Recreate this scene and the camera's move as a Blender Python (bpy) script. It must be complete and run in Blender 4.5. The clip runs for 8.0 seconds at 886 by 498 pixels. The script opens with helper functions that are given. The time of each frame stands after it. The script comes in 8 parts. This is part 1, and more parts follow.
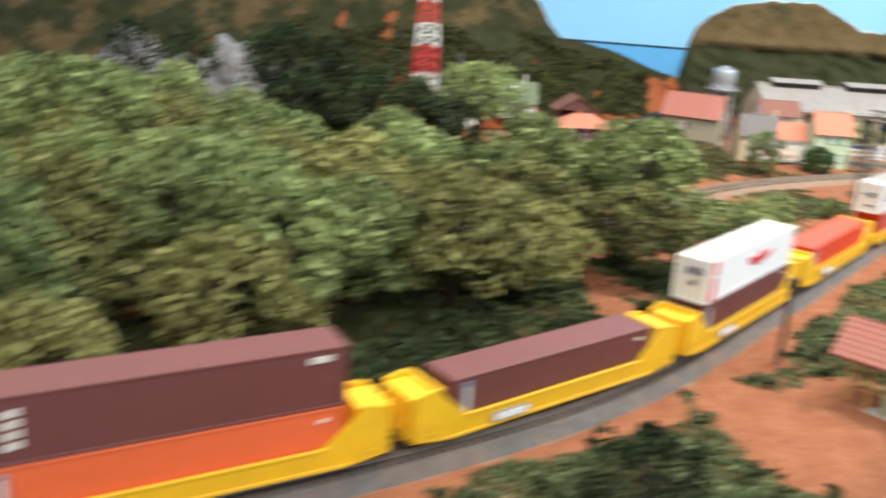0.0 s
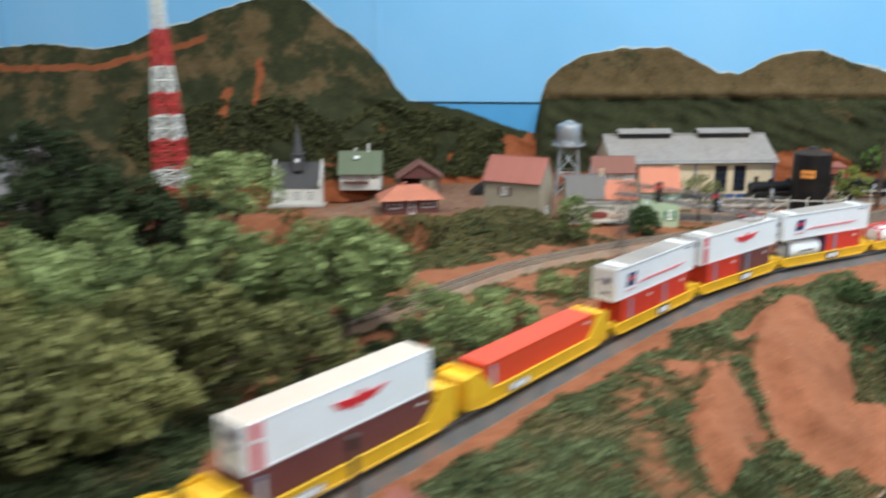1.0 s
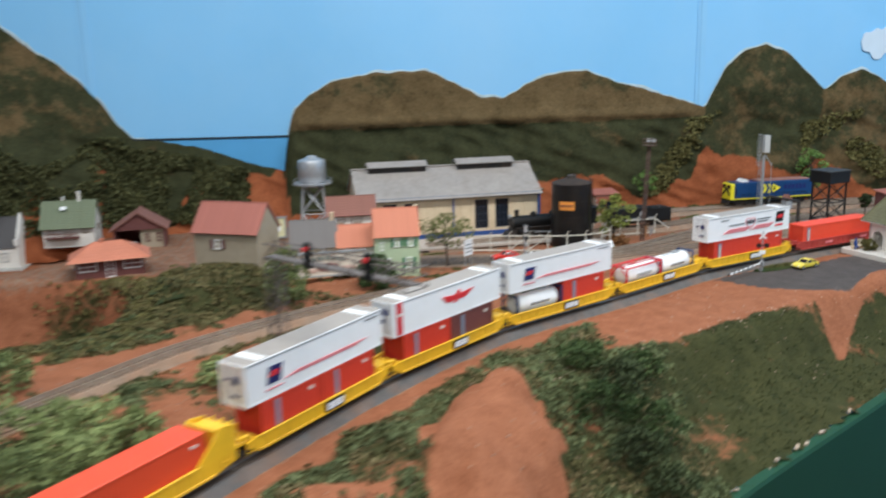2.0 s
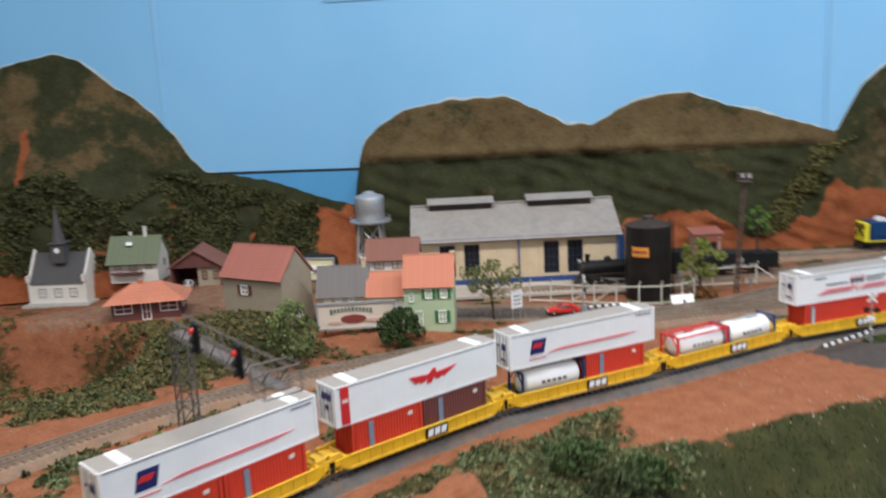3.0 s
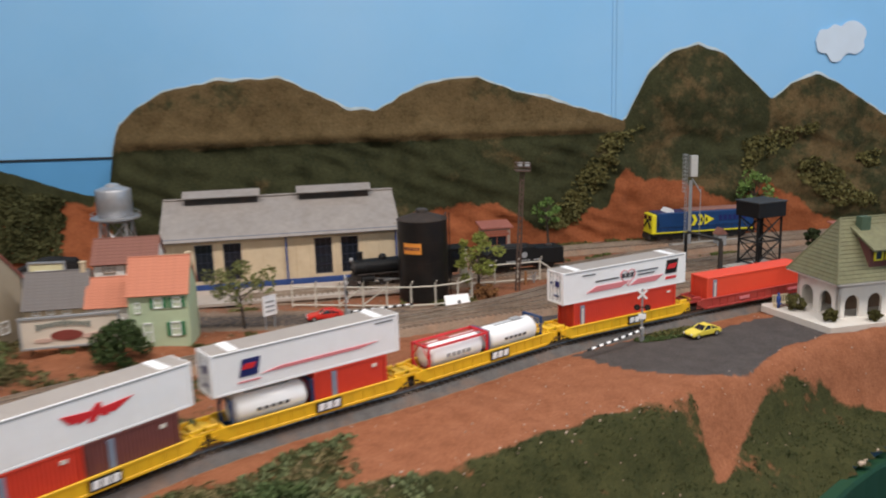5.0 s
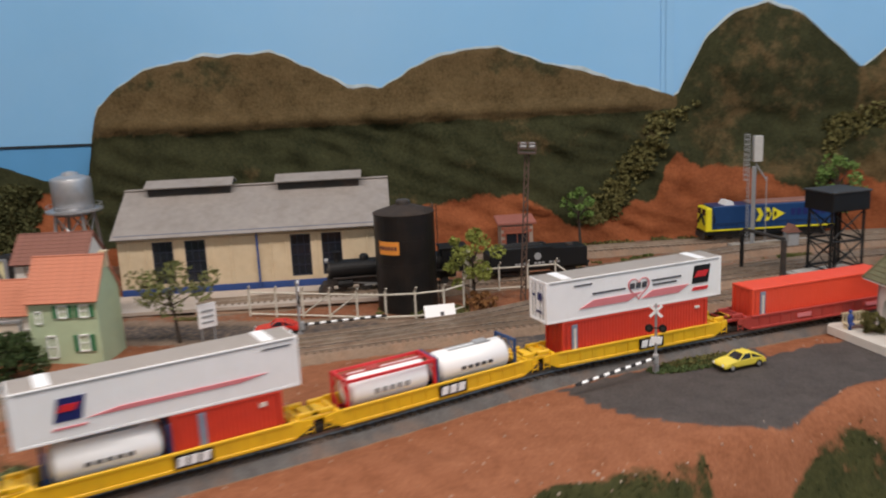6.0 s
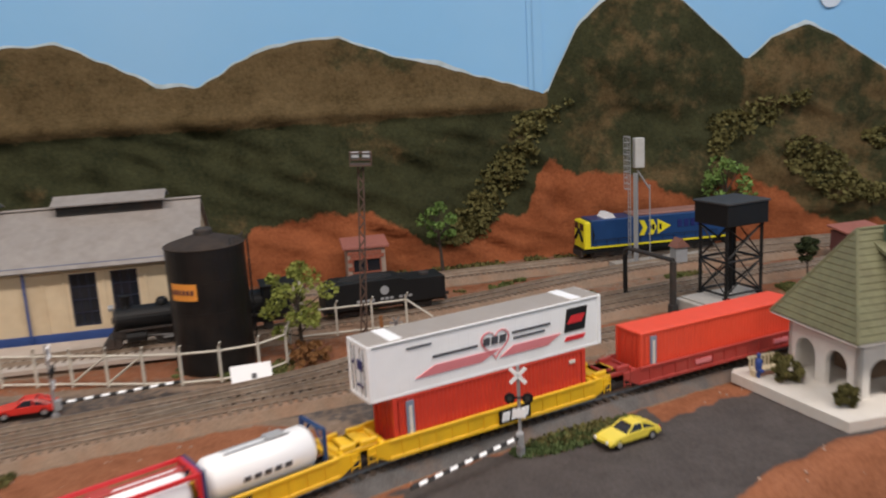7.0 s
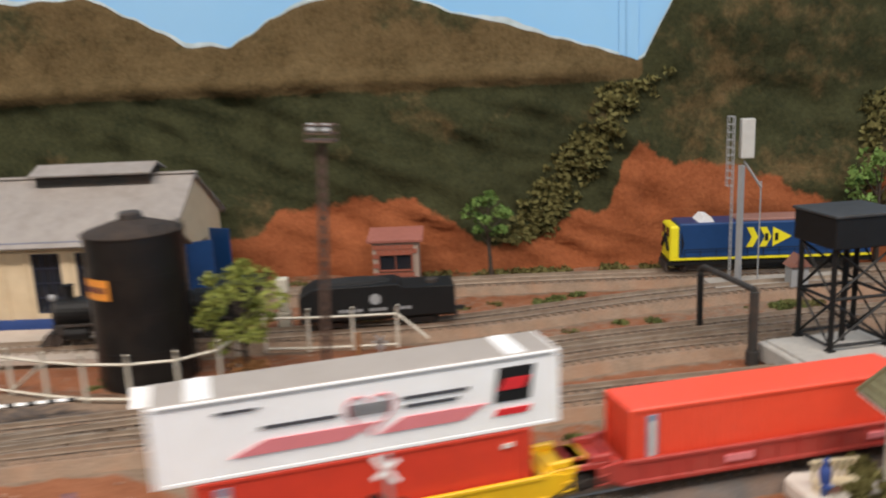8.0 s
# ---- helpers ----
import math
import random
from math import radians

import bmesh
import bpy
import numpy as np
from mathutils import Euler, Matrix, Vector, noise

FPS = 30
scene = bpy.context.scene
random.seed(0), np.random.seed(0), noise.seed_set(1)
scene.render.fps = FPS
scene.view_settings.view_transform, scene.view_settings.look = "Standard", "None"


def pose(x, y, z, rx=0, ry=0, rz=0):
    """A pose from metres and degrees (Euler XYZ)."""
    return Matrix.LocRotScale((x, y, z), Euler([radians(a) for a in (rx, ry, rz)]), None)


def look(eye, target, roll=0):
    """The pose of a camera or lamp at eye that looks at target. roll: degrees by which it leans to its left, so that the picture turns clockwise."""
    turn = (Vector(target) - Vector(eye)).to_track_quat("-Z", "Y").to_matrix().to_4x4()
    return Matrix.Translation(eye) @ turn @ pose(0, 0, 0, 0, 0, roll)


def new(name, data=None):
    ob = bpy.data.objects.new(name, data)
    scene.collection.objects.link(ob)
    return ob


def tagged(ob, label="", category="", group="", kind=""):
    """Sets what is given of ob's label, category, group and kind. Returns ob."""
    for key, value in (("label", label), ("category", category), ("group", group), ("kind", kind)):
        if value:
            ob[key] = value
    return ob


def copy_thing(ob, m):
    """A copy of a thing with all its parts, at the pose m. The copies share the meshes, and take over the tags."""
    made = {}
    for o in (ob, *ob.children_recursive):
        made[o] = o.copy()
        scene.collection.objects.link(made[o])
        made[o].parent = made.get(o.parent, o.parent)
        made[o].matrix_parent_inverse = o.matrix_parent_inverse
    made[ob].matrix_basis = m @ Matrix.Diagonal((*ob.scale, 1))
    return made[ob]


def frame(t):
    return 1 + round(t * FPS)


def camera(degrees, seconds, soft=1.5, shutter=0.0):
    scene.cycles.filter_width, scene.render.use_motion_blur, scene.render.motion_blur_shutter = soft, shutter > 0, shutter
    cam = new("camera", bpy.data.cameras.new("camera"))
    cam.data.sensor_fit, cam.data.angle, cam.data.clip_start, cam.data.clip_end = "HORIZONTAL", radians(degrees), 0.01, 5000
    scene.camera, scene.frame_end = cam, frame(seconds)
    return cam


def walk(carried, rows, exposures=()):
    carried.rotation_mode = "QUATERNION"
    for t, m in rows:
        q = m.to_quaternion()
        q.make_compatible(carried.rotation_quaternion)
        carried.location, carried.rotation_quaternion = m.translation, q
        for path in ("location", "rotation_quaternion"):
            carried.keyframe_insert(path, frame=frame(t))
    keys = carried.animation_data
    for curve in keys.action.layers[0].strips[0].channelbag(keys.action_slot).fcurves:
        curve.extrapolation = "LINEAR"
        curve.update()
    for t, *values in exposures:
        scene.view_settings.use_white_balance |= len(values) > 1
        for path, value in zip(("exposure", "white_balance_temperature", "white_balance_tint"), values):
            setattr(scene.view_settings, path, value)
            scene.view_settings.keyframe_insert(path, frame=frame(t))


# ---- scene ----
cam = camera(56.0, 8.0, 2.0, 0.9)
PATH = [
    (0, (0.096, -0.271, 0.28), (-0.009, 1.637, -0.311), 4.0),
    (0.5, (0.233, -0.213, 0.301), (0.247, 1.71, -0.248), 0.9),
    (1, (0.437, -0.12, 0.336), (0.319, 1.814, -0.157), -0.3),
    (1.5, (0.555, 0.002, 0.325), (0.526, 1.946, -0.143), -1.5),
    (2, (0.66, 0.112, 0.324), (0.887, 2.051, -0.111), -1.4),
    (2.2, (0.699, 0.14, 0.325), (0.891, 2.083, -0.107), -2.3),
    (3.3, (0.897, 0.276, 0.347), (0.644, 2.225, -0.024), -2.6),
    (3.5, (0.905, 0.272, 0.354), (0.663, 2.223, -0.014), -3.0),
    (4, (0.935, 0.271, 0.352), (0.731, 2.227, -0.011), -3.1),
    (4.5, (0.953, 0.318, 0.325), (0.926, 2.273, -0.094), -1.0),
    (5, (0.98, 0.397, 0.306), (1.162, 2.346, -0.101), -1.7),
    (6.3, (1.165, 0.656, 0.255), (1.074, 2.611, -0.158), -2.9),
    (6.5, (1.18, 0.698, 0.252), (1.182, 2.649, -0.189), -2.8),
    (7, (1.193, 0.787, 0.248), (1.398, 2.734, -0.16), -3.2),
    (7.5, (1.245, 0.877, 0.234), (1.229, 2.835, -0.176), -2.6),
    (8, (1.359, 0.972, 0.222), (1.108, 2.908, -0.213), -2.5),
]
walk(cam, [(t, look(eye, target, roll)) for t, eye, target, roll in PATH],
     exposures=[(0.0, 0.58, 6400, 7), (0.5, 0.28, 6100, 5), (1.0, -0.02, 5900, 4), (2.0, -0.20, 5950, 7), (3.5, -0.37, 6300, 12), (5.0, -0.50, 6650, 15), (6.5, -0.65, 6900, 17), (7.5, -0.45, 6800, 17), (8.0, -0.22, 7000, 15)])

# ---------------------------------------------------------------- light
world = bpy.data.worlds.new("room_world")
scene.world = world
world.use_nodes = True
world.node_tree.nodes["Background"].inputs[0].default_value = (1.0, 0.95, 0.88, 1)
world.node_tree.nodes["Background"].inputs[1].default_value = 0.02


def area_lamp(name, x, y, z, sx, sy, watts, colour):
    d = bpy.data.lights.new(name, "AREA")
    d.shape, d.size, d.size_y, d.energy, d.color = "RECTANGLE", sx, sy, watts, colour
    ob = new(name, d)
    ob.matrix_world = pose(x, y, z)
    return ob


WARM = (1.0, 0.96, 0.90)
for lx, ly, w in ((-0.7, 0.75, 12), (0.8, 0.8, 26), (2.2, 0.85, 24), (0.2, -0.9, 20), (1.9, -0.8, 20)):
    area_lamp("ceiling_tube_light", lx, ly, 1.345, 1.15, 0.12, w, WARM)

# ---------------------------------------------------------------- materials
MATS = {}


def mat(name, colour, rough=0.6, metal=0.0, vary=0.12, scale=150.0, bump=0.0, bscale=600.0, dirt=None, dirt_amount=0.0, dirt_scale=40.0, spec=0.5):
    """A surface with two scales of colour variation, optional dirt patches and fine relief."""
    if name in MATS:
        return MATS[name]
    m = bpy.data.materials.new(name)
    m.use_nodes = True
    nt = m.node_tree
    n, l = nt.nodes, nt.links
    b = n["Principled BSDF"]
    b.inputs["Roughness"].default_value, b.inputs["Metallic"].default_value = rough, metal
    b.inputs["Specular IOR Level"].default_value = spec
    tc = n.new("ShaderNodeTexCoord")
    n1 = n.new("ShaderNodeTexNoise")
    n1.inputs["Scale"].default_value, n1.inputs["Detail"].default_value = scale, 5
    l.new(tc.outputs["Object"], n1.inputs["Vector"])
    n2 = n.new("ShaderNodeTexNoise")
    n2.inputs["Scale"].default_value, n2.inputs["Detail"].default_value = scale / 8, 3
    l.new(tc.outputs["Object"], n2.inputs["Vector"])
    mix = n.new("ShaderNodeMath")
    mix.operation = "ADD"
    l.new(n1.outputs["Fac"], mix.inputs[0])
    l.new(n2.outputs["Fac"], mix.inputs[1])
    mr = n.new("ShaderNodeMapRange")
    mr.inputs["From Min"].default_value, mr.inputs["From Max"].default_value = 0.6, 1.4
    mr.inputs["To Min"].default_value, mr.inputs["To Max"].default_value = 1 - vary, 1 + vary
    l.new(mix.outputs[0], mr.inputs["Value"])
    col = n.new("ShaderNodeMix")
    col.data_type, col.blend_type = "RGBA", "MULTIPLY"
    col.inputs["Factor"].default_value = 1.0
    col.inputs["A"].default_value = (*colour, 1)
    l.new(mr.outputs[0], col.inputs["B"])
    out = col.outputs["Result"]
    if dirt:
        n3 = n.new("ShaderNodeTexNoise")
        n3.inputs["Scale"].default_value, n3.inputs["Detail"].default_value, n3.inputs["Roughness"].default_value = dirt_scale, 6, 0.65
        l.new(tc.outputs["Object"], n3.inputs["Vector"])
        r3 = n.new("ShaderNodeMapRange")
        r3.inputs["From Min"].default_value, r3.inputs["From Max"].default_value = 0.45, 0.75
        r3.inputs["To Max"].default_value = dirt_amount
        l.new(n3.outputs["Fac"], r3.inputs["Value"])
        dm = n.new("ShaderNodeMix")
        dm.data_type = "RGBA"
        l.new(r3.outputs[0], dm.inputs["Factor"])
        l.new(out, dm.inputs["A"])
        dm.inputs["B"].default_value = (*dirt, 1)
        out = dm.outputs["Result"]
    l.new(out, b.inputs["Base Color"])
    if bump:
        nb = n.new("ShaderNodeTexNoise")
        nb.inputs["Scale"].default_value, nb.inputs["Detail"].default_value = bscale, 4
        l.new(tc.outputs["Object"], nb.inputs["Vector"])
        bp = n.new("ShaderNodeBump")
        bp.inputs["Strength"].default_value, bp.inputs["Distance"].default_value = bump, 0.001
        l.new(nb.outputs["Fac"], bp.inputs["Height"])
        l.new(bp.outputs["Normal"], b.inputs["Normal"])
    MATS[name] = m
    return m


def foliage(name, dark, light, rough=0.85):
    """Leaf colour that differs from clump to clump."""
    if name in MATS:
        return MATS[name]
    m = bpy.data.materials.new(name)
    m.use_nodes = True
    n, l = m.node_tree.nodes, m.node_tree.links
    b = n["Principled BSDF"]
    b.inputs["Roughness"].default_value = rough
    b.inputs["Specular IOR Level"].default_value = 0.15
    geo, tc, ns = n.new("ShaderNodeNewGeometry"), n.new("ShaderNodeTexCoord"), n.new("ShaderNodeTexNoise")
    ns.inputs["Scale"].default_value = 30
    l.new(tc.outputs["Object"], ns.inputs["Vector"])
    oi = n.new("ShaderNodeObjectInfo")
    a1, a2 = n.new("ShaderNodeMath"), n.new("ShaderNodeMath")
    a1.operation = a2.operation = "MULTIPLY_ADD"
    a1.inputs[1].default_value = 0.42
    l.new(geo.outputs["Random Per Island"], a1.inputs[0])
    l.new(ns.outputs["Fac"], a1.inputs[2])
    a2.inputs[1].default_value = 0.50
    l.new(oi.outputs["Random"], a2.inputs[0])
    l.new(a1.outputs[0], a2.inputs[2])
    mr = n.new("ShaderNodeMapRange")
    mr.inputs["From Min"].default_value, mr.inputs["From Max"].default_value = 0.45, 1.25
    l.new(a2.outputs[0], mr.inputs["Value"])
    mx = n.new("ShaderNodeMix")
    mx.data_type = "RGBA"
    l.new(mr.outputs[0], mx.inputs["Factor"])
    mx.inputs["A"].default_value, mx.inputs["B"].default_value = (*dark, 1), (*light, 1)
    l.new(mx.outputs["Result"], b.inputs["Base Color"])
    MATS[name] = m
    return m


def ground_material(name, layers, scale=45.0, bump=0.6, bscale=420.0):
    """Base soil plus layers taken from the colour attribute 'cover' (one per channel), with ragged borders."""
    m = bpy.data.materials.new(name)
    m.use_nodes = True
    n, l = m.node_tree.nodes, m.node_tree.links
    b = n["Principled BSDF"]
    b.inputs["Roughness"].default_value = 0.95
    b.inputs["Specular IOR Level"].default_value = 0.12
    tc, at, sep = n.new("ShaderNodeTexCoord"), n.new("ShaderNodeAttribute"), n.new("ShaderNodeSeparateColor")
    at.attribute_name = "cover"
    l.new(at.outputs["Color"], sep.inputs[0])

    def noise_node(s, detail=6):
        q = n.new("ShaderNodeTexNoise")
        q.inputs["Scale"].default_value, q.inputs["Detail"].default_value, q.inputs["Roughness"].default_value = s, detail, 0.65
        l.new(tc.outputs["Object"], q.inputs["Vector"])
        return q

    fine, coarse = noise_node(scale * 7), noise_node(scale)

    def tone(pair):
        mx = n.new("ShaderNodeMix")
        mx.data_type = "RGBA"
        r = n.new("ShaderNodeMapRange")
        r.inputs["From Min"].default_value, r.inputs["From Max"].default_value = 0.7, 1.3
        add = n.new("ShaderNodeMath")
        add.operation = "ADD"
        l.new(fine.outputs["Fac"], add.inputs[0])
        l.new(coarse.outputs["Fac"], add.inputs[1])
        l.new(add.outputs[0], r.inputs["Value"])
        l.new(r.outputs[0], mx.inputs["Factor"])
        mx.inputs["A"].default_value, mx.inputs["B"].default_value = (*pair[0], 1), (*pair[1], 1)
        return mx.outputs["Result"]

    out = tone(layers[0])
    for k, pair in enumerate(layers[1:]):
        edge = n.new("ShaderNodeMath")
        edge.operation = "ADD"
        l.new(sep.outputs[k], edge.inputs[0])
        l.new(noise_node(scale * (1.5 + k)).outputs["Fac"], edge.inputs[1])
        r = n.new("ShaderNodeMapRange")
        r.inputs["From Min"].default_value, r.inputs["From Max"].default_value = 0.88, 1.12
        l.new(edge.outputs[0], r.inputs["Value"])
        mx = n.new("ShaderNodeMix")
        mx.data_type = "RGBA"
        l.new(r.outputs[0], mx.inputs["Factor"])
        l.new(out, mx.inputs["A"])
        l.new(tone(pair), mx.inputs["B"])
        out = mx.outputs["Result"]
    l.new(out, b.inputs["Base Color"])
    bp = n.new("ShaderNodeBump")
    bp.inputs["Strength"].default_value, bp.inputs["Distance"].default_value = bump, 0.002
    l.new(noise_node(bscale, 4).outputs["Fac"], bp.inputs["Height"])
    l.new(bp.outputs["Normal"], b.inputs["Normal"])
    MATS[name] = m
    return m


RUST = (0.16, 0.07, 0.035)
M_YELLOW = mat("yellow_car_paint", (0.85, 0.50, 0.018), 0.42, vary=0.08, dirt=(0.35, 0.2, 0.04), dirt_amount=0.25, bump=0.1)
M_REDCAR = mat("faded_red_car_paint", (0.42, 0.045, 0.035), 0.5, vary=0.12, dirt=(0.3, 0.13, 0.1), dirt_amount=0.3)
M_WHITE = mat("white_container_paint", (0.91, 0.92, 0.93), 0.4, vary=0.03, scale=60, dirt=(0.66, 0.63, 0.59), dirt_amount=0.14)
M_ROOF = mat("grey_container_roof", (0.33, 0.295, 0.265), 0.55, vary=0.08, scale=90, dirt=(0.25, 0.22, 0.19), dirt_amount=0.4)
M_TANROOF = mat("dusty_container_roof", (0.60, 0.50, 0.42), 0.6, vary=0.08, scale=90)
M_RED = mat("red_container_paint", (0.66, 0.05, 0.025), 0.45, vary=0.08, dirt=(0.4, 0.04, 0.03), dirt_amount=0.3)
M_BRIGHT = mat("bright_red_container_paint", (0.84, 0.085, 0.04), 0.42, vary=0.06, dirt=(0.6, 0.06, 0.03), dirt_amount=0.2)
M_BROWN = mat("brown_container_paint", (0.17, 0.055, 0.05), 0.5, vary=0.1, dirt=(0.10, 0.03, 0.03), dirt_amount=0.3)
M_ORANGE = mat("orange_container_paint", (0.80, 0.15, 0.05), 0.45, vary=0.08, dirt=(0.6, 0.1, 0.04), dirt_amount=0.25)
M_BLACK = mat("black_paint", (0.009, 0.009, 0.0095), 0.55, vary=0.25, spec=0.3)
M_DARK = mat("dark_underframe", (0.03, 0.028, 0.026), 0.75, vary=0.3, dirt=RUST, dirt_amount=0.3)
M_STEEL = mat("rail_steel", (0.42, 0.38, 0.34), 0.35, 0.85, vary=0.2, dirt=RUST, dirt_amount=0.5)
M_TIE = mat("dark_sleeper", (0.095, 0.070, 0.052), 0.9, vary=0.35, scale=400)
M_GREY = mat("grey_paint", (0.32, 0.33, 0.34), 0.5, vary=0.1)
M_SILVER = mat("silver_paint", (0.48, 0.49, 0.51), 0.38, 0.55, vary=0.1, dirt=(0.25, 0.23, 0.21), dirt_amount=0.3)
M_BLUE = mat("blue_paint", (0.008, 0.048, 0.155), 0.4, vary=0.1)
M_NAVY = mat("navy_logo", (0.012, 0.018, 0.12), 0.45, vary=0.05)
M_LOGORED = mat("red_logo", (0.66, 0.025, 0.03), 0.45, vary=0.05)
M_PINK = mat("faded_red_stripe", (0.70, 0.22, 0.24), 0.45, vary=0.06)
M_INK = mat("dark_lettering", (0.06, 0.06, 0.07), 0.6, vary=0.1)
M_PALE = mat("pale_lettering", (0.72, 0.68, 0.62), 0.6, vary=0.1)
M_LBLUE = mat("pale_blue_plate", (0.22, 0.27, 0.36), 0.5, vary=0.1)
M_LYELLOW = mat("lemon_paint", (0.82, 0.72, 0.03), 0.35, vary=0.06)
M_GLASS = mat("dark_window_glass", (0.015, 0.018, 0.024), 0.12, vary=0.1)
M_WOOD = mat("weathered_wood", (0.20, 0.14, 0.09), 0.85, vary=0.3, scale=300)
M_CONC = mat("grey_concrete", (0.42, 0.40, 0.37), 0.85, vary=0.15, dirt=(0.22, 0.19, 0.16), dirt_amount=0.4, bump=0.3)
M_TRUNK = mat("dark_bark", (0.055, 0.04, 0.03), 0.9, vary=0.3, scale=500, bump=0.5)

# ---------------------------------------------------------------- mesh tools


def bx(bm, cx, cy, cz, sx, sy, sz, rz=0.0, ry=0.0, rx=0.0, bev=0.0):
    """A box in bm, centred at c, of size s, turned by degrees, with softened edges."""
    m = pose(cx, cy, cz, rx, ry, rz) @ Matrix.Diagonal((sx, sy, sz, 1))
    r = bmesh.ops.create_cube(bm, size=1, matrix=m)
    if bev:
        edges = list({e for v in r["verts"] for e in v.link_edges})
        bmesh.ops.bevel(bm, geom=edges, offset=bev, segments=1, affect="EDGES")
    return bm


def box(cx, cy, cz, sx, sy, sz, rz=0.0, ry=0.0, rx=0.0, bev=0.0):
    return bx(bmesh.new(), cx, cy, cz, sx, sy, sz, rz, ry, rx, bev)


def cyl(bm, a, b, r1, r2=None, seg=10, caps=True):
    """A round bar from a to b."""
    a, b = Vector(a), Vector(b)
    d = b - a
    m = Matrix.Translation((a + b) / 2) @ d.to_track_quat("Z", "Y").to_matrix().to_4x4()
    bmesh.ops.create_cone(bm, cap_ends=caps, segments=seg, radius1=r1, radius2=r1 if r2 is None else r2, depth=d.length, matrix=m)
    return bm


def bar(bm, a, b, w):
    """A square bar from a to b."""
    return cyl(bm, a, b, w * 0.707, seg=4)


def lathe(bm, profile, seg=24, at=(0, 0, 0)):
    """A turned body from (radius, height) pairs."""
    rings = []
    for r, z in profile:
        rings.append([bm.verts.new((at[0] + r * math.cos(2 * math.pi * k / seg), at[1] + r * math.sin(2 * math.pi * k / seg), at[2] + z)) for k in range(seg)])
    for a, b in zip(rings, rings[1:]):
        for k in range(seg):
            bm.faces.new((a[k], a[(k + 1) % seg], b[(k + 1) % seg], b[k]))
    bm.faces.new(rings[-1])
    bm.faces.new(rings[0][::-1])
    return bm


def prism(bm, outline, y0, y1, m=None):
    """A plate with an outline in x, z, from y0 to y1."""
    m = m or Matrix()
    a = [bm.verts.new(m @ Vector((x, y0, z))) for x, z in outline]
    b = [bm.verts.new(m @ Vector((x, y1, z))) for x, z in outline]
    bm.faces.new(a)
    bm.faces.new(b[::-1])
    k = len(a)
    for i in range(k):
        bm.faces.new((a[i], b[i], b[(i + 1) % k], a[(i + 1) % k]))
    return bm


def link(name, bm, material, smooth=False):
    bmesh.ops.recalc_face_normals(bm, faces=bm.faces)
    me = bpy.data.meshes.new(name)
    bm.to_mesh(me)
    bm.free()
    me.materials.append(material)
    if smooth:
        for p in me.polygons:
            p.use_smooth = True
    return new(name, me)


def part(name, bm, material, parent, label="", smooth=False):
    ob = link(name, bm, material, smooth)
    ob.parent = parent
    if label:
        ob["label"] = label
    return ob


def thing(name, m, label, category, group=""):
    ob = new(name)
    ob.empty_display_size = 0.01
    ob.matrix_world = m
    return tagged(ob, label, category, group)


def structure(name, bm, material, label, category, smooth=False):
    return tagged(link(name, bm, material, smooth), label, category, kind="structure")


def smooth_path(points, step=0.01):
    """Points along a curve through the given plan points, about a step apart."""
    p = [Vector((x, y)) for x, y in points]
    p = [2 * p[0] - p[1]] + p + [2 * p[-1] - p[-2]]
    out = []
    for a, b, c, d in zip(p, p[1:], p[2:], p[3:]):
        k = max(2, int((c - b).length / step))
        for i in range(k):
            t = i / k
            out.append(0.5 * ((2 * b) + (c - a) * t + (2 * a - 5 * b + 4 * c - d) * t * t + (3 * b - a - 3 * c + d) * t ** 3))
    out.append(p[-2])
    return out


def along(path, s):
    """Place and heading at the distance s along a path."""
    for a, b in zip(path, path[1:]):
        d = (b - a).length
        if s <= d:
            break
        s -= d
    u = (b - a).normalized()
    return a + u * s, math.degrees(math.atan2(u.y, u.x))


def nearest_s(path, x, y):
    q, s, best = Vector((x, y)), 0.0, (9e9, 0)
    for a, b in zip(path, path[1:]):
        best = min(best, ((q - a).length, s))
        s += (b - a).length
    return best[1]


def ribbon(bm, path, profile):
    """Sweeps a profile of (sideways, height) pairs along a path."""
    rows = []
    for i, p in enumerate(path):
        u = (path[min(i + 1, len(path) - 1)] - path[max(i - 1, 0)]).normalized()
        n = Vector((-u.y, u.x))
        rows.append([bm.verts.new((p.x + n.x * o, p.y + n.y * o, z)) for o, z in profile])
    for a, b in zip(rows, rows[1:]):
        for k in range(len(profile) - 1):
            bm.faces.new((a[k], a[k + 1], b[k + 1], b[k]))
    return bm


def interp(table, x):
    for (x0, v0), (x1, v1) in zip(table, table[1:]):
        if x <= x1:
            return v0 + (v1 - v0) * max(0.0, min(1.0, (x - x0) / (x1 - x0)))
    return table[-1][1]


def sstep(a, b, x):
    t = max(0.0, min(1.0, (x - a) / (b - a)))
    return t * t * (3 - 2 * t)


def blob(x, y, cx, cy, rx, ry, turn=0.0):
    """1 in the middle of an ellipse on the plan, 0 from its rim on."""
    c, s = math.cos(radians(turn)), math.sin(radians(turn))
    dx, dy = x - cx, y - cy
    u, v = (dx * c + dy * s) / rx, (-dx * s + dy * c) / ry
    return max(0.0, 1 - math.sqrt(u * u + v * v))

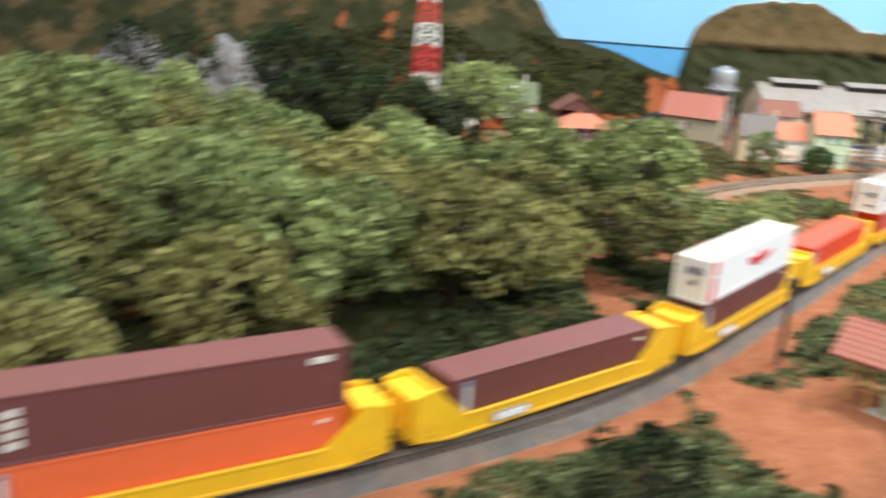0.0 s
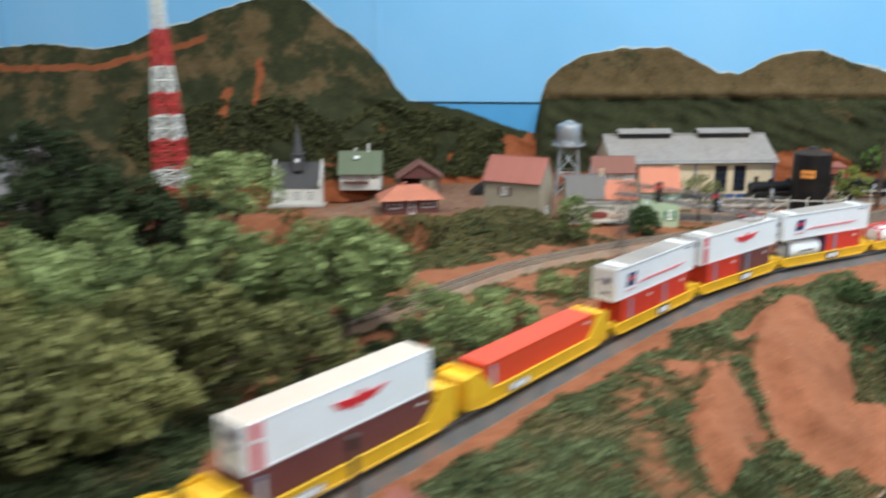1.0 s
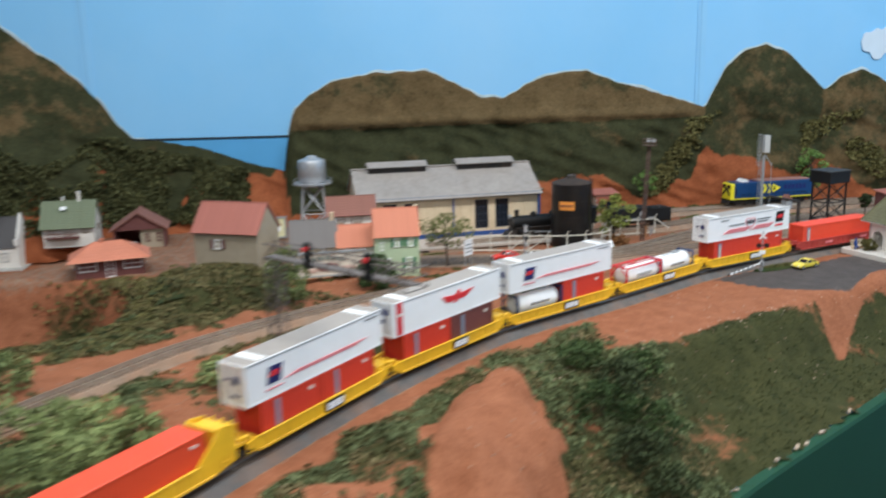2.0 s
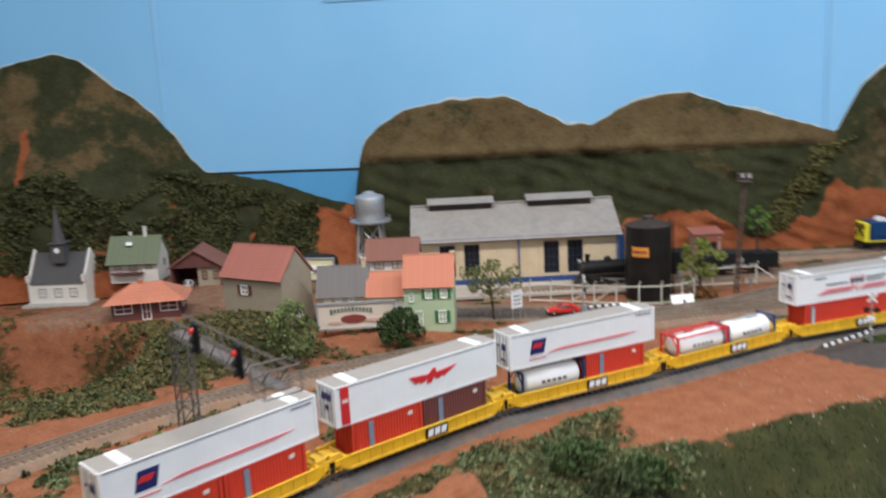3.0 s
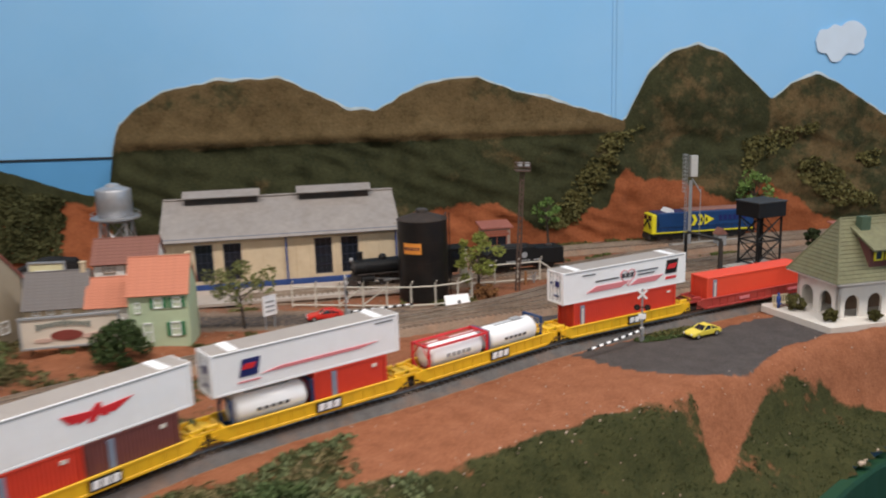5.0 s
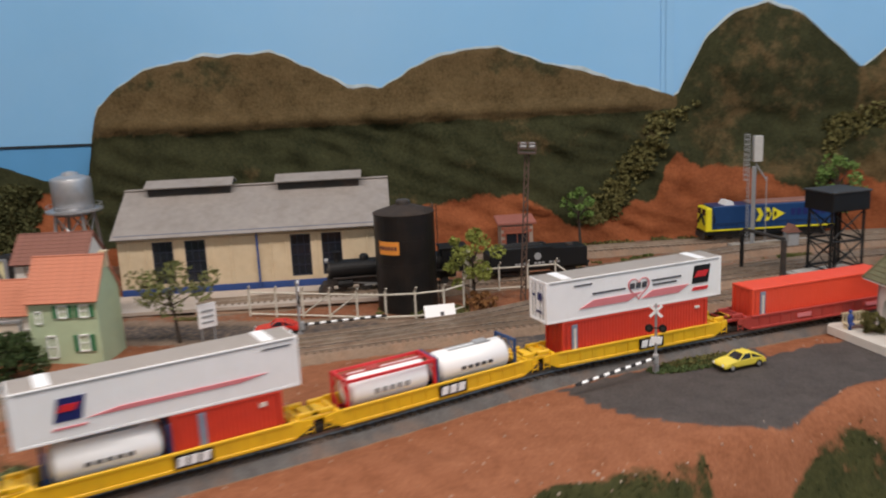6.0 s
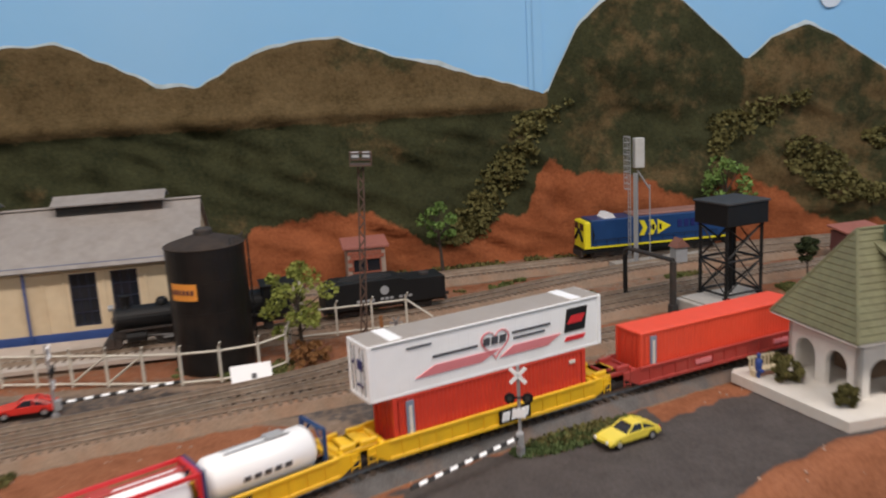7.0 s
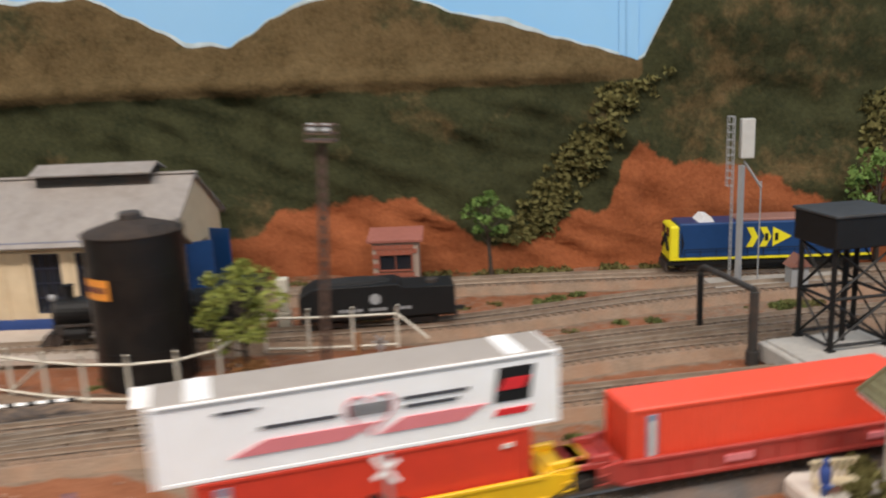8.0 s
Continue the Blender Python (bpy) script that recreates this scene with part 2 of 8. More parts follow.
# ---------------------------------------------------------------- plan of the layout
NEAR_SILL = [(-0.62, -0.13), (-0.30, -0.04), (-0.038, 0.108), (0.202, 0.286), (0.401, 0.534), (0.503, 0.670), (0.678, 0.891), (0.838, 1.047), (1.04, 1.172),
             (1.203, 1.277), (1.36, 1.345), (1.53, 1.41), (1.85, 1.50), (2.4, 1.58)]
_near = smooth_path(NEAR_SILL, 0.01)
MAIN = []
for _i, _p in enumerate(_near):
    _u = (_near[min(_i + 1, len(_near) - 1)] - _near[max(_i - 1, 0)]).normalized()
    MAIN.append(_p + Vector((-_u.y, _u.x)) * 0.0165)
SIDING = smooth_path([(0.05, 0.62), (0.25, 0.80), (0.38, 0.97), (0.47, 1.08), (0.62, 1.20), (0.84, 1.325), (1.07, 1.405), (1.26, 1.455), (1.45, 1.512), (1.60, 1.545), (2.0, 1.62), (2.5, 1.66)])
YARD_A = smooth_path([(0.90, 1.385), (1.135, 1.462), (1.285, 1.555), (1.48, 1.632), (1.75, 1.70), (2.4, 1.78)])
YARD_B = smooth_path([(0.80, 1.562), (0.93, 1.580), (1.05, 1.600), (1.145, 1.618), (1.282, 1.650), (1.451, 1.722), (1.60, 1.765), (1.85, 1.79), (2.3, 1.81)])
YARD_C = smooth_path([(1.05, 1.735), (1.265, 1.778), (1.464, 1.802), (1.70, 1.818), (2.3, 1.83)])
SPUR = smooth_path([(1.02, 1.40), (1.20, 1.475), (1.40, 1.575), (1.60, 1.635)])
EDGE = [Vector(p) for p in ((-2.0, -0.36), (-0.6, -0.22), (0.1, -0.02), (0.35, 0.10), (0.55, 0.28), (0.70, 0.48), (0.875, 0.686), (1.019, 0.808), (1.303, 1.003), (1.501, 1.146), (1.75, 1.24), (2.9, 1.30))]
TRACKS = (MAIN, SIDING, YARD_A, YARD_B, YARD_C, SPUR)


_gx, _gy = np.meshgrid(np.linspace(-1.8, 2.8, 461), np.linspace(-0.5, 2.0, 251), indexing="ij")
_best, _sign = np.full(_gx.shape, 9.0), np.ones(_gx.shape)
for _a, _b in zip(EDGE, EDGE[1:]):
    _ab = _b - _a
    _t = np.clip(((_gx - _a.x) * _ab.x + (_gy - _a.y) * _ab.y) / _ab.length_squared, 0, 1)
    _d = np.hypot(_gx - _a.x - _ab.x * _t, _gy - _a.y - _ab.y * _t)
    _s = np.where(_ab.x * (_gy - _a.y) - _ab.y * (_gx - _a.x) > 0, 1.0, -1.0)
    _sign = np.where(_d < _best, _s, _sign)
    _best = np.minimum(_best, _d)
EDGE_GRID = (_best * _sign).tolist()


def edge_distance(x, y):
    """How far a plan point lies inside the front edge of the layout (negative: outside)."""
    i, j = (x + 1.8) * 100, (y + 0.5) * 100
    i0, j0 = int(max(0, min(459, i))), int(max(0, min(249, j)))
    u, v = min(1, max(0, i - i0)), min(1, max(0, j - j0))
    a, b = EDGE_GRID[i0], EDGE_GRID[i0 + 1]
    return a[j0] * (1 - u) * (1 - v) + b[j0] * u * (1 - v) + a[j0 + 1] * (1 - u) * v + b[j0 + 1] * u * v


class Field:
    """Distance to a track, looked up on a coarse plan grid."""

    def __init__(self, paths):
        pts = np.array([(p.x, p.y) for path in paths for p in path])
        gx, gy = np.meshgrid(np.linspace(-1.8, 2.8, 461), np.linspace(-0.5, 2.0, 251), indexing="ij")
        best = np.full(gx.shape, 9.0)
        for px, py in pts:
            best = np.minimum(best, (gx - px) ** 2 + (gy - py) ** 2)
        self.d = np.sqrt(best).tolist()

    def at(self, x, y):
        i, j = (x + 1.8) * 100, (y + 0.5) * 100
        i0, j0 = int(max(0, min(459, i))), int(max(0, min(249, j)))
        u, v = min(1, max(0, i - i0)), min(1, max(0, j - j0))
        d = self.d
        return d[i0][j0] * (1 - u) * (1 - v) + d[i0 + 1][j0] * u * (1 - v) + d[i0][j0 + 1] * (1 - u) * v + d[i0 + 1][j0 + 1] * u * v


NEAR_MAIN, NEAR_ANY = Field((MAIN,)), Field(TRACKS)
CLIFF_WIDTH = [(-2, 0.12), (0.3, 0.10), (0.6, 0.16), (0.9, 0.19), (1.0, 0.17), (1.12, 0.145), (1.3, 0.125), (1.42, 0.10), (1.5, 0.085), (2.6, 0.08)]
RIM = [(0.80, 0.87), (0.90, 0.945), (0.995, 1.001), (1.122, 1.066), (1.209, 1.102), (1.289, 1.144), (1.352, 1.165), (1.395, 1.185), (1.436, 1.200), (1.53, 1.232), (1.75, 1.29)]


def height(x, y):
    d = edge_distance(x, y)
    u = d / interp(CLIFF_WIDTH, x)
    steep = sstep(0.92, 1.05, x)
    z = -0.085 * ((1 - steep) * (1 - sstep(0, 1, u)) + steep * (0.28 * (1 - sstep(0, 0.7, u)) + 0.72 * (1 - sstep(0.55, 1.0, u))))
    tr = sstep(0.022, 0.06, NEAR_ANY.at(x, y))
    # hollow with bare slopes in front of the village, and the scrub mound beside it
    z -= 0.100 * tr * sstep(0, 0.15, blob(x + 0.02 * noise.noise(Vector((x * 12, y * 12, 4))), y, 0.10, 1.27, 0.27, 0.205, 8))
    z += 0.030 * tr * sstep(0, 0.5, blob(x, y, 0.45, 1.33, 0.13, 0.10, 40))
    # wooded ground beyond the line rises to the left
    z += 0.05 * tr * sstep(0.05, -0.5, x) * sstep(0.35, 0.9, y) * sstep(1.5, 1.2, y)
    # lower village ground round the church
    z -= 0.034 * sstep(0, 0.30, blob(x, y, -0.04, 1.70, 0.26, 0.20, 0))
    # bare earth outcrops on the near bank
    wx, wy = x + 0.035 * noise.noise(Vector((x * 14, y * 14, 21))) + 0.012 * noise.noise(Vector((x * 45, y * 45, 2))), y + 0.035 * noise.noise(Vector((x * 14, y * 14, 31)))
    z += 0.024 * tr * sstep(0, 0.16, blob(wx, wy, 0.780, 0.760, 0.140, 0.055, 78))
    z += 0.014 * tr * sstep(0, 0.16, blob(wx, wy, 0.850, 0.690, 0.080, 0.040, 62))
    z += 0.020 * tr * sstep(0, 0.20, blob(wx, wy, 0.660, 0.600, 0.080, 0.030, 78))
    # rim of earth that stands up beside the asphalt
    z += 0.009 * sstep(1.39, 1.43, x) * sstep(1.63, 1.58, x) * sstep(0.045, 0.030, abs(y - interp(RIM, x) - 0.006 + 0.012 * noise.noise(Vector((x * 30, y * 30, 12)))) * 1.6)
    n = noise.noise(Vector((x * 9, y * 9, 0))) * 0.006 + noise.noise(Vector((x * 28, y * 28, 3))) * 0.003 + noise.noise(Vector((x * 90, y * 90, 5))) * 0.0012
    flat = sstep(0.0, 0.25, blob(x, y, 1.34, 1.27, 0.30, 0.16, 20)) + sstep(0, 0.2, blob(x, y, 0.85, 1.49, 0.35, 0.10, 5))
    rough = tr * (1 - 0.85 * min(1, flat)) * (0.45 if y > 1.38 else 1.3)
    if d < 0.11:
        rough *= 1.6
    return z + n * rough - 0.0025 * (1 - tr)


ASPHALT = [(1.190, 1.285), (1.200, 1.261), (1.225, 1.221), (1.250, 1.196), (1.290, 1.176), (1.340, 1.167), (1.365, 1.173), (1.395, 1.200), (1.420, 1.220), (1.460, 1.241), (1.500, 1.260), (1.550, 1.274), (1.62, 1.290)]
ROAD = smooth_path([(1.62, 1.20), (1.46, 1.225), (1.36, 1.25), (1.27, 1.315), (1.16, 1.41), (1.02, 1.455), (0.90, 1.455), (0.72, 1.475)])
NEAR_ROAD = Field((ROAD,))


def cover(x, y, z):
    """How much turf, gravel and asphalt lies at a plan point."""
    d, dm, da = edge_distance(x, y), NEAR_MAIN.at(x, y), NEAR_ANY.at(x, y)
    turf = 0.0
    n = noise.noise(Vector((x * 13, y * 13, 7)))
    if d < 0.34 and y < 1.2 or x < 0.2 and y + 0.12 * noise.noise(Vector((x * 9, y * 9, 23))) < 1.00 + 0.55 * sstep(-0.25, -0.7, x):
        turf = 0.70 + 0.35 * n
        turf *= sstep(0.036, 0.062, dm + 0.02 * n)
        ex, ey = x + 0.03 * n + 0.012 * noise.noise(Vector((x * 45, y * 45, 2))), y + 0.03 * noise.noise(Vector((x * 20, y * 20, 3)))
        bare = max(blob(ex, ey, 0.780, 0.755, 0.150, 0.062, 78), blob(ex, ey, 0.850, 0.690, 0.085, 0.045, 62), blob(ex, ey, 0.660, 0.600, 0.085, 0.034, 78), 0.7 * blob(ex, ey, 0.60, 0.47, 0.04, 0.03, 60), 0.6 * blob(ex, ey, 0.645, 0.70, 0.03, 0.025, 60))
        turf -= 1.4 * sstep(0.0, 0.14, bare)
        turf -= 1.3 * sstep(0, 0.45, blob(x + 0.06 * n, y + 0.06 * noise.noise(Vector((x * 13, y * 13, 17))), 0.35, 0.28, 0.12, 0.065, 45))
        if x > 0.9:
            # open earth beside the line, turf only on the face below it
            rim = interp(RIM, x) + 0.010 * noise.noise(Vector((x * 25, 3, 1)))
            turf = (0.80 + 0.32 * n) * sstep(0.010, -0.012, y - rim)
            # wedge of bare earth washed down the slope
            turf -= 1.2 * sstep(-0.006, 0.006, min(x - 1.291, 1.297 + (y - 1.078) * 0.88 - x) + 0.005 * n)
            turf -= 1.0 * sstep(-0.008, 0.0, y - rim) * sstep(1.40, 1.43, x)
            turf += 0.7 * sstep(1.0, 0.93, x) * sstep(0.04, 0.06, dm)
    elif x < 0.62 or x < 0.95 and y < 1.37:
        turf = 0.40 + 0.6 * n + 0.9 * blob(x, y, 0.45, 1.33, 0.20, 0.15, 40) + 0.5 * sstep(0, 0.5, blob(x, y, 0.36, 1.17, 0.22, 0.06, 28))
        turf -= 0.40 * sstep(0, 0.3, blob(x, y, 0.13, 1.28, 0.20, 0.13, 20))
        turf -= 0.8 * sstep(0.01, 0.0, abs(y - 1.09 - (x - 0.45) * 0.62) - 0.035) * sstep(0.25, 0.35, x)
        turf -= sstep(1.44, 1.50, y)
    elif y > 1.38:
        turf = 0.22 + 0.55 * n - sstep(0.03, 0.0, da - 0.02) * 0.4
    verge = sstep(0.0, 0.4, blob(x, y, 1.335, 1.312, 0.062, 0.020, 22))
    turf += 0.9 * verge
    gravel = sstep(0.032, 0.022, da) * 0.9
    if y > 1.42 and x > 0.6:
        gravel = max(gravel, 0.42 + 0.34 * noise.noise(Vector((x * 7, y * 12, 2))))
    if y > 1.46 and x < 0.62:
        gravel = max(gravel, 0.50 * sstep(0.0, 0.10, x))
        turf = max(turf, (0.40 + 0.4 * n) * sstep(0.08, 0.0, x))
    road = 0.0
    rd = NEAR_ROAD.at(x, y)
    if x < 1.22:
        gravel = max(gravel, 0.85 * sstep(0.055, 0.035, rd))
        turf *= 1 - sstep(0.055, 0.035, rd)
    road = 0.55 * sstep(0.045, 0.02, rd) if x < 1.22 else 0
    if x >= 1.20:
        road = sstep(-0.006, 0.008, y - interp(ASPHALT, x))
        road *= sstep(1.62, 1.60, x) * sstep(0.026, 0.031, dm) * (1 if dm > 0 and y < 1.42 else 0)
        side = y - 1.34 - (x - 1.36) * 0.42
        if side > 0.0 and rd > 0.055:
            road = 0.0
        if 1.40 < x < 1.50 and side > -0.035:
            road *= 0.0
        road *= 1 - verge
        turf *= 1 - road
    return max(0.0, min(1, turf)), gravel, max(0.0, min(1, road))


def terrain():
    x0, x1, y0, y1, step = -1.8, 2.75, -0.42, 1.91, 0.0105
    nx, ny = int((x1 - x0) / step), int((y1 - y0) / step)
    bm = bmesh.new()
    layer = bm.verts.layers.float_color.new("cover")
    rows = []
    for i in range(nx + 1):
        row = []
        for j in range(ny + 1):
            x, y = x0 + i * step, y0 + j * step
            if edge_distance(x, y) < -0.008:
                row.append(None)
                continue
            z = height(x, y)
            v = bm.verts.new((x, y, z))
            v[layer] = (*cover(x, y, z), 1)
            row.append(v)
        rows.append(row)
    for a, b in zip(rows, rows[1:]):
        for j in range(ny):
            q = (a[j], b[j], b[j + 1], a[j + 1])
            if None not in q:
                bm.faces.new(q)
    return bm


SOIL = ((0.195, 0.070, 0.033), (0.34, 0.138, 0.073))
M_GROUND = ground_material("layout_ground", [SOIL, ((0.022, 0.027, 0.010), (0.064, 0.063, 0.024)), ((0.160, 0.110, 0.077), (0.315, 0.228, 0.168)), ((0.055, 0.048, 0.046), (0.100, 0.088, 0.083))])
structure("ground", terrain(), M_GROUND, "orange earth layout ground with turf, gravel and asphalt", "ground", True)

# green board along the front of the layout
M_FASCIA = mat("dark_green_board", (0.004, 0.046, 0.016), 0.6, vary=0.08, scale=30)
bm = bmesh.new()
ribbon(bm, smooth_path([(p.x, p.y) for p in EDGE], 0.03), [(0.006, -0.60), (0.006, -0.092), (0.003, -0.088), (-0.008, -0.088), (-0.010, -0.092), (-0.012, -0.60)])
structure("layout_fascia", bm, M_FASCIA, "dark green painted fascia board along the layout", "fascia")

# ---------------------------------------------------------------- room
M_SKY = mat("sky_blue_backdrop", (0.24, 0.54, 0.86), 0.6, vary=0.07, scale=3, dirt=(0.38, 0.63, 0.88), dirt_amount=0.5, dirt_scale=1.3, bump=0.05, bscale=60)
M_WALL = mat("cream_wall", (0.40, 0.36, 0.30), 0.9, vary=0.05, scale=6)
M_FLOOR = mat("grey_floor", (0.12, 0.11, 0.10), 0.6, vary=0.1, scale=8)
M_CEIL = mat("white_ceiling", (0.75, 0.73, 0.69), 0.9, vary=0.04, scale=6)
structure("wall_north", box(0.5, 1.92, 0.15, 5.2, 0.04, 2.5), M_SKY, "wall painted sky blue behind the model landscape", "wall")
structure("wall_south", box(0.5, -2.22, 0.15, 5.2, 0.04, 2.5), M_WALL, "plain cream wall", "wall")
structure("wall_west", box(-2.08, -0.13, 0.15, 0.04, 4.14, 2.5), M_SKY, "wall painted sky blue", "wall")
structure("wall_east", box(3.08, -0.13, 0.15, 0.04, 4.14, 2.5), M_SKY, "wall painted sky blue", "wall")
structure("floor", box(0.5, -0.13, -1.12, 5.2, 4.3, 0.04), M_FLOOR, "grey room floor", "floor")
structure("ceiling", box(0.5, -0.13, 1.42, 5.2, 4.3, 0.04), M_CEIL, "plain white ceiling", "ceiling")

# ---------------------------------------------------------------- hills in relief against the wall
SKYLINE = [(-2.1, 0.30), (-0.9, 0.305), (-0.765, 0.316), (-0.65, 0.325), (-0.525, 0.311), (-0.44, 0.324), (-0.366, 0.358), (-0.297, 0.371), (-0.226, 0.398), (-0.129, 0.424), (-0.054, 0.436),
           (0.0, 0.418), (0.063, 0.364), (0.097, 0.345), (0.146, 0.298), (0.176, 0.265), (0.205, 0.216), (0.232, 0.190), (0.30, 0.178), (0.359, 0.168), (0.45, 0.135), (0.516, 0.114), (0.536, 0.112), (0.546, 0.181),
           (0.562, 0.235), (0.598, 0.267), (0.644, 0.292), (0.723, 0.307), (0.80, 0.309), (0.843, 0.310), (0.897, 0.286), (0.955, 0.253), (1.008, 0.248), (1.056, 0.276), (1.098, 0.292), (1.145, 0.300),
           (1.191, 0.301), (1.253, 0.277), (1.335, 0.255), (1.406, 0.232), (1.456, 0.217), (1.463, 0.220), (1.480, 0.255), (1.506, 0.304), (1.547, 0.336), (1.596, 0.348), (1.648, 0.329), (1.698, 0.284),
           (1.740, 0.244), (1.775, 0.273), (1.825, 0.290), (1.874, 0.268), (1.966, 0.208), (2.05, 0.25), (2.2, 0.29), (2.4, 0.26), (3.1, 0.28)]
DEPTH = [(-2.1, 0.26), (-0.5, 0.26), (0.0, 0.16), (0.25, 0.09), (0.5, 0.075), (0.56, 0.075), (1.0, 0.075), (1.3, 0.06), (1.42, 0.04), (1.7, 0.04), (2.0, 0.06), (3.1, 0.10)]
CUT = [(-2, 0.02), (-0.3, 0.02), (-0.19, 0.03), (-0.165, 0.075), (-0.14, 0.090), (-0.115, 0.06), (-0.10, 0.02), (0.03, 0.03), (0.05, 0.095), (0.075, 0.098), (0.09, 0.03), (0.14, 0.0), (0.155, 0.04), (0.185, 0.06), (0.21, 0.0), (0.315, 0.01), (0.335, 0.080), (0.39, 0.105), (0.465, 0.108), (0.53, 0.113), (0.55, 0.03),
       (0.9, 0.03), (1.03, 0.035), (1.07, 0.066), (1.13, 0.084), (1.20, 0.076), (1.26, 0.058), (1.29, 0.030), (1.35, 0.032), (1.39, 0.060), (1.425, 0.064), (1.442, 0.110), (1.459, 0.136), (1.475, 0.122), (1.495, 0.106), (1.525, 0.110), (1.56, 0.096), (1.62, 0.080), (1.66, 0.060),
       (1.70, 0.088), (1.76, 0.078), (1.80, 0.045), (1.85, 0.02), (2.4, 0.04), (3.1, 0.06)]


def hill_point(x, v):
    top = interp(SKYLINE, x) + 0.004 * noise.noise(Vector((x * 40, 0, 1)))
    z = -0.03 + v * (top + 0.03)
    fold = noise.noise(Vector((x * 7, z * 9, 0))) * 0.022 + noise.noise(Vector((x * 22 + z * 20, z * 14, 4))) * 0.009 + (0.5 - abs(noise.noise(Vector((x * 16 + z * 24, z * 20 - x * 6, 8))))) * 0.014 + noise.noise(Vector((x * 70, z * 70, 2))) * 0.0025
    if 0.54 < x < 1.46 and z < 0.20:
        # draped cloth with wrinkles running down to the right
        fold += (1 - 2.2 * abs(noise.noise(Vector((x * 7 + z * 26, z * 34 + x * 12, 15))))) * 0.0078 * sstep(0.20, 0.17, z) * sstep(0.0, 0.05, z)
    lean = interp(DEPTH, x) * (1 - v) ** 1.25
    ledge = 0.0
    if 0.54 < x < 1.5:
        # the upper board bulges out over the lower cloth along a seam
        w = sstep(0.55, 0.58, x) * sstep(1.48, 1.36, x)
        lip = z - 0.208 - 0.004 * noise.noise(Vector((x * 6, 0, 3)))
        ledge = w * (0.013 * math.exp(-(lip / 0.011) ** 2) - 0.003 * sstep(0.196, 0.190, z))
    y = 1.896 - lean - ledge - fold * min(1, (1 - v) * 5) * (0.55 + 0.45 * (z < 0.19))
    return Vector((x, min(y, 1.898), z))


def hill_cover(p):
    x, z = p.x, p.z
    n = noise.noise(Vector((x * 12, z * 16, 6)))
    green = 0.5 + 0.35 * n
    if 0.54 < x < 1.46:
        green = (0.78 + 0.42 * n) * sstep(0.202, 0.190, z) + 0.10 * n + 0.05 + (0.30 + 0.4 * n) * sstep(0.225, 0.265, z)
    elif 1.46 <= x < 1.73:
        green = 0.62 + 0.3 * n
    elif x < 0.54:
        green = 0.56 + 0.55 * n + 0.30 * sstep(0.24, 0.14, z) * sstep(-0.45, -0.15, x)
    orange = 0.0
    cut = interp(CUT, x) + 0.012 * noise.noise(Vector((x * 35, 0, 9)))
    orange = sstep(0.014, -0.014, z - cut + 0.012 * n)
    for cx, slope, w, z0, z1 in ((0.172, 0.02, 0.008, 0.04, 0.19), (-0.115, 0.05, 0.008, 0.17, 0.31), (-0.20, 0.1, 0.012, 0.1, 0.24), (-0.30, -0.05, 0.008, 0.1, 0.23)):
        if z0 < z < z1:
            orange = max(orange, sstep(w * 1.8, w * 0.3, abs(x - cx - (z - z0) * slope + 0.012 * noise.noise(Vector((z * 30, cx * 9, 0))))) * (0.95 + 0.5 * noise.noise(Vector((z * 22, cx * 30, 5)))) * sstep(z0, z0 + 0.03, z) * sstep(z1, z1 - 0.03, z))
    # the earth road that climbs the hill
    if x < -0.24:
        orange = max(orange, sstep(0.013, 0.005, abs(z - (0.268 + max(0, x + 0.52) * 0.24 + 0.006 * noise.noise(Vector((x * 15, 0, 0)))))) * (0.8 + 0.5 * n))
    return max(0, min(1, green)), max(0, min(1, orange)), 0.0


def hills():
    bm = bmesh.new()
    layer = bm.verts.layers.float_color.new("cover")
    rows = []
    for i in range(641):
        x = -2.0 + i * 0.0078
        row = []
        for k in range(45):
            p = hill_point(x, k / 44)
            v = bm.verts.new(p)
            v[layer] = (*hill_cover(p), 1)
            row.append(v)
        p = row[-1].co
        back = bm.verts.new((p.x, 1.8995, p.z - 0.004))
        back[layer] = (0.3, 0, 0, 1)
        row.append(back)
        rows.append(row)
    for a, b in zip(rows, rows[1:]):
        for k in range(45):
            bm.faces.new((a[k], b[k], b[k + 1], a[k + 1]))
    return bm


M_HILL = ground_material("hillside", [((0.070, 0.048, 0.021), (0.165, 0.114, 0.056)), ((0.022, 0.025, 0.012), (0.058, 0.060, 0.028)), ((0.21, 0.060, 0.024), (0.36, 0.118, 0.050))], scale=30.0, bump=0.8, bscale=240.0)
structure("hillside", hills(), M_HILL, "sculpted brown and green hills with orange earth cuts", "hillside", True)

# pale ragged plaster line where the hills meet the painted sky
bm = bmesh.new()
rows = []
for i in range(760):
    x = -0.9 + i * 0.0040
    top = interp(SKYLINE, x) + 0.004 * noise.noise(Vector((x * 40, 0, 1)))
    wide = 0.0022 + 0.0065 * max(0.0, noise.noise(Vector((x * 14, 3, 5))) + 0.10) + 0.0012 * noise.noise(Vector((x * 90, 1, 2)))
    rows.append([bm.verts.new((x, 1.8986, top - 0.006)), bm.verts.new((x, 1.8986, top + max(0.0002, wide)))])
for a, b in zip(rows, rows[1:]):
    bm.faces.new((a[0], b[0], b[1], a[1]))
structure("plaster_line", bm, mat("pale_plaster_line", (0.55, 0.66, 0.72), 0.85, vary=0.2, scale=60, dirt=(0.30, 0.40, 0.42), dirt_amount=0.6), "pale ragged plaster line along the hilltops", "trim")

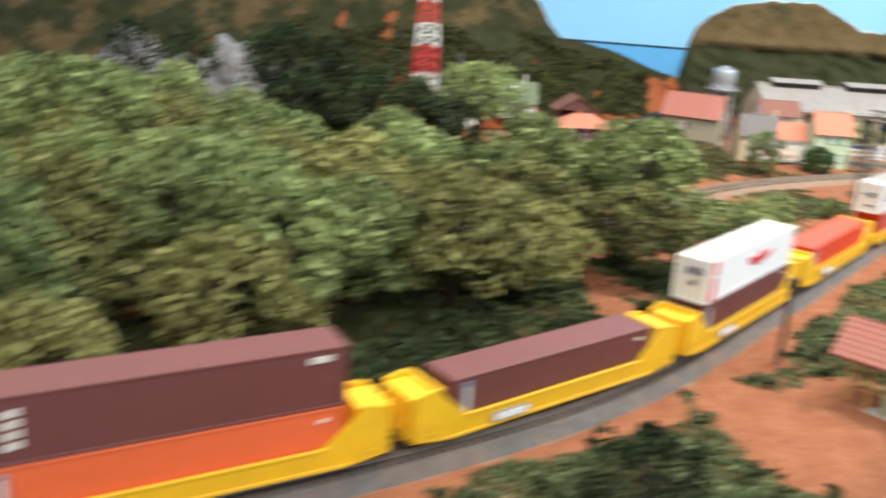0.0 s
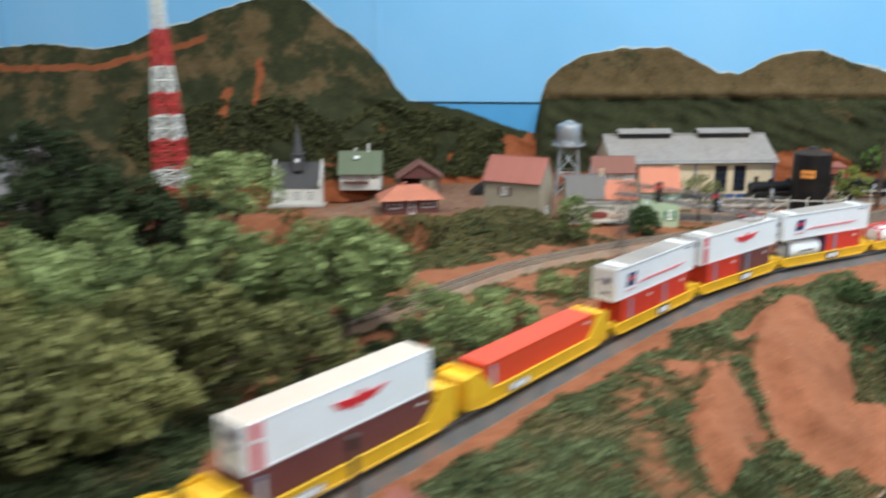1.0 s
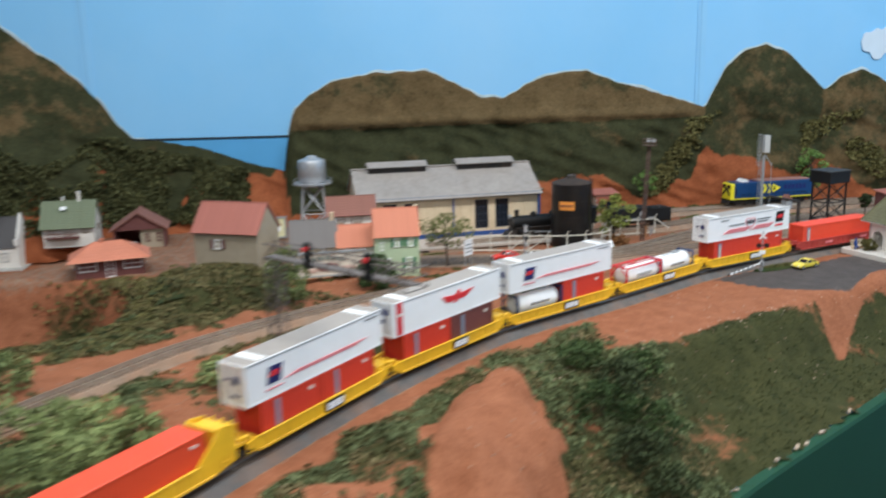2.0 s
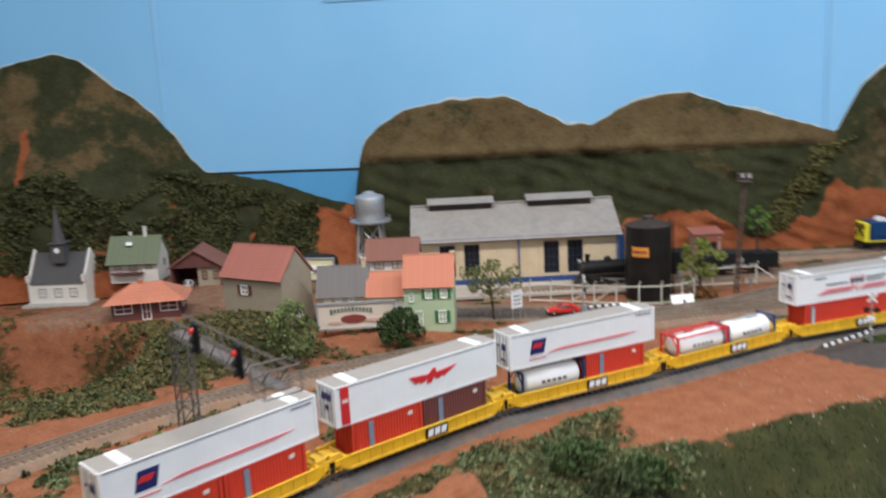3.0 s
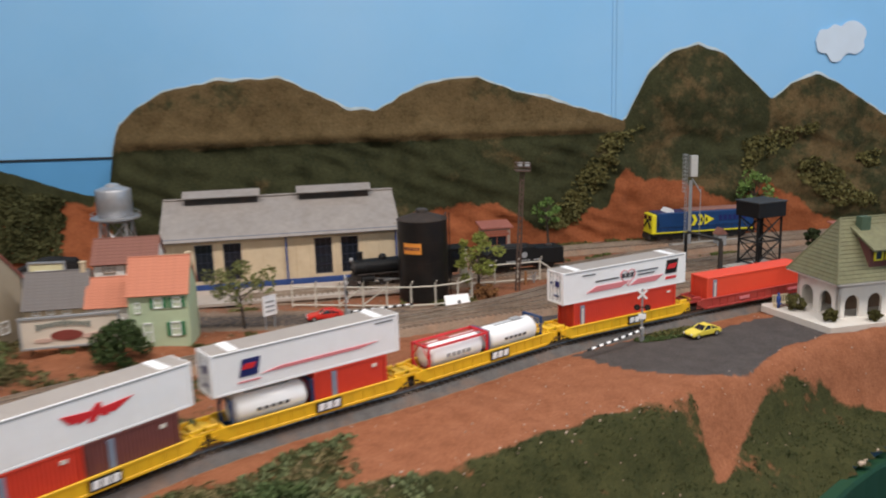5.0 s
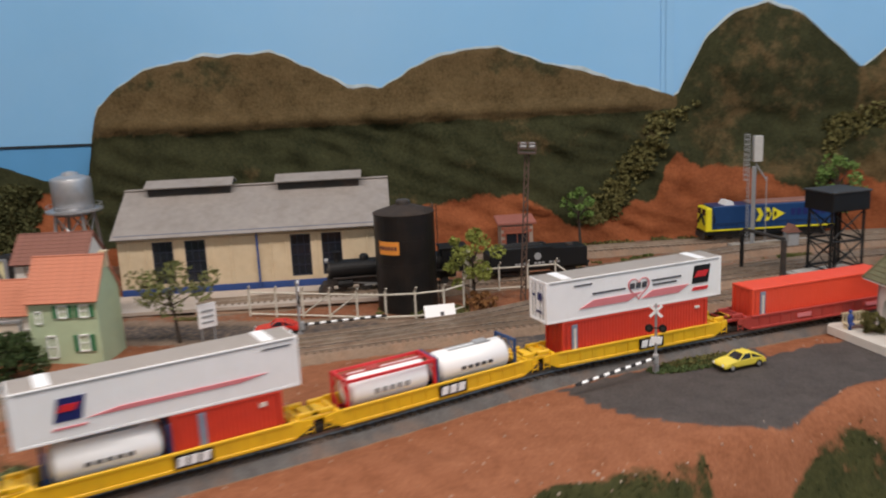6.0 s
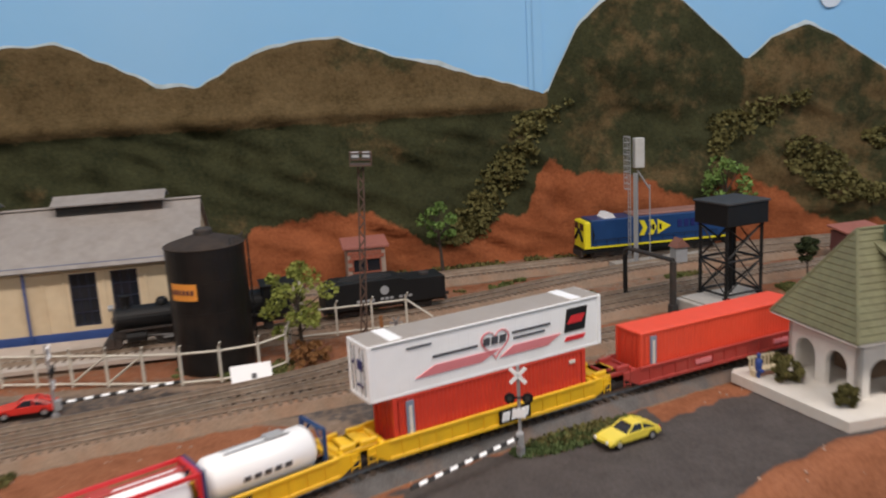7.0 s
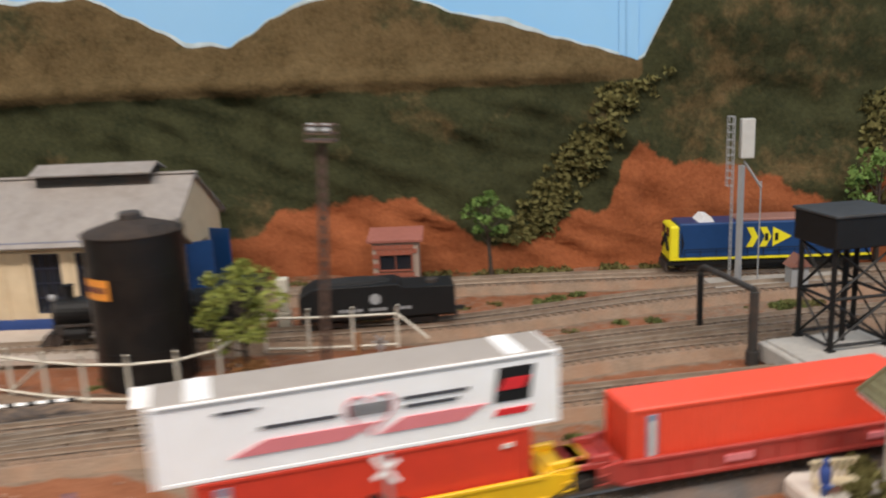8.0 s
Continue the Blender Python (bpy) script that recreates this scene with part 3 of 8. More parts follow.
# seams and marks of the backdrop boards
M_SEAM = mat("dark_seam", (0.02, 0.025, 0.03), 0.9, vary=0.1)
M_FILL = mat("pale_joint_filler", (0.275, 0.565, 0.865), 0.65, vary=0.06, scale=8, dirt=(0.24, 0.54, 0.86), dirt_amount=0.9, dirt_scale=9)
M_PATCH = mat("repainted_blue", (0.22, 0.47, 0.74), 0.7, vary=0.08, scale=10)
structure("board_seam", box(0.385, 1.8975, 0.184, 0.33, 0.005, 0.0032, ry=0.4), M_SEAM, "dark gap between two backdrop boards", "seam")
for sx in (0.156, 1.444, -0.75):
    structure("joint_filler", box(sx + 0.003, 1.8992, 0.60, 0.020, 0.002, 0.85), M_FILL, "broad pale filler streak over a backdrop joint", "seam")
    structure("board_joint", box(sx, 1.8984, 0.60, 0.0020, 0.002, 0.85), M_PATCH, "filled upright joint of the painted backdrop", "seam")
structure("repaint_streak", box(0.580, 1.8988, 0.514, 0.16, 0.0024, 0.020), M_PATCH, "darker blue touched-up streak on the backdrop", "seam")
# painted far hill and sea line in the gap
bm = bmesh.new()
prism(bm, [(0.20, 0.16), (0.56, 0.09), (0.56, 0.1805), (0.23, 0.1825)], 1.8975, 1.8992)
structure("painted_sea", bm, mat("sea_blue", (0.10, 0.36, 0.68), 0.6, vary=0.05, scale=20), "strip of painted blue sea below the backdrop seam", "painting")


def cloud():
    """A torn, lumpy painted cloud."""
    rim = [(-48, 0), (-45, 10), (-40, 19), (-26, 20), (-13, 28), (-2, 24), (10, 32), (24, 33), (36, 27), (45, 18), (47, 8), (43, -2), (44, -14), (30, -25), (15, -23), (6, -29), (-1, -37), (-15, -38), (-22, -30), (-27, -23), (-42, -19)]
    smooth = smooth_path(rim + rim[:1], 4)
    return prism(bmesh.new(), [(1.868 + p.x * 0.00102, 0.349 + p.y * 0.00102) for p in smooth[:-1]], 1.8965, 1.8995)


structure("painted_cloud", cloud(), mat("cloud_white", (0.60, 0.72, 0.84), 0.7, vary=0.05, scale=30), "small white cloud painted on the sky", "painting")


# ---------------------------------------------------------------- track
M_BALLAST = mat("grey_ballast", (0.112, 0.106, 0.103), 0.95, vary=0.35, scale=700, bump=0.9, bscale=900, dirt=(0.30, 0.16, 0.09), dirt_amount=0.5, dirt_scale=25)
M_BALLAST2 = mat("dusty_ballast", (0.270, 0.190, 0.135), 0.95, vary=0.3, scale=700, bump=0.9, bscale=900, dirt=(0.36, 0.18, 0.10), dirt_amount=0.7, dirt_scale=25)
M_TIE2 = mat("dusty_sleeper", (0.150, 0.108, 0.078), 0.9, vary=0.35, scale=400, dirt=(0.27, 0.19, 0.135), dirt_amount=0.7, dirt_scale=60)
M_RUSTRAIL = mat("rusty_rail", (0.40, 0.32, 0.25), 0.45, 0.45, vary=0.25, dirt=RUST, dirt_amount=0.4)
RAIL_TOP = 0.0098


def lay_track(path, label, main=False):
    w = 0.027 if main else 0.0235
    bm = bmesh.new()
    ribbon(bm, path, [(-w, -0.004), (-0.0175, 0.0048), (0.0175, 0.0048), (w, -0.004)])
    structure("ballast", bm, M_BALLAST if main else M_BALLAST2, "fine grey ballast under a model track", "ballast")
    t = thing("railway_track", Matrix(), label, "track")
    for o in (-0.00825, 0.00825):
        bm = bmesh.new()
        ribbon(bm, path, [(o - 0.0009, 0.0062), (o - 0.0006, 0.0072), (o - 0.0006, RAIL_TOP), (o + 0.0006, RAIL_TOP), (o + 0.0006, 0.0072), (o + 0.0009, 0.0062)])
        part("rail", bm, M_STEEL if main else M_RUSTRAIL, t)
    bm = bmesh.new()
    total = sum((b - a).length for a, b in zip(path, path[1:]))
    s, me, count = 0.004, None, 0
    while s < total - 0.004:
        p, a = along(path, s)
        z, turn = (0.0054 if main else 0.0047) + random.uniform(-0.0003, 0.0002), a + random.uniform(-2, 2)
        s += 0.0078
        if count < 300 and 0.05 < p.x < 1.80:
            if me is None:
                ob = part("sleeper", box(0, 0, 0, 0.0031, 0.030, 0.0022), M_TIE if main else M_TIE2, t)
                me = ob.data
            else:
                ob = new("sleeper", me)
                ob.parent = t
            ob.matrix_local = pose(p.x, p.y, z, 0, 0, turn)
            count += 1
        else:
            bx(bm, p.x, p.y, z, 0.0031, 0.030, 0.0022, rz=turn)
    if bm.verts:
        tagged(part("sleeper_row", bm, M_TIE if main else M_TIE2, t), kind="stuff")
    return t


lay_track(MAIN, "main line track with steel rails on grey ballast", True)
for path in (SIDING, YARD_A, YARD_B, YARD_C, SPUR):
    lay_track(path, "weathered yard track with rusty rails on dusty ballast")

# ---------------------------------------------------------------- train


def plate(name, x, z, w, h, y, material, parent, skew=0.0, label="", shape=None):
    """A thin painted shape on the side that faces -y."""
    bm = bmesh.new()
    if shape is None:
        shape = [(-0.5, -0.5), (0.5, -0.5), (0.5, 0.5), (-0.5, 0.5)]
    prism(bm, [(x + (u + skew * v) * w, z + v * h) for u, v in shape], y - 0.0004, y + 0.0006)
    return part(name, bm, material, parent, label)


BIRD = [(-0.5, 0.30), (-0.30, -0.30), (-0.22, -0.22), (-0.20, -0.38), (-0.10, -0.28), (-0.06, -0.12), (-0.05, -0.5), (0.05, -0.5), (0.06, -0.12), (0.10, -0.28), (0.20, -0.38), (0.22, -0.22),
        (0.30, -0.30), (0.5, 0.30), (0.08, 0.16), (0.03, 0.5), (-0.03, 0.5), (-0.08, 0.16)]


def container(m, length, paint, label, roof=None, style="steel", bands=False, mark=None, high=0.0362):
    """A model container: local x runs along it, -y is the side seen from the aisle, z = 0 its floor."""
    w = 0.0298
    t = thing("shipping_container", m, label, "container", "containers on the train")
    bm = bmesh.new()
    hw, hl = w / 2, length / 2
    if style == "steel":
        # corrugated side walls
        pitch, k, dep = 0.0032, 0, 0.00035
        n = int((length - 0.008) / pitch)
        x = -hl + 0.004
        side = [(x, 0)]
        for k in range(n):
            side += [(x + pitch * 0.25, 0), (x + pitch * 0.4, dep), (x + pitch * 0.8, dep), (x + pitch * 0.95, 0)]
            x += pitch
        side.append((hl - 0.004, 0))
        for s in (-1, 1):
            lo = [bm.verts.new((px, s * (hw - 0.0003 - o), 0.0015)) for px, o in side]
            hi = [bm.verts.new((px, s * (hw - 0.0003 - o), high - 0.0018)) for px, o in side]
            for a, b, c, d in zip(lo, lo[1:], hi[1:], hi):
                bm.faces.new((a, b, c, d) if s < 0 else (d, c, b, a))
        bx(bm, 0, 0, high / 2, length - 0.003, w - 0.004, high - 0.002)
    else:
        bx(bm, 0, 0, high / 2, length - 0.0012, w - 0.0008, high - 0.001, bev=0.0003)
        side, x = [(-hl + 0.003, 0)], -hl + 0.006
        while x < hl - 0.005:
            side += [(x - 0.0004, 0), (x - 0.0002, 0.00006), (x + 0.0002, 0.00006), (x + 0.0004, 0)]
            x += 0.0075
        side.append((hl - 0.003, 0))
        lo = [bm.verts.new((px, -hw + 0.0002 - o, 0.002)) for px, o in side]
        hi = [bm.verts.new((px, -hw + 0.0002 - o, high - 0.002)) for px, o in side]
        for a, b, c, d in zip(lo, lo[1:], hi[1:], hi):
            bm.faces.new((a, b, c, d))
    part("body", bm, paint, t)
    bm = bmesh.new()
    for sx in (-1, 1):
        for sy in (-1, 1):
            bx(bm, sx * (hl - 0.0016), sy * (hw - 0.0012), high / 2, 0.0034, 0.0028, high, bev=0.0003)
        for z in (0.0008, high - 0.001):
            bx(bm, sx * (hl - 0.0012), 0, z, 0.0026, w - 0.002, 0.0018)
    for sy in (-1, 1):
        for z in (0.0008, high - 0.0009):
            bx(bm, 0, sy * (hw - 0.0008), z, length - 0.004, 0.0018, 0.0018, bev=0.0002)
    part("frame", bm, paint, t)
    part("roof", box(0, 0, high - 0.0003, length - 0.002, w - 0.0012, 0.0012, bev=0.0003), roof or paint, t, "grey dusty roof" if roof else "")
    if bands:
        for sx in (-1, 1):
            part("roof_band", box(sx * (hl - 0.021), 0, high + 0.0005, 0.009, w - 0.003, 0.0006), M_WHITE, t, "white band across the roof")
            part("side_rail", box(0, sx * (hw - 0.0001), high - 0.0016, length - 0.006, 0.0006, 0.0012), M_GREY, t)
    # end doors with locking bars
    for sx in (-1, 1):
        for y in (-0.009, -0.004, 0.004, 0.009):
            bm = bmesh.new()
            cyl(bm, (sx * (hl + 0.0002), y, 0.003), (sx * (hl + 0.0002), y, high - 0.003), 0.00035, seg=6)
            part("locking_bar", bm, M_GREY if paint is M_WHITE else paint, t)
    y = -hw - 0.0001
    if mark == "bird":
        plate("bird_emblem", 0.012, high * 0.58, 0.056, 0.0130, y, M_LOGORED, t, 0.12, "red winged emblem", BIRD)
        plate("red_panel", -hl + 0.010, high * 0.5, 0.0085, high * 0.93, y, M_LOGORED, t, 0, "red upright panel near the end")
        plate("panel_lettering", -hl + 0.010, high * 0.62, 0.006, 0.0028, y - 0.0005, M_PALE, t)
    elif mark == "block":
        plate("block_emblem", -hl + 0.034, high * 0.55, 0.0165, 0.0150, y, M_NAVY, t, 0.2, "dark blue letter block")
        plate("emblem_stripe", -hl + 0.033, high * 0.58, 0.0105, 0.0045, y - 0.0005, M_LOGORED, t, 0.3)
        plate("stripe", 0.010, high * 0.36, 0.098, 0.0029, y, M_PINK, t, 0.2, "thin faded red stripe")
        plate("lettering", -hl + 0.033, high * 0.22, 0.020, 0.0012, y, M_PINK, t)
        plate("small_lettering", hl - 0.016, high * 0.86, 0.020, 0.0008, y, M_INK, t)
    elif mark == "heart":
        plate("block_emblem", hl - 0.023, high * 0.63, 0.018, 0.0165, y, M_BLACK, t, 0.15, "black letter block")
        plate("emblem_stripe", hl - 0.023, high * 0.64, 0.0125, 0.0055, y - 0.0005, M_LOGORED, t, 0.3)
        plate("word_bar", hl - 0.024, high * 0.26, 0.017, 0.0030, y, M_LOGORED, t, 0.1)
        for x, w2 in ((-0.028, 0.050), (0.030, 0.040)):
            plate("stripe", x, high * 0.33, w2, 0.0062, y, M_PINK, t, 0.3, "broad faded red stripe")
        for x, z, w2 in ((-0.030, 0.57, 0.034), (0.031, 0.66, 0.032), (0.029, 0.55, 0.026)):
            plate("lettering", x, high * z, w2, 0.0014, y, M_INK, t)
        bm = bmesh.new()
        pts = []
        for k in range(29):
            a = -math.pi + 2 * math.pi * k / 28
            pts.append((0.0007 * 16 * math.sin(a) ** 3, 0.00068 * (13 * math.cos(a) - 5 * math.cos(2 * a) - 2 * math.cos(3 * a) - math.cos(4 * a))))
        loops = []
        for size, depth in ((1.03, y - 0.0004), (0.93, y - 0.0004), (0.93, y + 0.0004), (1.03, y + 0.0004)):
            loops.append([bm.verts.new((0.001 + xa * size, depth, high * 0.55 + za * size)) for xa, za in pts[:-1]])
        for a, b in zip(loops, loops[1:] + loops[:1]):
            for i in range(len(a)):
                j = (i + 1) % len(a)
                bm.faces.new((a[i], a[j], b[j], b[i]))
        part("heart_outline", bm, M_PINK, t, "pink outlined heart")
        for k in range(3):
            plate("heart_letter", -0.006 + 0.0065 * k, high * 0.60, 0.0046, 0.0050, y - 0.0004, M_INK, t, 0.15)
        plate("small_lettering", -hl + 0.036, high * 0.82, 0.018, 0.0011, y, M_INK, t)
    elif mark == "plate":
        plate("number_plate", -hl + 0.012, high * 0.5, 0.0055, high * 0.8, y, M_LBLUE, t, 0, "pale blue data panel")
        plate("plate_lettering", -hl + 0.012, high * 0.5, 0.0022, high * 0.62, y - 0.0005, M_PALE, t)
        plate("small_lettering", hl - 0.012, high * 0.80, 0.005, 0.0022, y, M_PALE, t)
    elif mark == "twin":
        plate("number_plate", -hl + 0.020, high * 0.55, 0.005, high * 0.75, y, M_LBLUE, t, 0, "pale blue data panel")
        plate("small_lettering", hl - 0.014, high * 0.80, 0.005, 0.003, y, M_PALE, t)
    elif mark == "columns":
        for k in range(4):
            plate("lettering", -hl + 0.021, high * (0.28 + 0.155 * k), 0.0075, 0.0036, y, M_PALE, t)
        plate("small_lettering", hl - 0.016, high * 0.83, 0.012, 0.0035, y, M_PALE, t)
    if mark in ("bird", "block", "heart"):
        # markings on the near end
        bm = bmesh.new()
        if mark == "bird":
            for yy, hh in ((-0.008, 0.006), (-0.004, 0.0072), (0.0, 0.006), (0.004, 0.0066)):
                bx(bm, -hl - 0.0006, yy, high * 0.72, 0.0005, 0.0024, hh, rx=12)
            bx(bm, -hl - 0.0006, -0.002, high * 0.45, 0.0005, 0.005, 0.0045)
        else:
            bx(bm, -hl - 0.0006, -0.004, high * 0.62, 0.0005, 0.0065, 0.0065)
            bx(bm, -hl - 0.0006, 0.006, high * 0.62, 0.0005, 0.004, 0.002)
            bx(bm, -hl - 0.0006, -0.003, high * 0.25, 0.0005, 0.0085, 0.0018)
        part("end_emblem", bm, M_NAVY, t, "dark blue emblem on the end door")
    return t


def truck(car, x, z=0.0):
    """A freight bogie of a model car under the point x."""
    t = part("truck", box(x, 0, 0.0042, 0.010, 0.018, 0.003, bev=0.0004), M_DARK, car)
    for sy in (-1, 1):
        bm = bmesh.new()
        prism(bm, [(x - 0.0125, 0.0045), (x - 0.010, 0.0066), (x + 0.010, 0.0066), (x + 0.0125, 0.0045), (x + 0.005, 0.0022), (x - 0.005, 0.0022)], sy * 0.0108 - 0.0008, sy * 0.0108 + 0.0008)
        for dx in (-0.0103, 0.0103):
            bx(bm, x + dx, sy * 0.0115, 0.0046, 0.0034, 0.0018, 0.0032, bev=0.0003)
        part("side_frame", bm, M_DARK, t)
    for dx in (-0.0103, 0.0103):
        bm = bmesh.new()
        cyl(bm, (x + dx, -0.0098, 0.0047), (x + dx, 0.0098, 0.0047), 0.0011, seg=8)
        for sy in (-1, 1):
            cyl(bm, (x + dx, sy * 0.0092 - 0.0009, 0.0047), (x + dx, sy * 0.0092 + 0.0009, 0.0047), 0.0047, seg=20)
        part("wheelset", bm, M_DARK, t)
    return t


def well_car(m, pitch, paint, label, tall=False, mark="dark", well=0.0, left_truck=True):
    """A double-stack well car; z = 0 is the rail top, x runs along it, pitch is the distance between its ends."""
    t = thing("well_car", m, label, "railway car", "well cars of the train")
    hl = pitch / 2
    wl = well or pitch - 0.050
    hw = wl / 2
    z0, sh = 0.0035, 0.0150
    for sy in (-1, 1):
        bm = bmesh.new()
        if tall:
            out = [(-hw - 0.022, z0 + 0.004), (-hw + 0.002, z0), (hw - 0.002, z0), (hw + 0.022, z0 + 0.004), (hw + 0.022, 0.0375), (hw + 0.006, 0.0405), (hw - 0.004, 0.0300), (hw - 0.020, z0 + sh - 0.001),
                   (-hw + 0.020, z0 + sh - 0.001), (-hw + 0.004, 0.0300), (-hw - 0.006, 0.0405), (-hw - 0.022, 0.0375)]
        else:
            out = [(-hw - 0.010, z0 + 0.006), (-hw + 0.002, z0), (hw - 0.002, z0), (hw + 0.010, z0 + 0.006), (hw + 0.012, z0 + 0.011), (hw, z0 + sh - 0.002), (-hw, z0 + sh - 0.002), (-hw - 0.012, z0 + 0.011)]
        prism(bm, out, sy * 0.0167 - 0.0009, sy * 0.0167 + 0.0009)
        # top and bottom chords
        zt = z0 + sh - (0.001 if tall else 0.002)
        for z, q in ((z0 + 0.0009, 0.0024), (zt - 0.0006, 0.0020)):
            bx(bm, 0, sy * 0.0173, z, wl - (0.036 if tall and z > 0.01 else 0.006), 0.0022, q, bev=0.0003)
        n = int(wl / 0.012)
        for k in range(1, n):
            bx(bm, -hw + k * wl / n, sy * 0.0178, z0 + sh * 0.45, 0.0010, 0.0008, sh * 0.72)
        part("side_sill", bm, paint, t)
    part("well_floor", box(0, 0, z0 + 0.0012, wl, 0.031, 0.0016), M_DARK, t)
    for sx in (-1, 1):
        if tall:
            # high bulkhead ends with posts and steps
            part("bulkhead", box(sx * (hw + 0.003), 0, 0.0225, 0.003, 0.0335, 0.034, bev=0.0005), paint, t)
            part("end_deck", box(sx * (hw + 0.013), 0, 0.0350, 0.020, 0.030, 0.002, bev=0.0004), paint, t)
            part("end_wall", box(sx * (hw + 0.022), 0, 0.0215, 0.0025, 0.030, 0.028, bev=0.0006), paint, t)
            for y in (-0.010, 0.0, 0.010):
                part("end_post", box(sx * (hw + 0.024), y, 0.0225, 0.003, 0.0016, 0.030, bev=0.0003), paint, t)
            for z in (0.011, 0.016, 0.021):
                rung = bmesh.new()
                cyl(rung, (sx * (hw + 0.0255), -0.014, z), (sx * (hw + 0.0255), -0.006, z), 0.0004, seg=6)
                part("rung", rung, paint, t)
        else:
            part("end_platform", box(sx * (hw + 0.012), 0, z0 + 0.010, 0.030, 0.024, 0.0035, bev=0.0006), paint, t)
            part("end_beam", box(sx * (hw + 0.0015), 0, z0 + 0.0095, 0.0026, 0.033, 0.0080, bev=0.0004), paint, t)
            part("draft_box", box(sx * (hw + 0.020), 0, z0 + 0.0125, 0.010, 0.014, 0.0025, bev=0.0004), paint, t)
            for y in (-0.0105, 0.0105):
                part("corner_step", box(sx * (hw + 0.008), y, z0 + 0.0135, 0.012, 0.003, 0.004, bev=0.0006), paint, t)
        bm = bmesh.new()
        bx(bm, sx * (hl - 0.003), 0, 0.0085, 0.012, 0.0030, 0.0030, bev=0.0004)
        bx(bm, sx * (hl + 0.0002), -0.0008 * sx, 0.0085, 0.0040, 0.0044, 0.0036, bev=0.0006)
        part("coupler", bm, M_DARK, t)
        truck(t, sx * (hl - 0.019) if tall else sx * (hl - 0.0125))
        bm = bmesh.new()
        for z in (z0 + 0.003, z0 + 0.0075):
            cyl(bm, (sx * (hw + 0.006), -0.0178, z), (sx * (hw + 0.012), -0.0178, z), 0.0004, seg=6)
        for dx in (0.006, 0.012):
            cyl(bm, (sx * (hw + dx), -0.0178, z0 + 0.001), (sx * (hw + dx), -0.0178, z0 + 0.0125), 0.0004, seg=6)
        part("step_ladder", bm, paint, t)
    x = 0.012 if not tall else -hw * 0.45
    if mark == "dark":
        part("name_panel", box(x, -0.0189, z0 + sh * 0.46, 0.026, 0.0008, 0.0095), M_BLACK, t, "black panel with white lettering bars")
        for k, s in ((-1, 0.0066), (0, 0.0066), (1, 0.0066)):
            plate("panel_letter", x + k * 0.0078, z0 + sh * 0.46, 0.0058, 0.0062, -0.0196, M_WHITE, t, 0.2)
    elif mark == "light":
        part("name_panel", box(x, -0.0189, z0 + sh * 0.40, 0.030, 0.0008, 0.0070), M_GREY, t, "grey lettering panel")
        for k in range(4):
            plate("panel_letter", x - 0.010 + k * 0.0066, z0 + sh * 0.40, 0.005, 0.0042, -0.0196, M_WHITE, t, 0.2)
    elif mark == "faded":
        for k in range(2):
            plate("side_lettering", -hw * 0.35 + k * wl * 0.42, z0 + sh * 0.45, 0.016, 0.0035, -0.0183, M_PINK, t)
    return t


M_TANK = mat("white_tank_paint", (0.90, 0.90, 0.90), 0.3, vary=0.02, scale=60)


def tank_container(m, label, red_frame, length=0.076):
    t = thing("tank_container", m, label, "tank container", "tank containers on the train")
    bm = bmesh.new()
    r, z, hl = 0.0136, 0.0172, length / 2 - 0.0025
    bm2 = bmesh.new()
    lathe(bm2, [(0.004, -hl), (r * 0.8, -hl + 0.0015), (r, -hl + 0.005), (r, hl - 0.005), (r * 0.8, hl - 0.0015), (0.004, hl)], 28)
    bmesh.ops.transform(bm2, matrix=pose(0, 0, z, 0, 90, 0), verts=bm2.verts)
    part("barrel", bm2, M_TANK, t, "white cylindrical tank", True)
    fr = M_LOGORED if red_frame else M_BLUE
    for sx in (-1, 1):
        bm = bmesh.new()
        x = sx * length / 2
        for y in (-0.0135, 0.0135):
            bx(bm, x, y, 0.0155, 0.0022, 0.0022, 0.031, bev=0.0003)
        for zz in (0.001, 0.030):
            bx(bm, x, 0, zz, 0.0022, 0.028, 0.0020)
        for s in (-1, 1):
            bar(bm, (x, -0.0125 * s, 0.018), (x, -0.003 * s, 0.0295), 0.0012)
            bar(bm, (x, -0.0125 * s, 0.013), (x, -0.003 * s, 0.0015), 0.0012)
        part("end_frame", bm, fr, t)
    bm = bmesh.new()
    for y in (-0.0135, 0.0135):
        bx(bm, 0, y, 0.0012, length, 0.0020, 0.0022)
        if red_frame:
            bx(bm, 0, y, 0.0295, length, 0.0020, 0.0020)
    part("long_rail", bm, fr, t)
    bm = bmesh.new()
    bx(bm, 0, 0, 0.0302, length * (0.9 if red_frame else 0.55), 0.0075, 0.0010)
    bx(bm, -0.010 if red_frame else 0.012, 0, 0.0312, 0.012, 0.0085, 0.0020, bev=0.0005)
    part("walkway", bm, M_REDCAR if red_frame else M_GREY, t)
    for k in range(5):
        plate("barrel_lettering", -0.013 + k * 0.0065, 0.0172, 0.0042, 0.0038 if red_frame else 0.0026, -0.0139, M_INK if not red_frame else M_GREY, t)
    return t


def car_pose(s0, s1, z):
    (a, _), (b, _) = along(MAIN, s0), along(MAIN, s1)
    u = b - a
    return pose((a.x + b.x) / 2, (a.y + b.y) / 2, z, 0, 0, math.degrees(math.atan2(u.y, u.x)))


JOIN = nearest_s(MAIN, 0.705, 0.965) - 0.048
UP = 0.0368
s = JOIN - 0.205
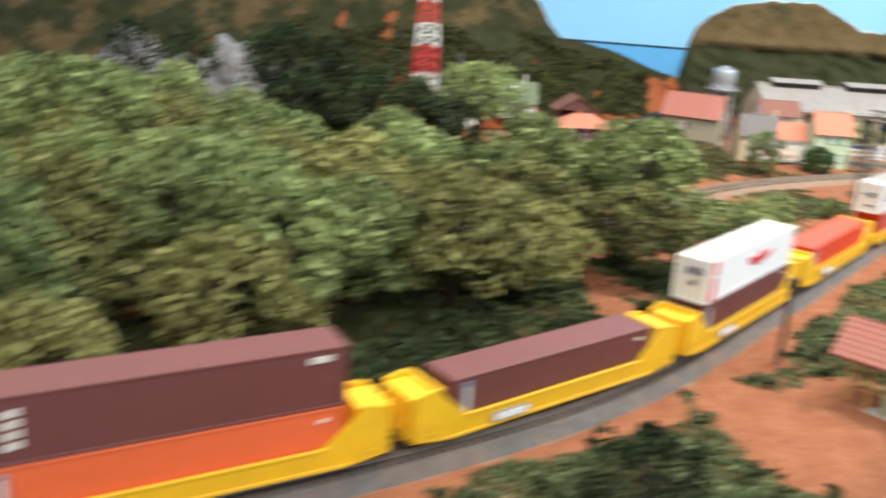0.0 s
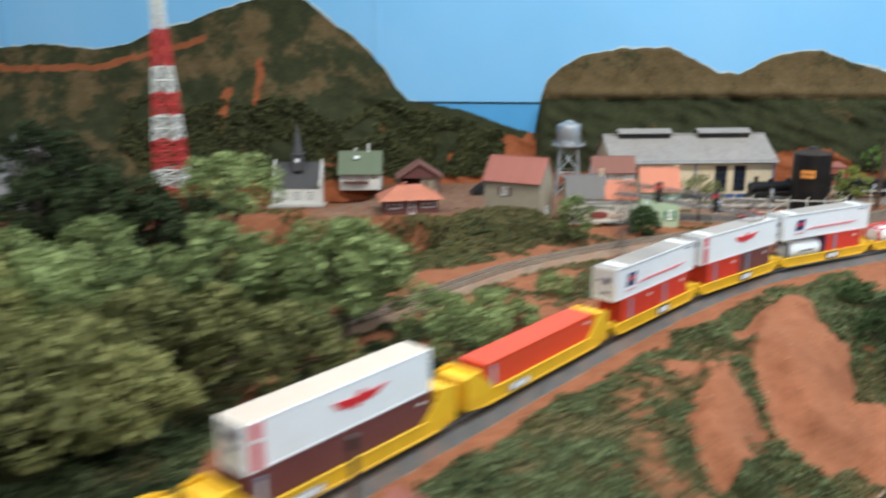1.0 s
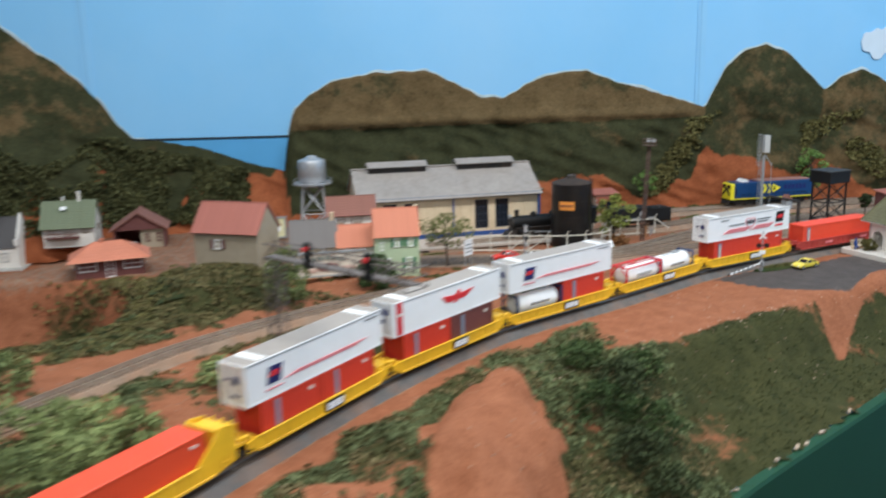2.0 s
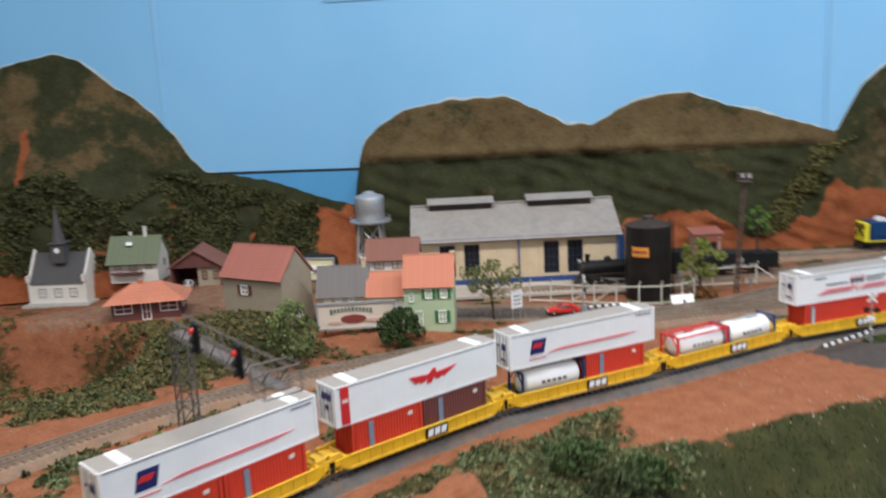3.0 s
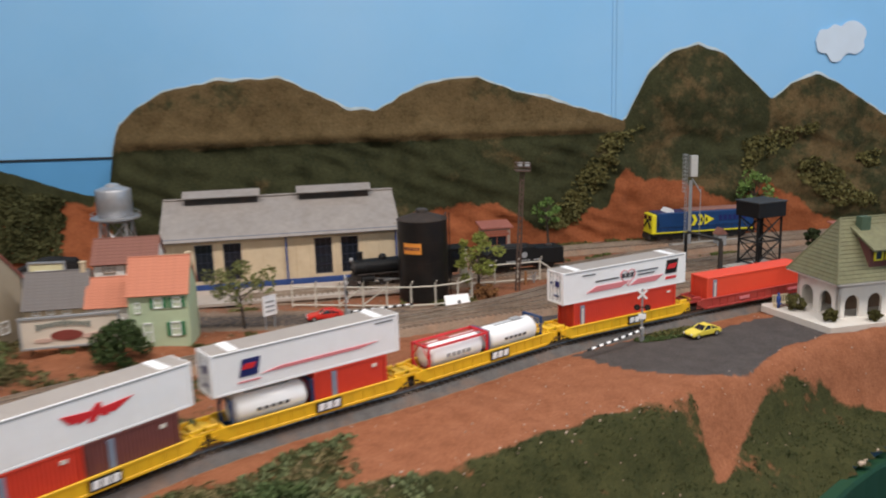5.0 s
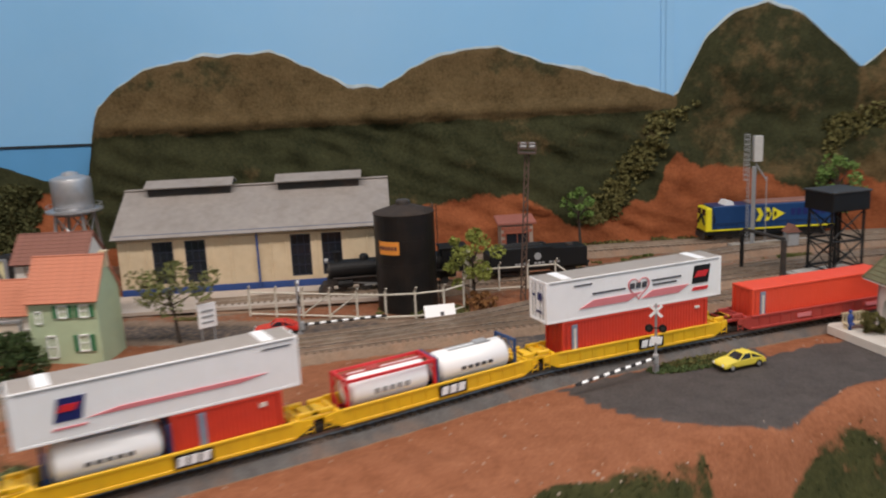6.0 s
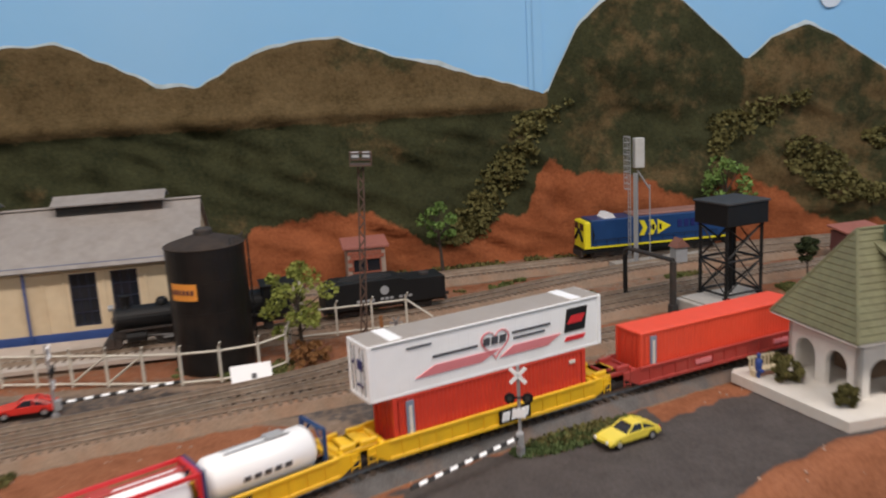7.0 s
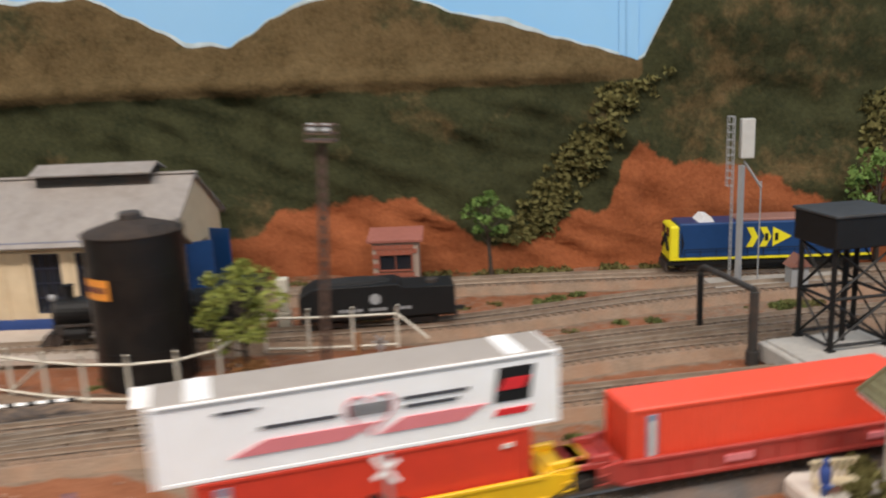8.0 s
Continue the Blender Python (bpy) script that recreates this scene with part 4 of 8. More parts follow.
# articulated set, from the aisle end to the far end: three stacked units, a tank unit and a stacked unit
units = ["block_a", "bird", "block_b", "tanks", "heart"]
for u in units:
    m = car_pose(s, s + 0.205, RAIL_TOP)
    well_car(m, 0.205, M_YELLOW, "yellow well car carrying " + {"block_a": "red and white containers", "bird": "red, brown and white containers", "block_b": "a tank and two containers", "tanks": "two tank containers", "heart": "a red and a white container"}[u], mark="dark", well=0.172)
    f = m @ pose(0, 0, 0.0055)
    if u == "block_a":
        container(f @ pose(-0.0392, 0, 0), 0.0770, M_RED, "red short steel container in a yellow well car", mark="twin")
        container(f @ pose(0.0392, 0, 0), 0.0770, M_RED, "red short steel container in a yellow well car", mark="twin")
        container(f @ pose(0, 0, UP), 0.185, M_WHITE, "white container with dark blue emblem, on red boxes", M_ROOF, "smooth", True, "block", 0.0365)
    elif u == "bird":
        container(f @ pose(-0.0392, 0, 0), 0.0770, M_RED, "red short steel container beside a brown one", mark="twin")
        container(f @ pose(0.0392, 0, 0), 0.0770, M_BROWN, "brown short steel container beside a red one", mark="twin")
        container(f @ pose(0, 0, UP), 0.185, M_WHITE, "white container with a red bird emblem and red panel", M_ROOF, "smooth", True, "bird", 0.0365)
    elif u == "block_b":
        tank_container(f @ pose(-0.0392, 0, 0), "white tank container under a white box container", False)
        container(f @ pose(0.0392, 0, 0), 0.0770, M_RED, "red short steel container beside a white tank", mark="twin")
        container(f @ pose(0, 0, UP), 0.185, M_WHITE, "white container with dark blue emblem, above a tank", M_ROOF, "smooth", True, "block", 0.0365)
    elif u == "tanks":
        tank_container(f @ pose(-0.0392, 0, 0), "white tank container in a red frame", True)
        tank_container(f @ pose(0.0392, 0, 0), "white tank container with blue end frames", False)
    else:
        container(f, 0.155, M_RED, "long red steel container under a white one", mark="plate")
        container(f @ pose(0, 0, UP), 0.185, M_WHITE, "white container with a pink heart and black emblem", M_ROOF, "smooth", True, "heart", 0.0365)
    s += 0.205
# red cars at the far end
m = car_pose(s + 0.002, s + 0.242, RAIL_TOP)
well_car(m, 0.240, M_REDCAR, "faded red well car with one bright red container", mark="faded", well=0.200)
container(m @ pose(-0.012, 0, 0.0055), 0.164, M_BRIGHT, "bright red steel container in a red well car", mark="plate")
m = car_pose(s + 0.246, s + 0.486, RAIL_TOP)
well_car(m, 0.240, M_REDCAR, "faded red well car with a white container", mark="faded", well=0.200)
container(m @ pose(0.006, 0, 0.0055), 0.185, M_WHITE, "white container in a red well car", M_ROOF, "smooth", True, "block", 0.0365)
# single cars with high yellow ends, towards the near end
s = JOIN - 0.205
for k, load in enumerate(("orange", "white", "brown", "stack", "red")):
    s1, s = s - 0.001, s - 0.259
    m = car_pose(s, s1, RAIL_TOP)
    if load == "red":
        well_car(m, 0.258, M_LOGORED, "bright red well car with a brown container", True, "light", 0.200)
    else:
        well_car(m, 0.258, M_YELLOW, "high-ended yellow well car carrying " + {"orange": "one orange container", "white": "a brown and a white container", "brown": "one brown container", "stack": "an orange and a brown container"}[load], True, "light", 0.200)
    f = m @ pose(0, 0, 0.0055)
    if load == "orange":
        container(f, 0.186, mat("vermilion_container_paint", (0.74, 0.075, 0.025), 0.45, vary=0.08), "vermilion steel container between high yellow ends", mark="plate")
    elif load == "white":
        container(f, 0.186, M_BROWN, "brown steel container under a white one", mark="plate")
        container(f @ pose(0, 0, UP), 0.185, M_WHITE, "white container with a red bird emblem and dusty roof", M_TANROOF, "smooth", False, "bird", 0.0365)
    elif load in ("brown", "red"):
        container(f, 0.186, M_BROWN, "brown steel container between high car ends", mark="plate")
    else:
        container(f, 0.186, M_ORANGE, "orange steel container under a brown one", mark="plate")
        container(f @ pose(0, 0, UP), 0.190, M_BROWN, "brown steel container with pale lettering bars", None, "steel", False, "columns", 0.0365)

# ---------------------------------------------------------------- buildings
M_CREAM = mat("cream_plaster", (0.62, 0.50, 0.34), 0.8, vary=0.08, scale=90, dirt=(0.42, 0.27, 0.14), dirt_amount=0.35, dirt_scale=30)
M_SLATE = mat("grey_shed_roof", (0.31, 0.280, 0.258), 0.85, vary=0.12, scale=120, dirt=(0.2, 0.17, 0.15), dirt_amount=0.5, bump=0.2)
M_WHITEWALL = mat("white_plaster", (0.74, 0.71, 0.66), 0.8, vary=0.05, scale=90, dirt=(0.5, 0.46, 0.4), dirt_amount=0.25)
M_TAN = mat("tan_plaster", (0.36, 0.30, 0.22), 0.85, vary=0.08, scale=90, dirt=(0.25, 0.2, 0.14), dirt_amount=0.35)
M_PINKTILE = mat("faded_red_tiles", (0.36, 0.128, 0.098), 0.8, vary=0.15, scale=250, bump=0.3)
M_ORTILE = mat("orange_tiles", (0.55, 0.20, 0.12), 0.75, vary=0.14, scale=250, bump=0.3)
M_BRTILE = mat("brown_tiles", (0.24, 0.105, 0.08), 0.85, vary=0.15, scale=250, bump=0.3)
M_GNTILE = mat("green_tiles", (0.17, 0.20, 0.125), 0.8, vary=0.2, scale=200, bump=0.3)
M_OLIVETILE = mat("olive_station_tiles", (0.165, 0.165, 0.090), 0.8, vary=0.22, scale=200, bump=0.3, dirt=(0.12, 0.10, 0.06), dirt_amount=0.5)
M_GYTILE = mat("grey_tiles", (0.17, 0.155, 0.15), 0.85, vary=0.15, scale=250, bump=0.3)
M_SLATEDARK = mat("dark_slate_roof", (0.085, 0.080, 0.082), 0.8, vary=0.15, scale=250, bump=0.3)
M_GREENWALL = mat("pale_green_plaster", (0.45, 0.55, 0.36), 0.8, vary=0.06, scale=90, dirt=(0.35, 0.38, 0.25), dirt_amount=0.3)
M_SHUTTER = mat("green_shutters", (0.03, 0.17, 0.07), 0.6, vary=0.1)
M_TRIMBLUE = mat("blue_trim", (0.030, 0.075, 0.25), 0.55, vary=0.12)
M_MAROON = mat("maroon_boards", (0.13, 0.045, 0.04), 0.8, vary=0.15, scale=200)
M_BRICK = mat("red_brick", (0.30, 0.09, 0.055), 0.85, vary=0.2, scale=300)
M_MORTAR = mat("pale_mortar", (0.36, 0.28, 0.23), 0.9, vary=0.1)


def window(parent, m, w, h, frame_mat, shutters=None, bars=1, cross=1, sill=None):
    """A window in a wall: m places its middle, -y is outside."""
    t = part("window", box(0, 0.0008, 0, w, 0.0008, h), M_GLASS, parent, "dark window pane")
    t.matrix_local = m
    bm = bmesh.new()
    f = min(0.0011, w * 0.14)
    for s in (-1, 1):
        bx(bm, s * (w / 2), -0.0002, 0, f, 0.0022, h + f)
        bx(bm, 0, -0.0002, s * (h / 2), w + f, 0.0022, f)
    for k in range(bars):
        bx(bm, -w / 2 + (k + 1) * w / (bars + 1), 0, 0, f * 0.6, 0.0012, h)
    for k in range(cross):
        bx(bm, 0, 0, -h / 2 + (k + 1) * h / (cross + 1), w, 0.0012, f * 0.6)
    part("frame", bm, frame_mat, t)
    if shutters:
        for s in (-1, 1):
            part("shutter", box(s * (w * 0.80), -0.0008, 0, w * 0.5, 0.0012, h * 1.04, bev=0.0002), shutters, t)
    if sill:
        part("sill", box(0, -0.0016, -h / 2 - 0.001, w + 0.003, 0.003, 0.0010), sill, t)
    return t


def roof_tiles(parent, w, run, m, material, rows, name="roof_slope"):
    """One roof slope built of overlapping courses; m places the middle of the eave, local y runs up the slope."""
    step = run / rows
    ob = part(name, box(0, run / 2, -0.0004, w - 0.001, run, 0.0012), material, parent)
    ob.matrix_local = m
    me = None
    for k in range(rows):
        if me is None:
            c = part("tile_course", box(0, 0, 0, w, step * 1.08, 0.0010, rx=-3.5), material, ob)
            me = c.data
        else:
            c = new("tile_course", me)
            c.parent = ob
        c.matrix_local = pose(random.uniform(-0.0002, 0.0002), (k + 0.5) * step, 0.0006)
    return ob


def gable_house(name, m, w, d, eave, ridge, wall, roof, label, category="house", over=0.004, rows=10, windows=(), chimneys=(), trim=None, group="", base=None, hip=0.0, win_mat=None):
    """A house with its ridge along local x; windows are (face, along, height, width, high, shutters)."""
    t = thing(name, m, label, category, group)
    bm = bmesh.new()
    hw, hd = w / 2, d / 2
    if hip:
        bx(bm, 0, 0, eave / 2, w, d, eave)
    else:
        sec = [(-hd, 0), (hd, 0), (hd, eave), (0, ridge - 0.0008), (-hd, eave)]
        prism(bm, sec, -hw, hw, Matrix(((0, 1, 0, 0), (1, 0, 0, 0), (0, 0, 1, 0), (0, 0, 0, 1))))
    part("wall", bm, wall, t)
    rise = ridge - eave
    slope = math.degrees(math.atan2(rise, hd))
    run = math.hypot(rise, hd)
    if hip:
        o = over
        bm = bmesh.new()
        zl = eave - o * rise / hd
        pts = [bm.verts.new(p) for p in ((-hw - o, -hd - o, zl), (hw + o, -hd - o, zl), (hw + o, hd + o, zl), (-hw - o, hd + o, zl), (-hw + hip, 0, ridge), (hw - hip, 0, ridge))]
        for f in ((0, 1, 5, 4), (1, 2, 5), (2, 3, 4, 5), (3, 0, 4), (3, 2, 1, 0)):
            bm.faces.new([pts[k] for k in f])
        part("roof", bm, roof, t)
        bm = bmesh.new()
        for a, b in ((0, 4), (3, 4), (1, 5), (2, 5), (4, 5)):
            P = [(-hw - o, -hd - o, zl), (hw + o, -hd - o, zl), (hw + o, hd + o, zl), (-hw - o, hd + o, zl), (-hw + hip, 0, ridge), (hw - hip, 0, ridge)]
            cyl(bm, P[a], P[b], 0.0008, seg=6)
        n = rows
        for k in range(1, n):
            f = k / n
            for sy in (-1, 1):
                cyl(bm, (-(hw + o) * (1 - f) + (-hw + hip) * f, sy * (hd + o) * (1 - f), zl + (ridge - zl) * f), ((hw + o) * (1 - f) + (hw - hip) * f, sy * (hd + o) * (1 - f), zl + (ridge - zl) * f), 0.00045, seg=4)
            for sx in (-1, 1):
                xx = sx * ((hw + o) * (1 - f) + (hw - hip) * f)
                cyl(bm, (xx, -(hd + o) * (1 - f), zl + (ridge - zl) * f), (xx, (hd + o) * (1 - f), zl + (ridge - zl) * f), 0.00045, seg=4)
        part("roof_courses", bm, roof, t)
    else:
        ext = over / math.cos(radians(slope))
        for s in (-1, 1):
            place = pose(0, s * (hd + over), eave - over * math.tan(radians(slope)), 0, 0, 0 if s < 0 else 180) @ pose(0, 0, 0, slope, 0, 0)
            roof_tiles(t, w + 2 * over * 0.6, run + ext, place, roof, rows)
        part("ridge_cap", box(0, 0, ridge + 0.0010, w + over * 1.2, 0.0030, 0.0012, bev=0.0003), roof, t)
    wm = win_mat or trim or M_WHITE
    for face, u, z, ww, hh, sh in windows:
        place = {"f": pose(u, -hd, z), "r": pose(hw, u, z, 0, 0, 90), "l": pose(-hw, u, z, 0, 0, -90)}[face]
        window(t, place, ww, hh, wm, sh)
    for x, y, ww, hh in chimneys:
        bm = box(x, y, ridge - rise * abs(y) / hd + hh / 2 - 0.004, ww, ww, hh + 0.008, bev=0.0003)
        bx(bm, x, y, ridge - rise * abs(y) / hd + hh, ww * 1.25, ww * 1.25, 0.0015)
        part("chimney", bm, M_WHITEWALL if base is None else base, t)
    if trim:
        bm = bmesh.new()
        bx(bm, 0, -hd - 0.0004, 0.0025, w + 0.001, 0.0012, 0.005)
        for s in (-1, 1):
            bx(bm, s * hw, -hd, eave / 2, 0.0018, 0.0018, eave)
        part("trim", bm, trim, t)
    return t


def engine_shed():
    m = pose(0.8485, 1.716, 0, 0, 0, 5.5)
    t = thing("engine_shed", m, "long cream engine shed with grey roof and blue trim", "engine shed")
    w, d, eave, ridge = 0.342, 0.150, 0.083, 0.131
    hw, hd = w / 2, d / 2
    # front wall in bays between the windows
    win = [(-0.116, 0.026), (-0.075, 0.026), (0.059, 0.026), (0.099, 0.026)]
    cuts = [-hw]
    for x, ww in win:
        cuts += [x - ww / 2, x + ww / 2]
    cuts.append(hw)
    bm = bmesh.new()
    for a, b in zip(cuts[::2], cuts[1::2]):
        part("wall_panel", box((a + b) / 2, -hd, eave / 2, b - a, 0.004, eave), M_CREAM, t)
    for x, ww in win:
        part("wall_panel", box(x, -hd, 0.0085, ww, 0.004, 0.017), M_CREAM, t)
        part("wall_panel", box(x, -hd, 0.0775, ww, 0.004, 0.011), M_CREAM, t)
    bm = bmesh.new()
    bx(bm, 0, hd, eave / 2, w, 0.004, eave)
    part("back_wall", bm, M_CREAM, t)
    for s in (-1, 1):
        bm = bmesh.new()
        out = [(-hd, 0), (-0.030, 0), (-0.030, 0.062), (0.030, 0.062), (0.030, 0), (hd, 0), (hd, eave), (0, ridge - 0.001), (-hd, eave)] if s > 0 else [(-hd, 0), (hd, 0), (hd, eave), (0, ridge - 0.001), (-hd, eave)]
        prism(bm, out, s * hw - 0.002, s * hw + 0.002, Matrix(((0, 1, 0, 0), (1, 0, 0, 0), (0, 0, 1, 0), (0, 0, 0, 1))))
        part("gable_wall", bm, M_CREAM, t)
    for x in (-0.160, -0.138, -0.0955, -0.054, -0.030, 0.020, 0.040, 0.079, 0.119, 0.145):
        part("pilaster", box(x, -hd - 0.0022, 0.044, 0.0035, 0.0016, 0.070, bev=0.0003), M_CREAM, t)
    for x, ww in win:
        window(t, pose(x, -hd - 0.0004, 0.0445), ww - 0.001, 0.054, mat("dark_navy_frame", (0.018, 0.024, 0.050), 0.6, vary=0.15), bars=2, cross=3)
    part("plinth_band", box(0, -hd - 0.0025, 0.007, w + 0.002, 0.002, 0.010), M_TRIMBLUE, t, "blue band along the foot")
    part("gutter", box(0, -hd - 0.006, eave - 0.001, w + 0.008, 0.004, 0.003, bev=0.0006), mat("blue_grey_gutter", (0.120, 0.130, 0.185), 0.6, vary=0.12), t, "blue grey gutter")
    for x in (0.004, hw - 0.001):
        bm = bmesh.new()
        cyl(bm, (x, -hd - 0.005, 0.004), (x, -hd - 0.005, eave), 0.0014, seg=8)
        part("downpipe", bm, M_TRIMBLUE, t)
    slope = math.degrees(math.atan2(ridge - eave, hd))
    run = math.hypot(ridge - eave, hd) + 0.010
    for s in (-1, 1):
        place = pose(0, s * (hd + 0.008), eave - 0.008 * math.tan(radians(slope)), 0, 0, 0 if s < 0 else 180) @ pose(0, 0, 0, slope, 0, 0)
        roof_tiles(t, w + 0.012, run, place, M_SLATE, 1)
    for x in (-0.089, 0.083):
        bm = box(x, 0, ridge - 0.001, 0.108, 0.030, 0.014)
        v = part("ridge_vent", bm, M_DARK, t, "raised roof vent")
        for s in (-1, 1):
            part("vent_roof", box(x, s * 0.0105, ridge + 0.0070, 0.116, 0.024, 0.0016, rx=-s * 20), M_SLATE, v)
    # open blue doors at the end and the siding boards above
    for y, a in ((-0.033, 35), (0.033, -20)):
        part("door_leaf", box(hw + 0.010, y, 0.035, 0.030, 0.002, 0.068, rz=a, bev=0.0003), M_BLUE, t, "open blue timber door")
    part("end_canopy", box(hw + 0.004, -hd + 0.012, eave - 0.004, 0.016, 0.03, 0.002, rx=-30), M_WOOD, t)


engine_shed()
structure("shed_apron", box(0.86, 1.588, 0.0035, 0.40, 0.082, 0.004, rz=5.0), mat("pale_paving", (0.50, 0.43, 0.37), 0.9, vary=0.1, scale=60, dirt=(0.36, 0.27, 0.2), dirt_amount=0.5, bump=0.3), "pale paved strip before the shed", "pavement")


def water_tower():
    t = thing("water_tower", pose(0.600, 1.700, 0), "silver round water tower on four braced legs", "water tower")
    bm = bmesh.new()
    lathe(bm, [(0.010, 0.100), (0.026, 0.106), (0.0262, 0.150), (0.0252, 0.1520), (0.0150, 0.1555), (0.0110, 0.1560), (0.0105, 0.1590), (0.004, 0.161)], 30)
    part("tank", bm, M_SILVER, t, "silver round tank", True)
    bm = bmesh.new()
    lathe(bm, [(0.026, 0.1065), (0.0365, 0.1070), (0.0365, 0.1095), (0.026, 0.110)], 30)
    part("walkway", bm, M_SILVER, t)
    bm = bmesh.new()
    n = 14
    ring = [(0.0355 * math.cos(2 * math.pi * k / n), 0.0355 * math.sin(2 * math.pi * k / n)) for k in range(n)]
    for k in range(n):
        (x, y), (x2, y2) = ring[k], ring[(k + 1) % n]
        cyl(bm, (x, y, 0.109), (x, y, 0.116), 0.0004, seg=5)
        cyl(bm, (x, y, 0.116), (x2, y2, 0.116), 0.0004, seg=5)
    part("railing", bm, M_SILVER, t)
    foot, head = 0.026, 0.018
    corners = [(1, 1), (-1, 1), (-1, -1), (1, -1)]
    for cx, cy in corners:
        part("leg", bar(bmesh.new(), (cx * foot, cy * foot, 0), (cx * head, cy * head, 0.105), 0.0034), M_SILVER, t)
    for (ax, ay), (bx2, by2) in zip(corners, corners[1:] + corners[:1]):
        for z0, z1 in ((0.004, 0.052), (0.052, 0.103)):
            r0, r1 = foot + (head - foot) * z0 / 0.111, foot + (head - foot) * z1 / 0.111
            bm = bmesh.new()
            bar(bm, (ax * r0, ay * r0, z0), (bx2 * r1, by2 * r1, z1), 0.0016)
            bar(bm, (bx2 * r0, by2 * r0, z0), (ax * r1, ay * r1, z1), 0.0016)
            bar(bm, (ax * r1, ay * r1, z1), (bx2 * r1, by2 * r1, z1), 0.0018)
            part("brace", bm, M_SILVER, t)


water_tower()


def oil_tank():
    t = thing("oil_tank", pose(1.058, 1.536, 0), "tall black round oil tank with an orange sign", "storage tank")
    bm = bmesh.new()
    lathe(bm, [(0.0348, 0), (0.0348, 0.112), (0.0330, 0.1125)], 40)
    part("shell", bm, mat("glossy_black_paint", (0.010, 0.009, 0.009), 0.38, vary=0.3, spec=0.35, dirt=(0.030, 0.022, 0.018), dirt_amount=0.6), t)
    for z in (0.028, 0.056, 0.084):
        bm = bmesh.new()
        lathe(bm, [(0.0346, z - 0.0004), (0.0350, z - 0.0003), (0.0350, z + 0.0003), (0.0346, z + 0.0004)], 40)
        part("plate_seam", bm, MATS["glossy_black_paint"], t)
    bm = bmesh.new()
    lathe(bm, [(0.0340, 0.1120), (0.0356, 0.1122), (0.0356, 0.1132), (0.033, 0.1145), (0.010, 0.1215), (0.009, 0.1215)], 40)
    part("tank_roof", bm, mat("dusty_brown_black", (0.040, 0.032, 0.028), 0.85, vary=0.3, spec=0.2, dirt=(0.075, 0.050, 0.036), dirt_amount=0.6, dirt_scale=60), t, "dusty conical roof")
    bm = bmesh.new()
    lathe(bm, [(0.0085, 0.119), (0.0085, 0.1255), (0.0070, 0.127), (0.002, 0.1275)], 16)
    part("hatch", bm, M_DARK, t)
    bm = bmesh.new()
    for k in range(7):
        a = radians(-40 + k * 9)
        x, y = 0.034 * math.cos(a), 0.034 * math.sin(a)
        cyl(bm, (x, y, 0.113), (x, y, 0.120), 0.0004, seg=5)
        if k < 6:
            b = radians(-40 + (k + 1) * 9)
            cyl(bm, (x, y, 0.120), (0.034 * math.cos(b), 0.034 * math.sin(b), 0.120), 0.0004, seg=5)
    part("railing", bm, M_DARK, t)
    sign = bmesh.new()
    pts = []
    for k in range(9):
        a = radians(-141 + k * 5.5)
        pts.append((0.0353 * math.cos(a), 0.0353 * math.sin(a)))
    for (x0, y0), (x1, y1) in zip(pts, pts[1:]):
        v = [sign.verts.new(p) for p in ((x0, y0, 0.069), (x1, y1, 0.069), (x1, y1, 0.084), (x0, y0, 0.084))]
        sign.faces.new(v)
    s = part("sign", sign, mat("orange_sign", (0.80, 0.30, 0.05), 0.5, vary=0.05), t, "orange sign with dark lettering bars")
    for k in range(6):
        a = radians(-136 + k * 6.4)
        part("lettering", box(0.0356 * math.cos(a), 0.0356 * math.sin(a), 0.0765, 0.0026, 0.0005, 0.0042, rz=math.degrees(a) + 90), M_MAROON, s)
    bm = bmesh.new()
    for y in (-0.003, 0.003):
        cyl(bm, (0.0378, y, 0.002), (0.0378, y, 0.119), 0.0005, seg=6)
    for k in range(22):
        cyl(bm, (0.0378, -0.003, 0.006 + k * 0.005), (0.0378, 0.003, 0.006 + k * 0.005), 0.0004, seg=5)
    part("ladder", bm, M_BLACK, t)


oil_tank()

# village
gable_house("village_church", pose(-0.006, 1.748, -0.032, 0, 0, 2), 0.104, 0.070, 0.040, 0.092, M_WHITEWALL, M_SLATEDARK, "small white church with a dark grey roof", "church", 0.001, 12,
            [("f", -0.030, 0.022, 0.013, 0.016, None), ("f", 0.0, 0.022, 0.013, 0.016, None), ("f", 0.030, 0.022, 0.013, 0.016, None), ("r", 0.0, 0.030, 0.008, 0.014, None)], win_mat=M_GREY)
church = bpy.data.objects["village_church"]
for s in (-1, 1):
    bm = bmesh.new()
    prism(bm, [(-0.038, 0), (0.038, 0), (0.038, 0.046), (0.0, 0.100), (-0.038, 0.046)], s * 0.0535 - 0.0022, s * 0.0535 + 0.0022, Matrix(((0, 1, 0, 0), (1, 0, 0, 0), (0, 0, 1, 0), (0, 0, 0, 1))))
    bx(bm, s * 0.0535, -0.0375, 0.050, 0.006, 0.007, 0.012)
    part("gable", bm, M_WHITEWALL, church, "white raised gable")
bm = box(0.002, -0.012, 0.094, 0.024, 0.024, 0.036)
bx(bm, 0.002, -0.012, 0.113, 0.030, 0.030, 0.0025, bev=0.0004)
turret = part("turret", bm, M_SLATEDARK, church, "dark clock turret")
bm = bmesh.new()
bmesh.ops.create_cone(bm, cap_ends=True, segments=8, radius1=0.0125, radius2=0.0004, depth=0.070, matrix=pose(0.002, -0.012, 0.149))
part("spire", bm, M_SLATEDARK, turret)
bm = bmesh.new()
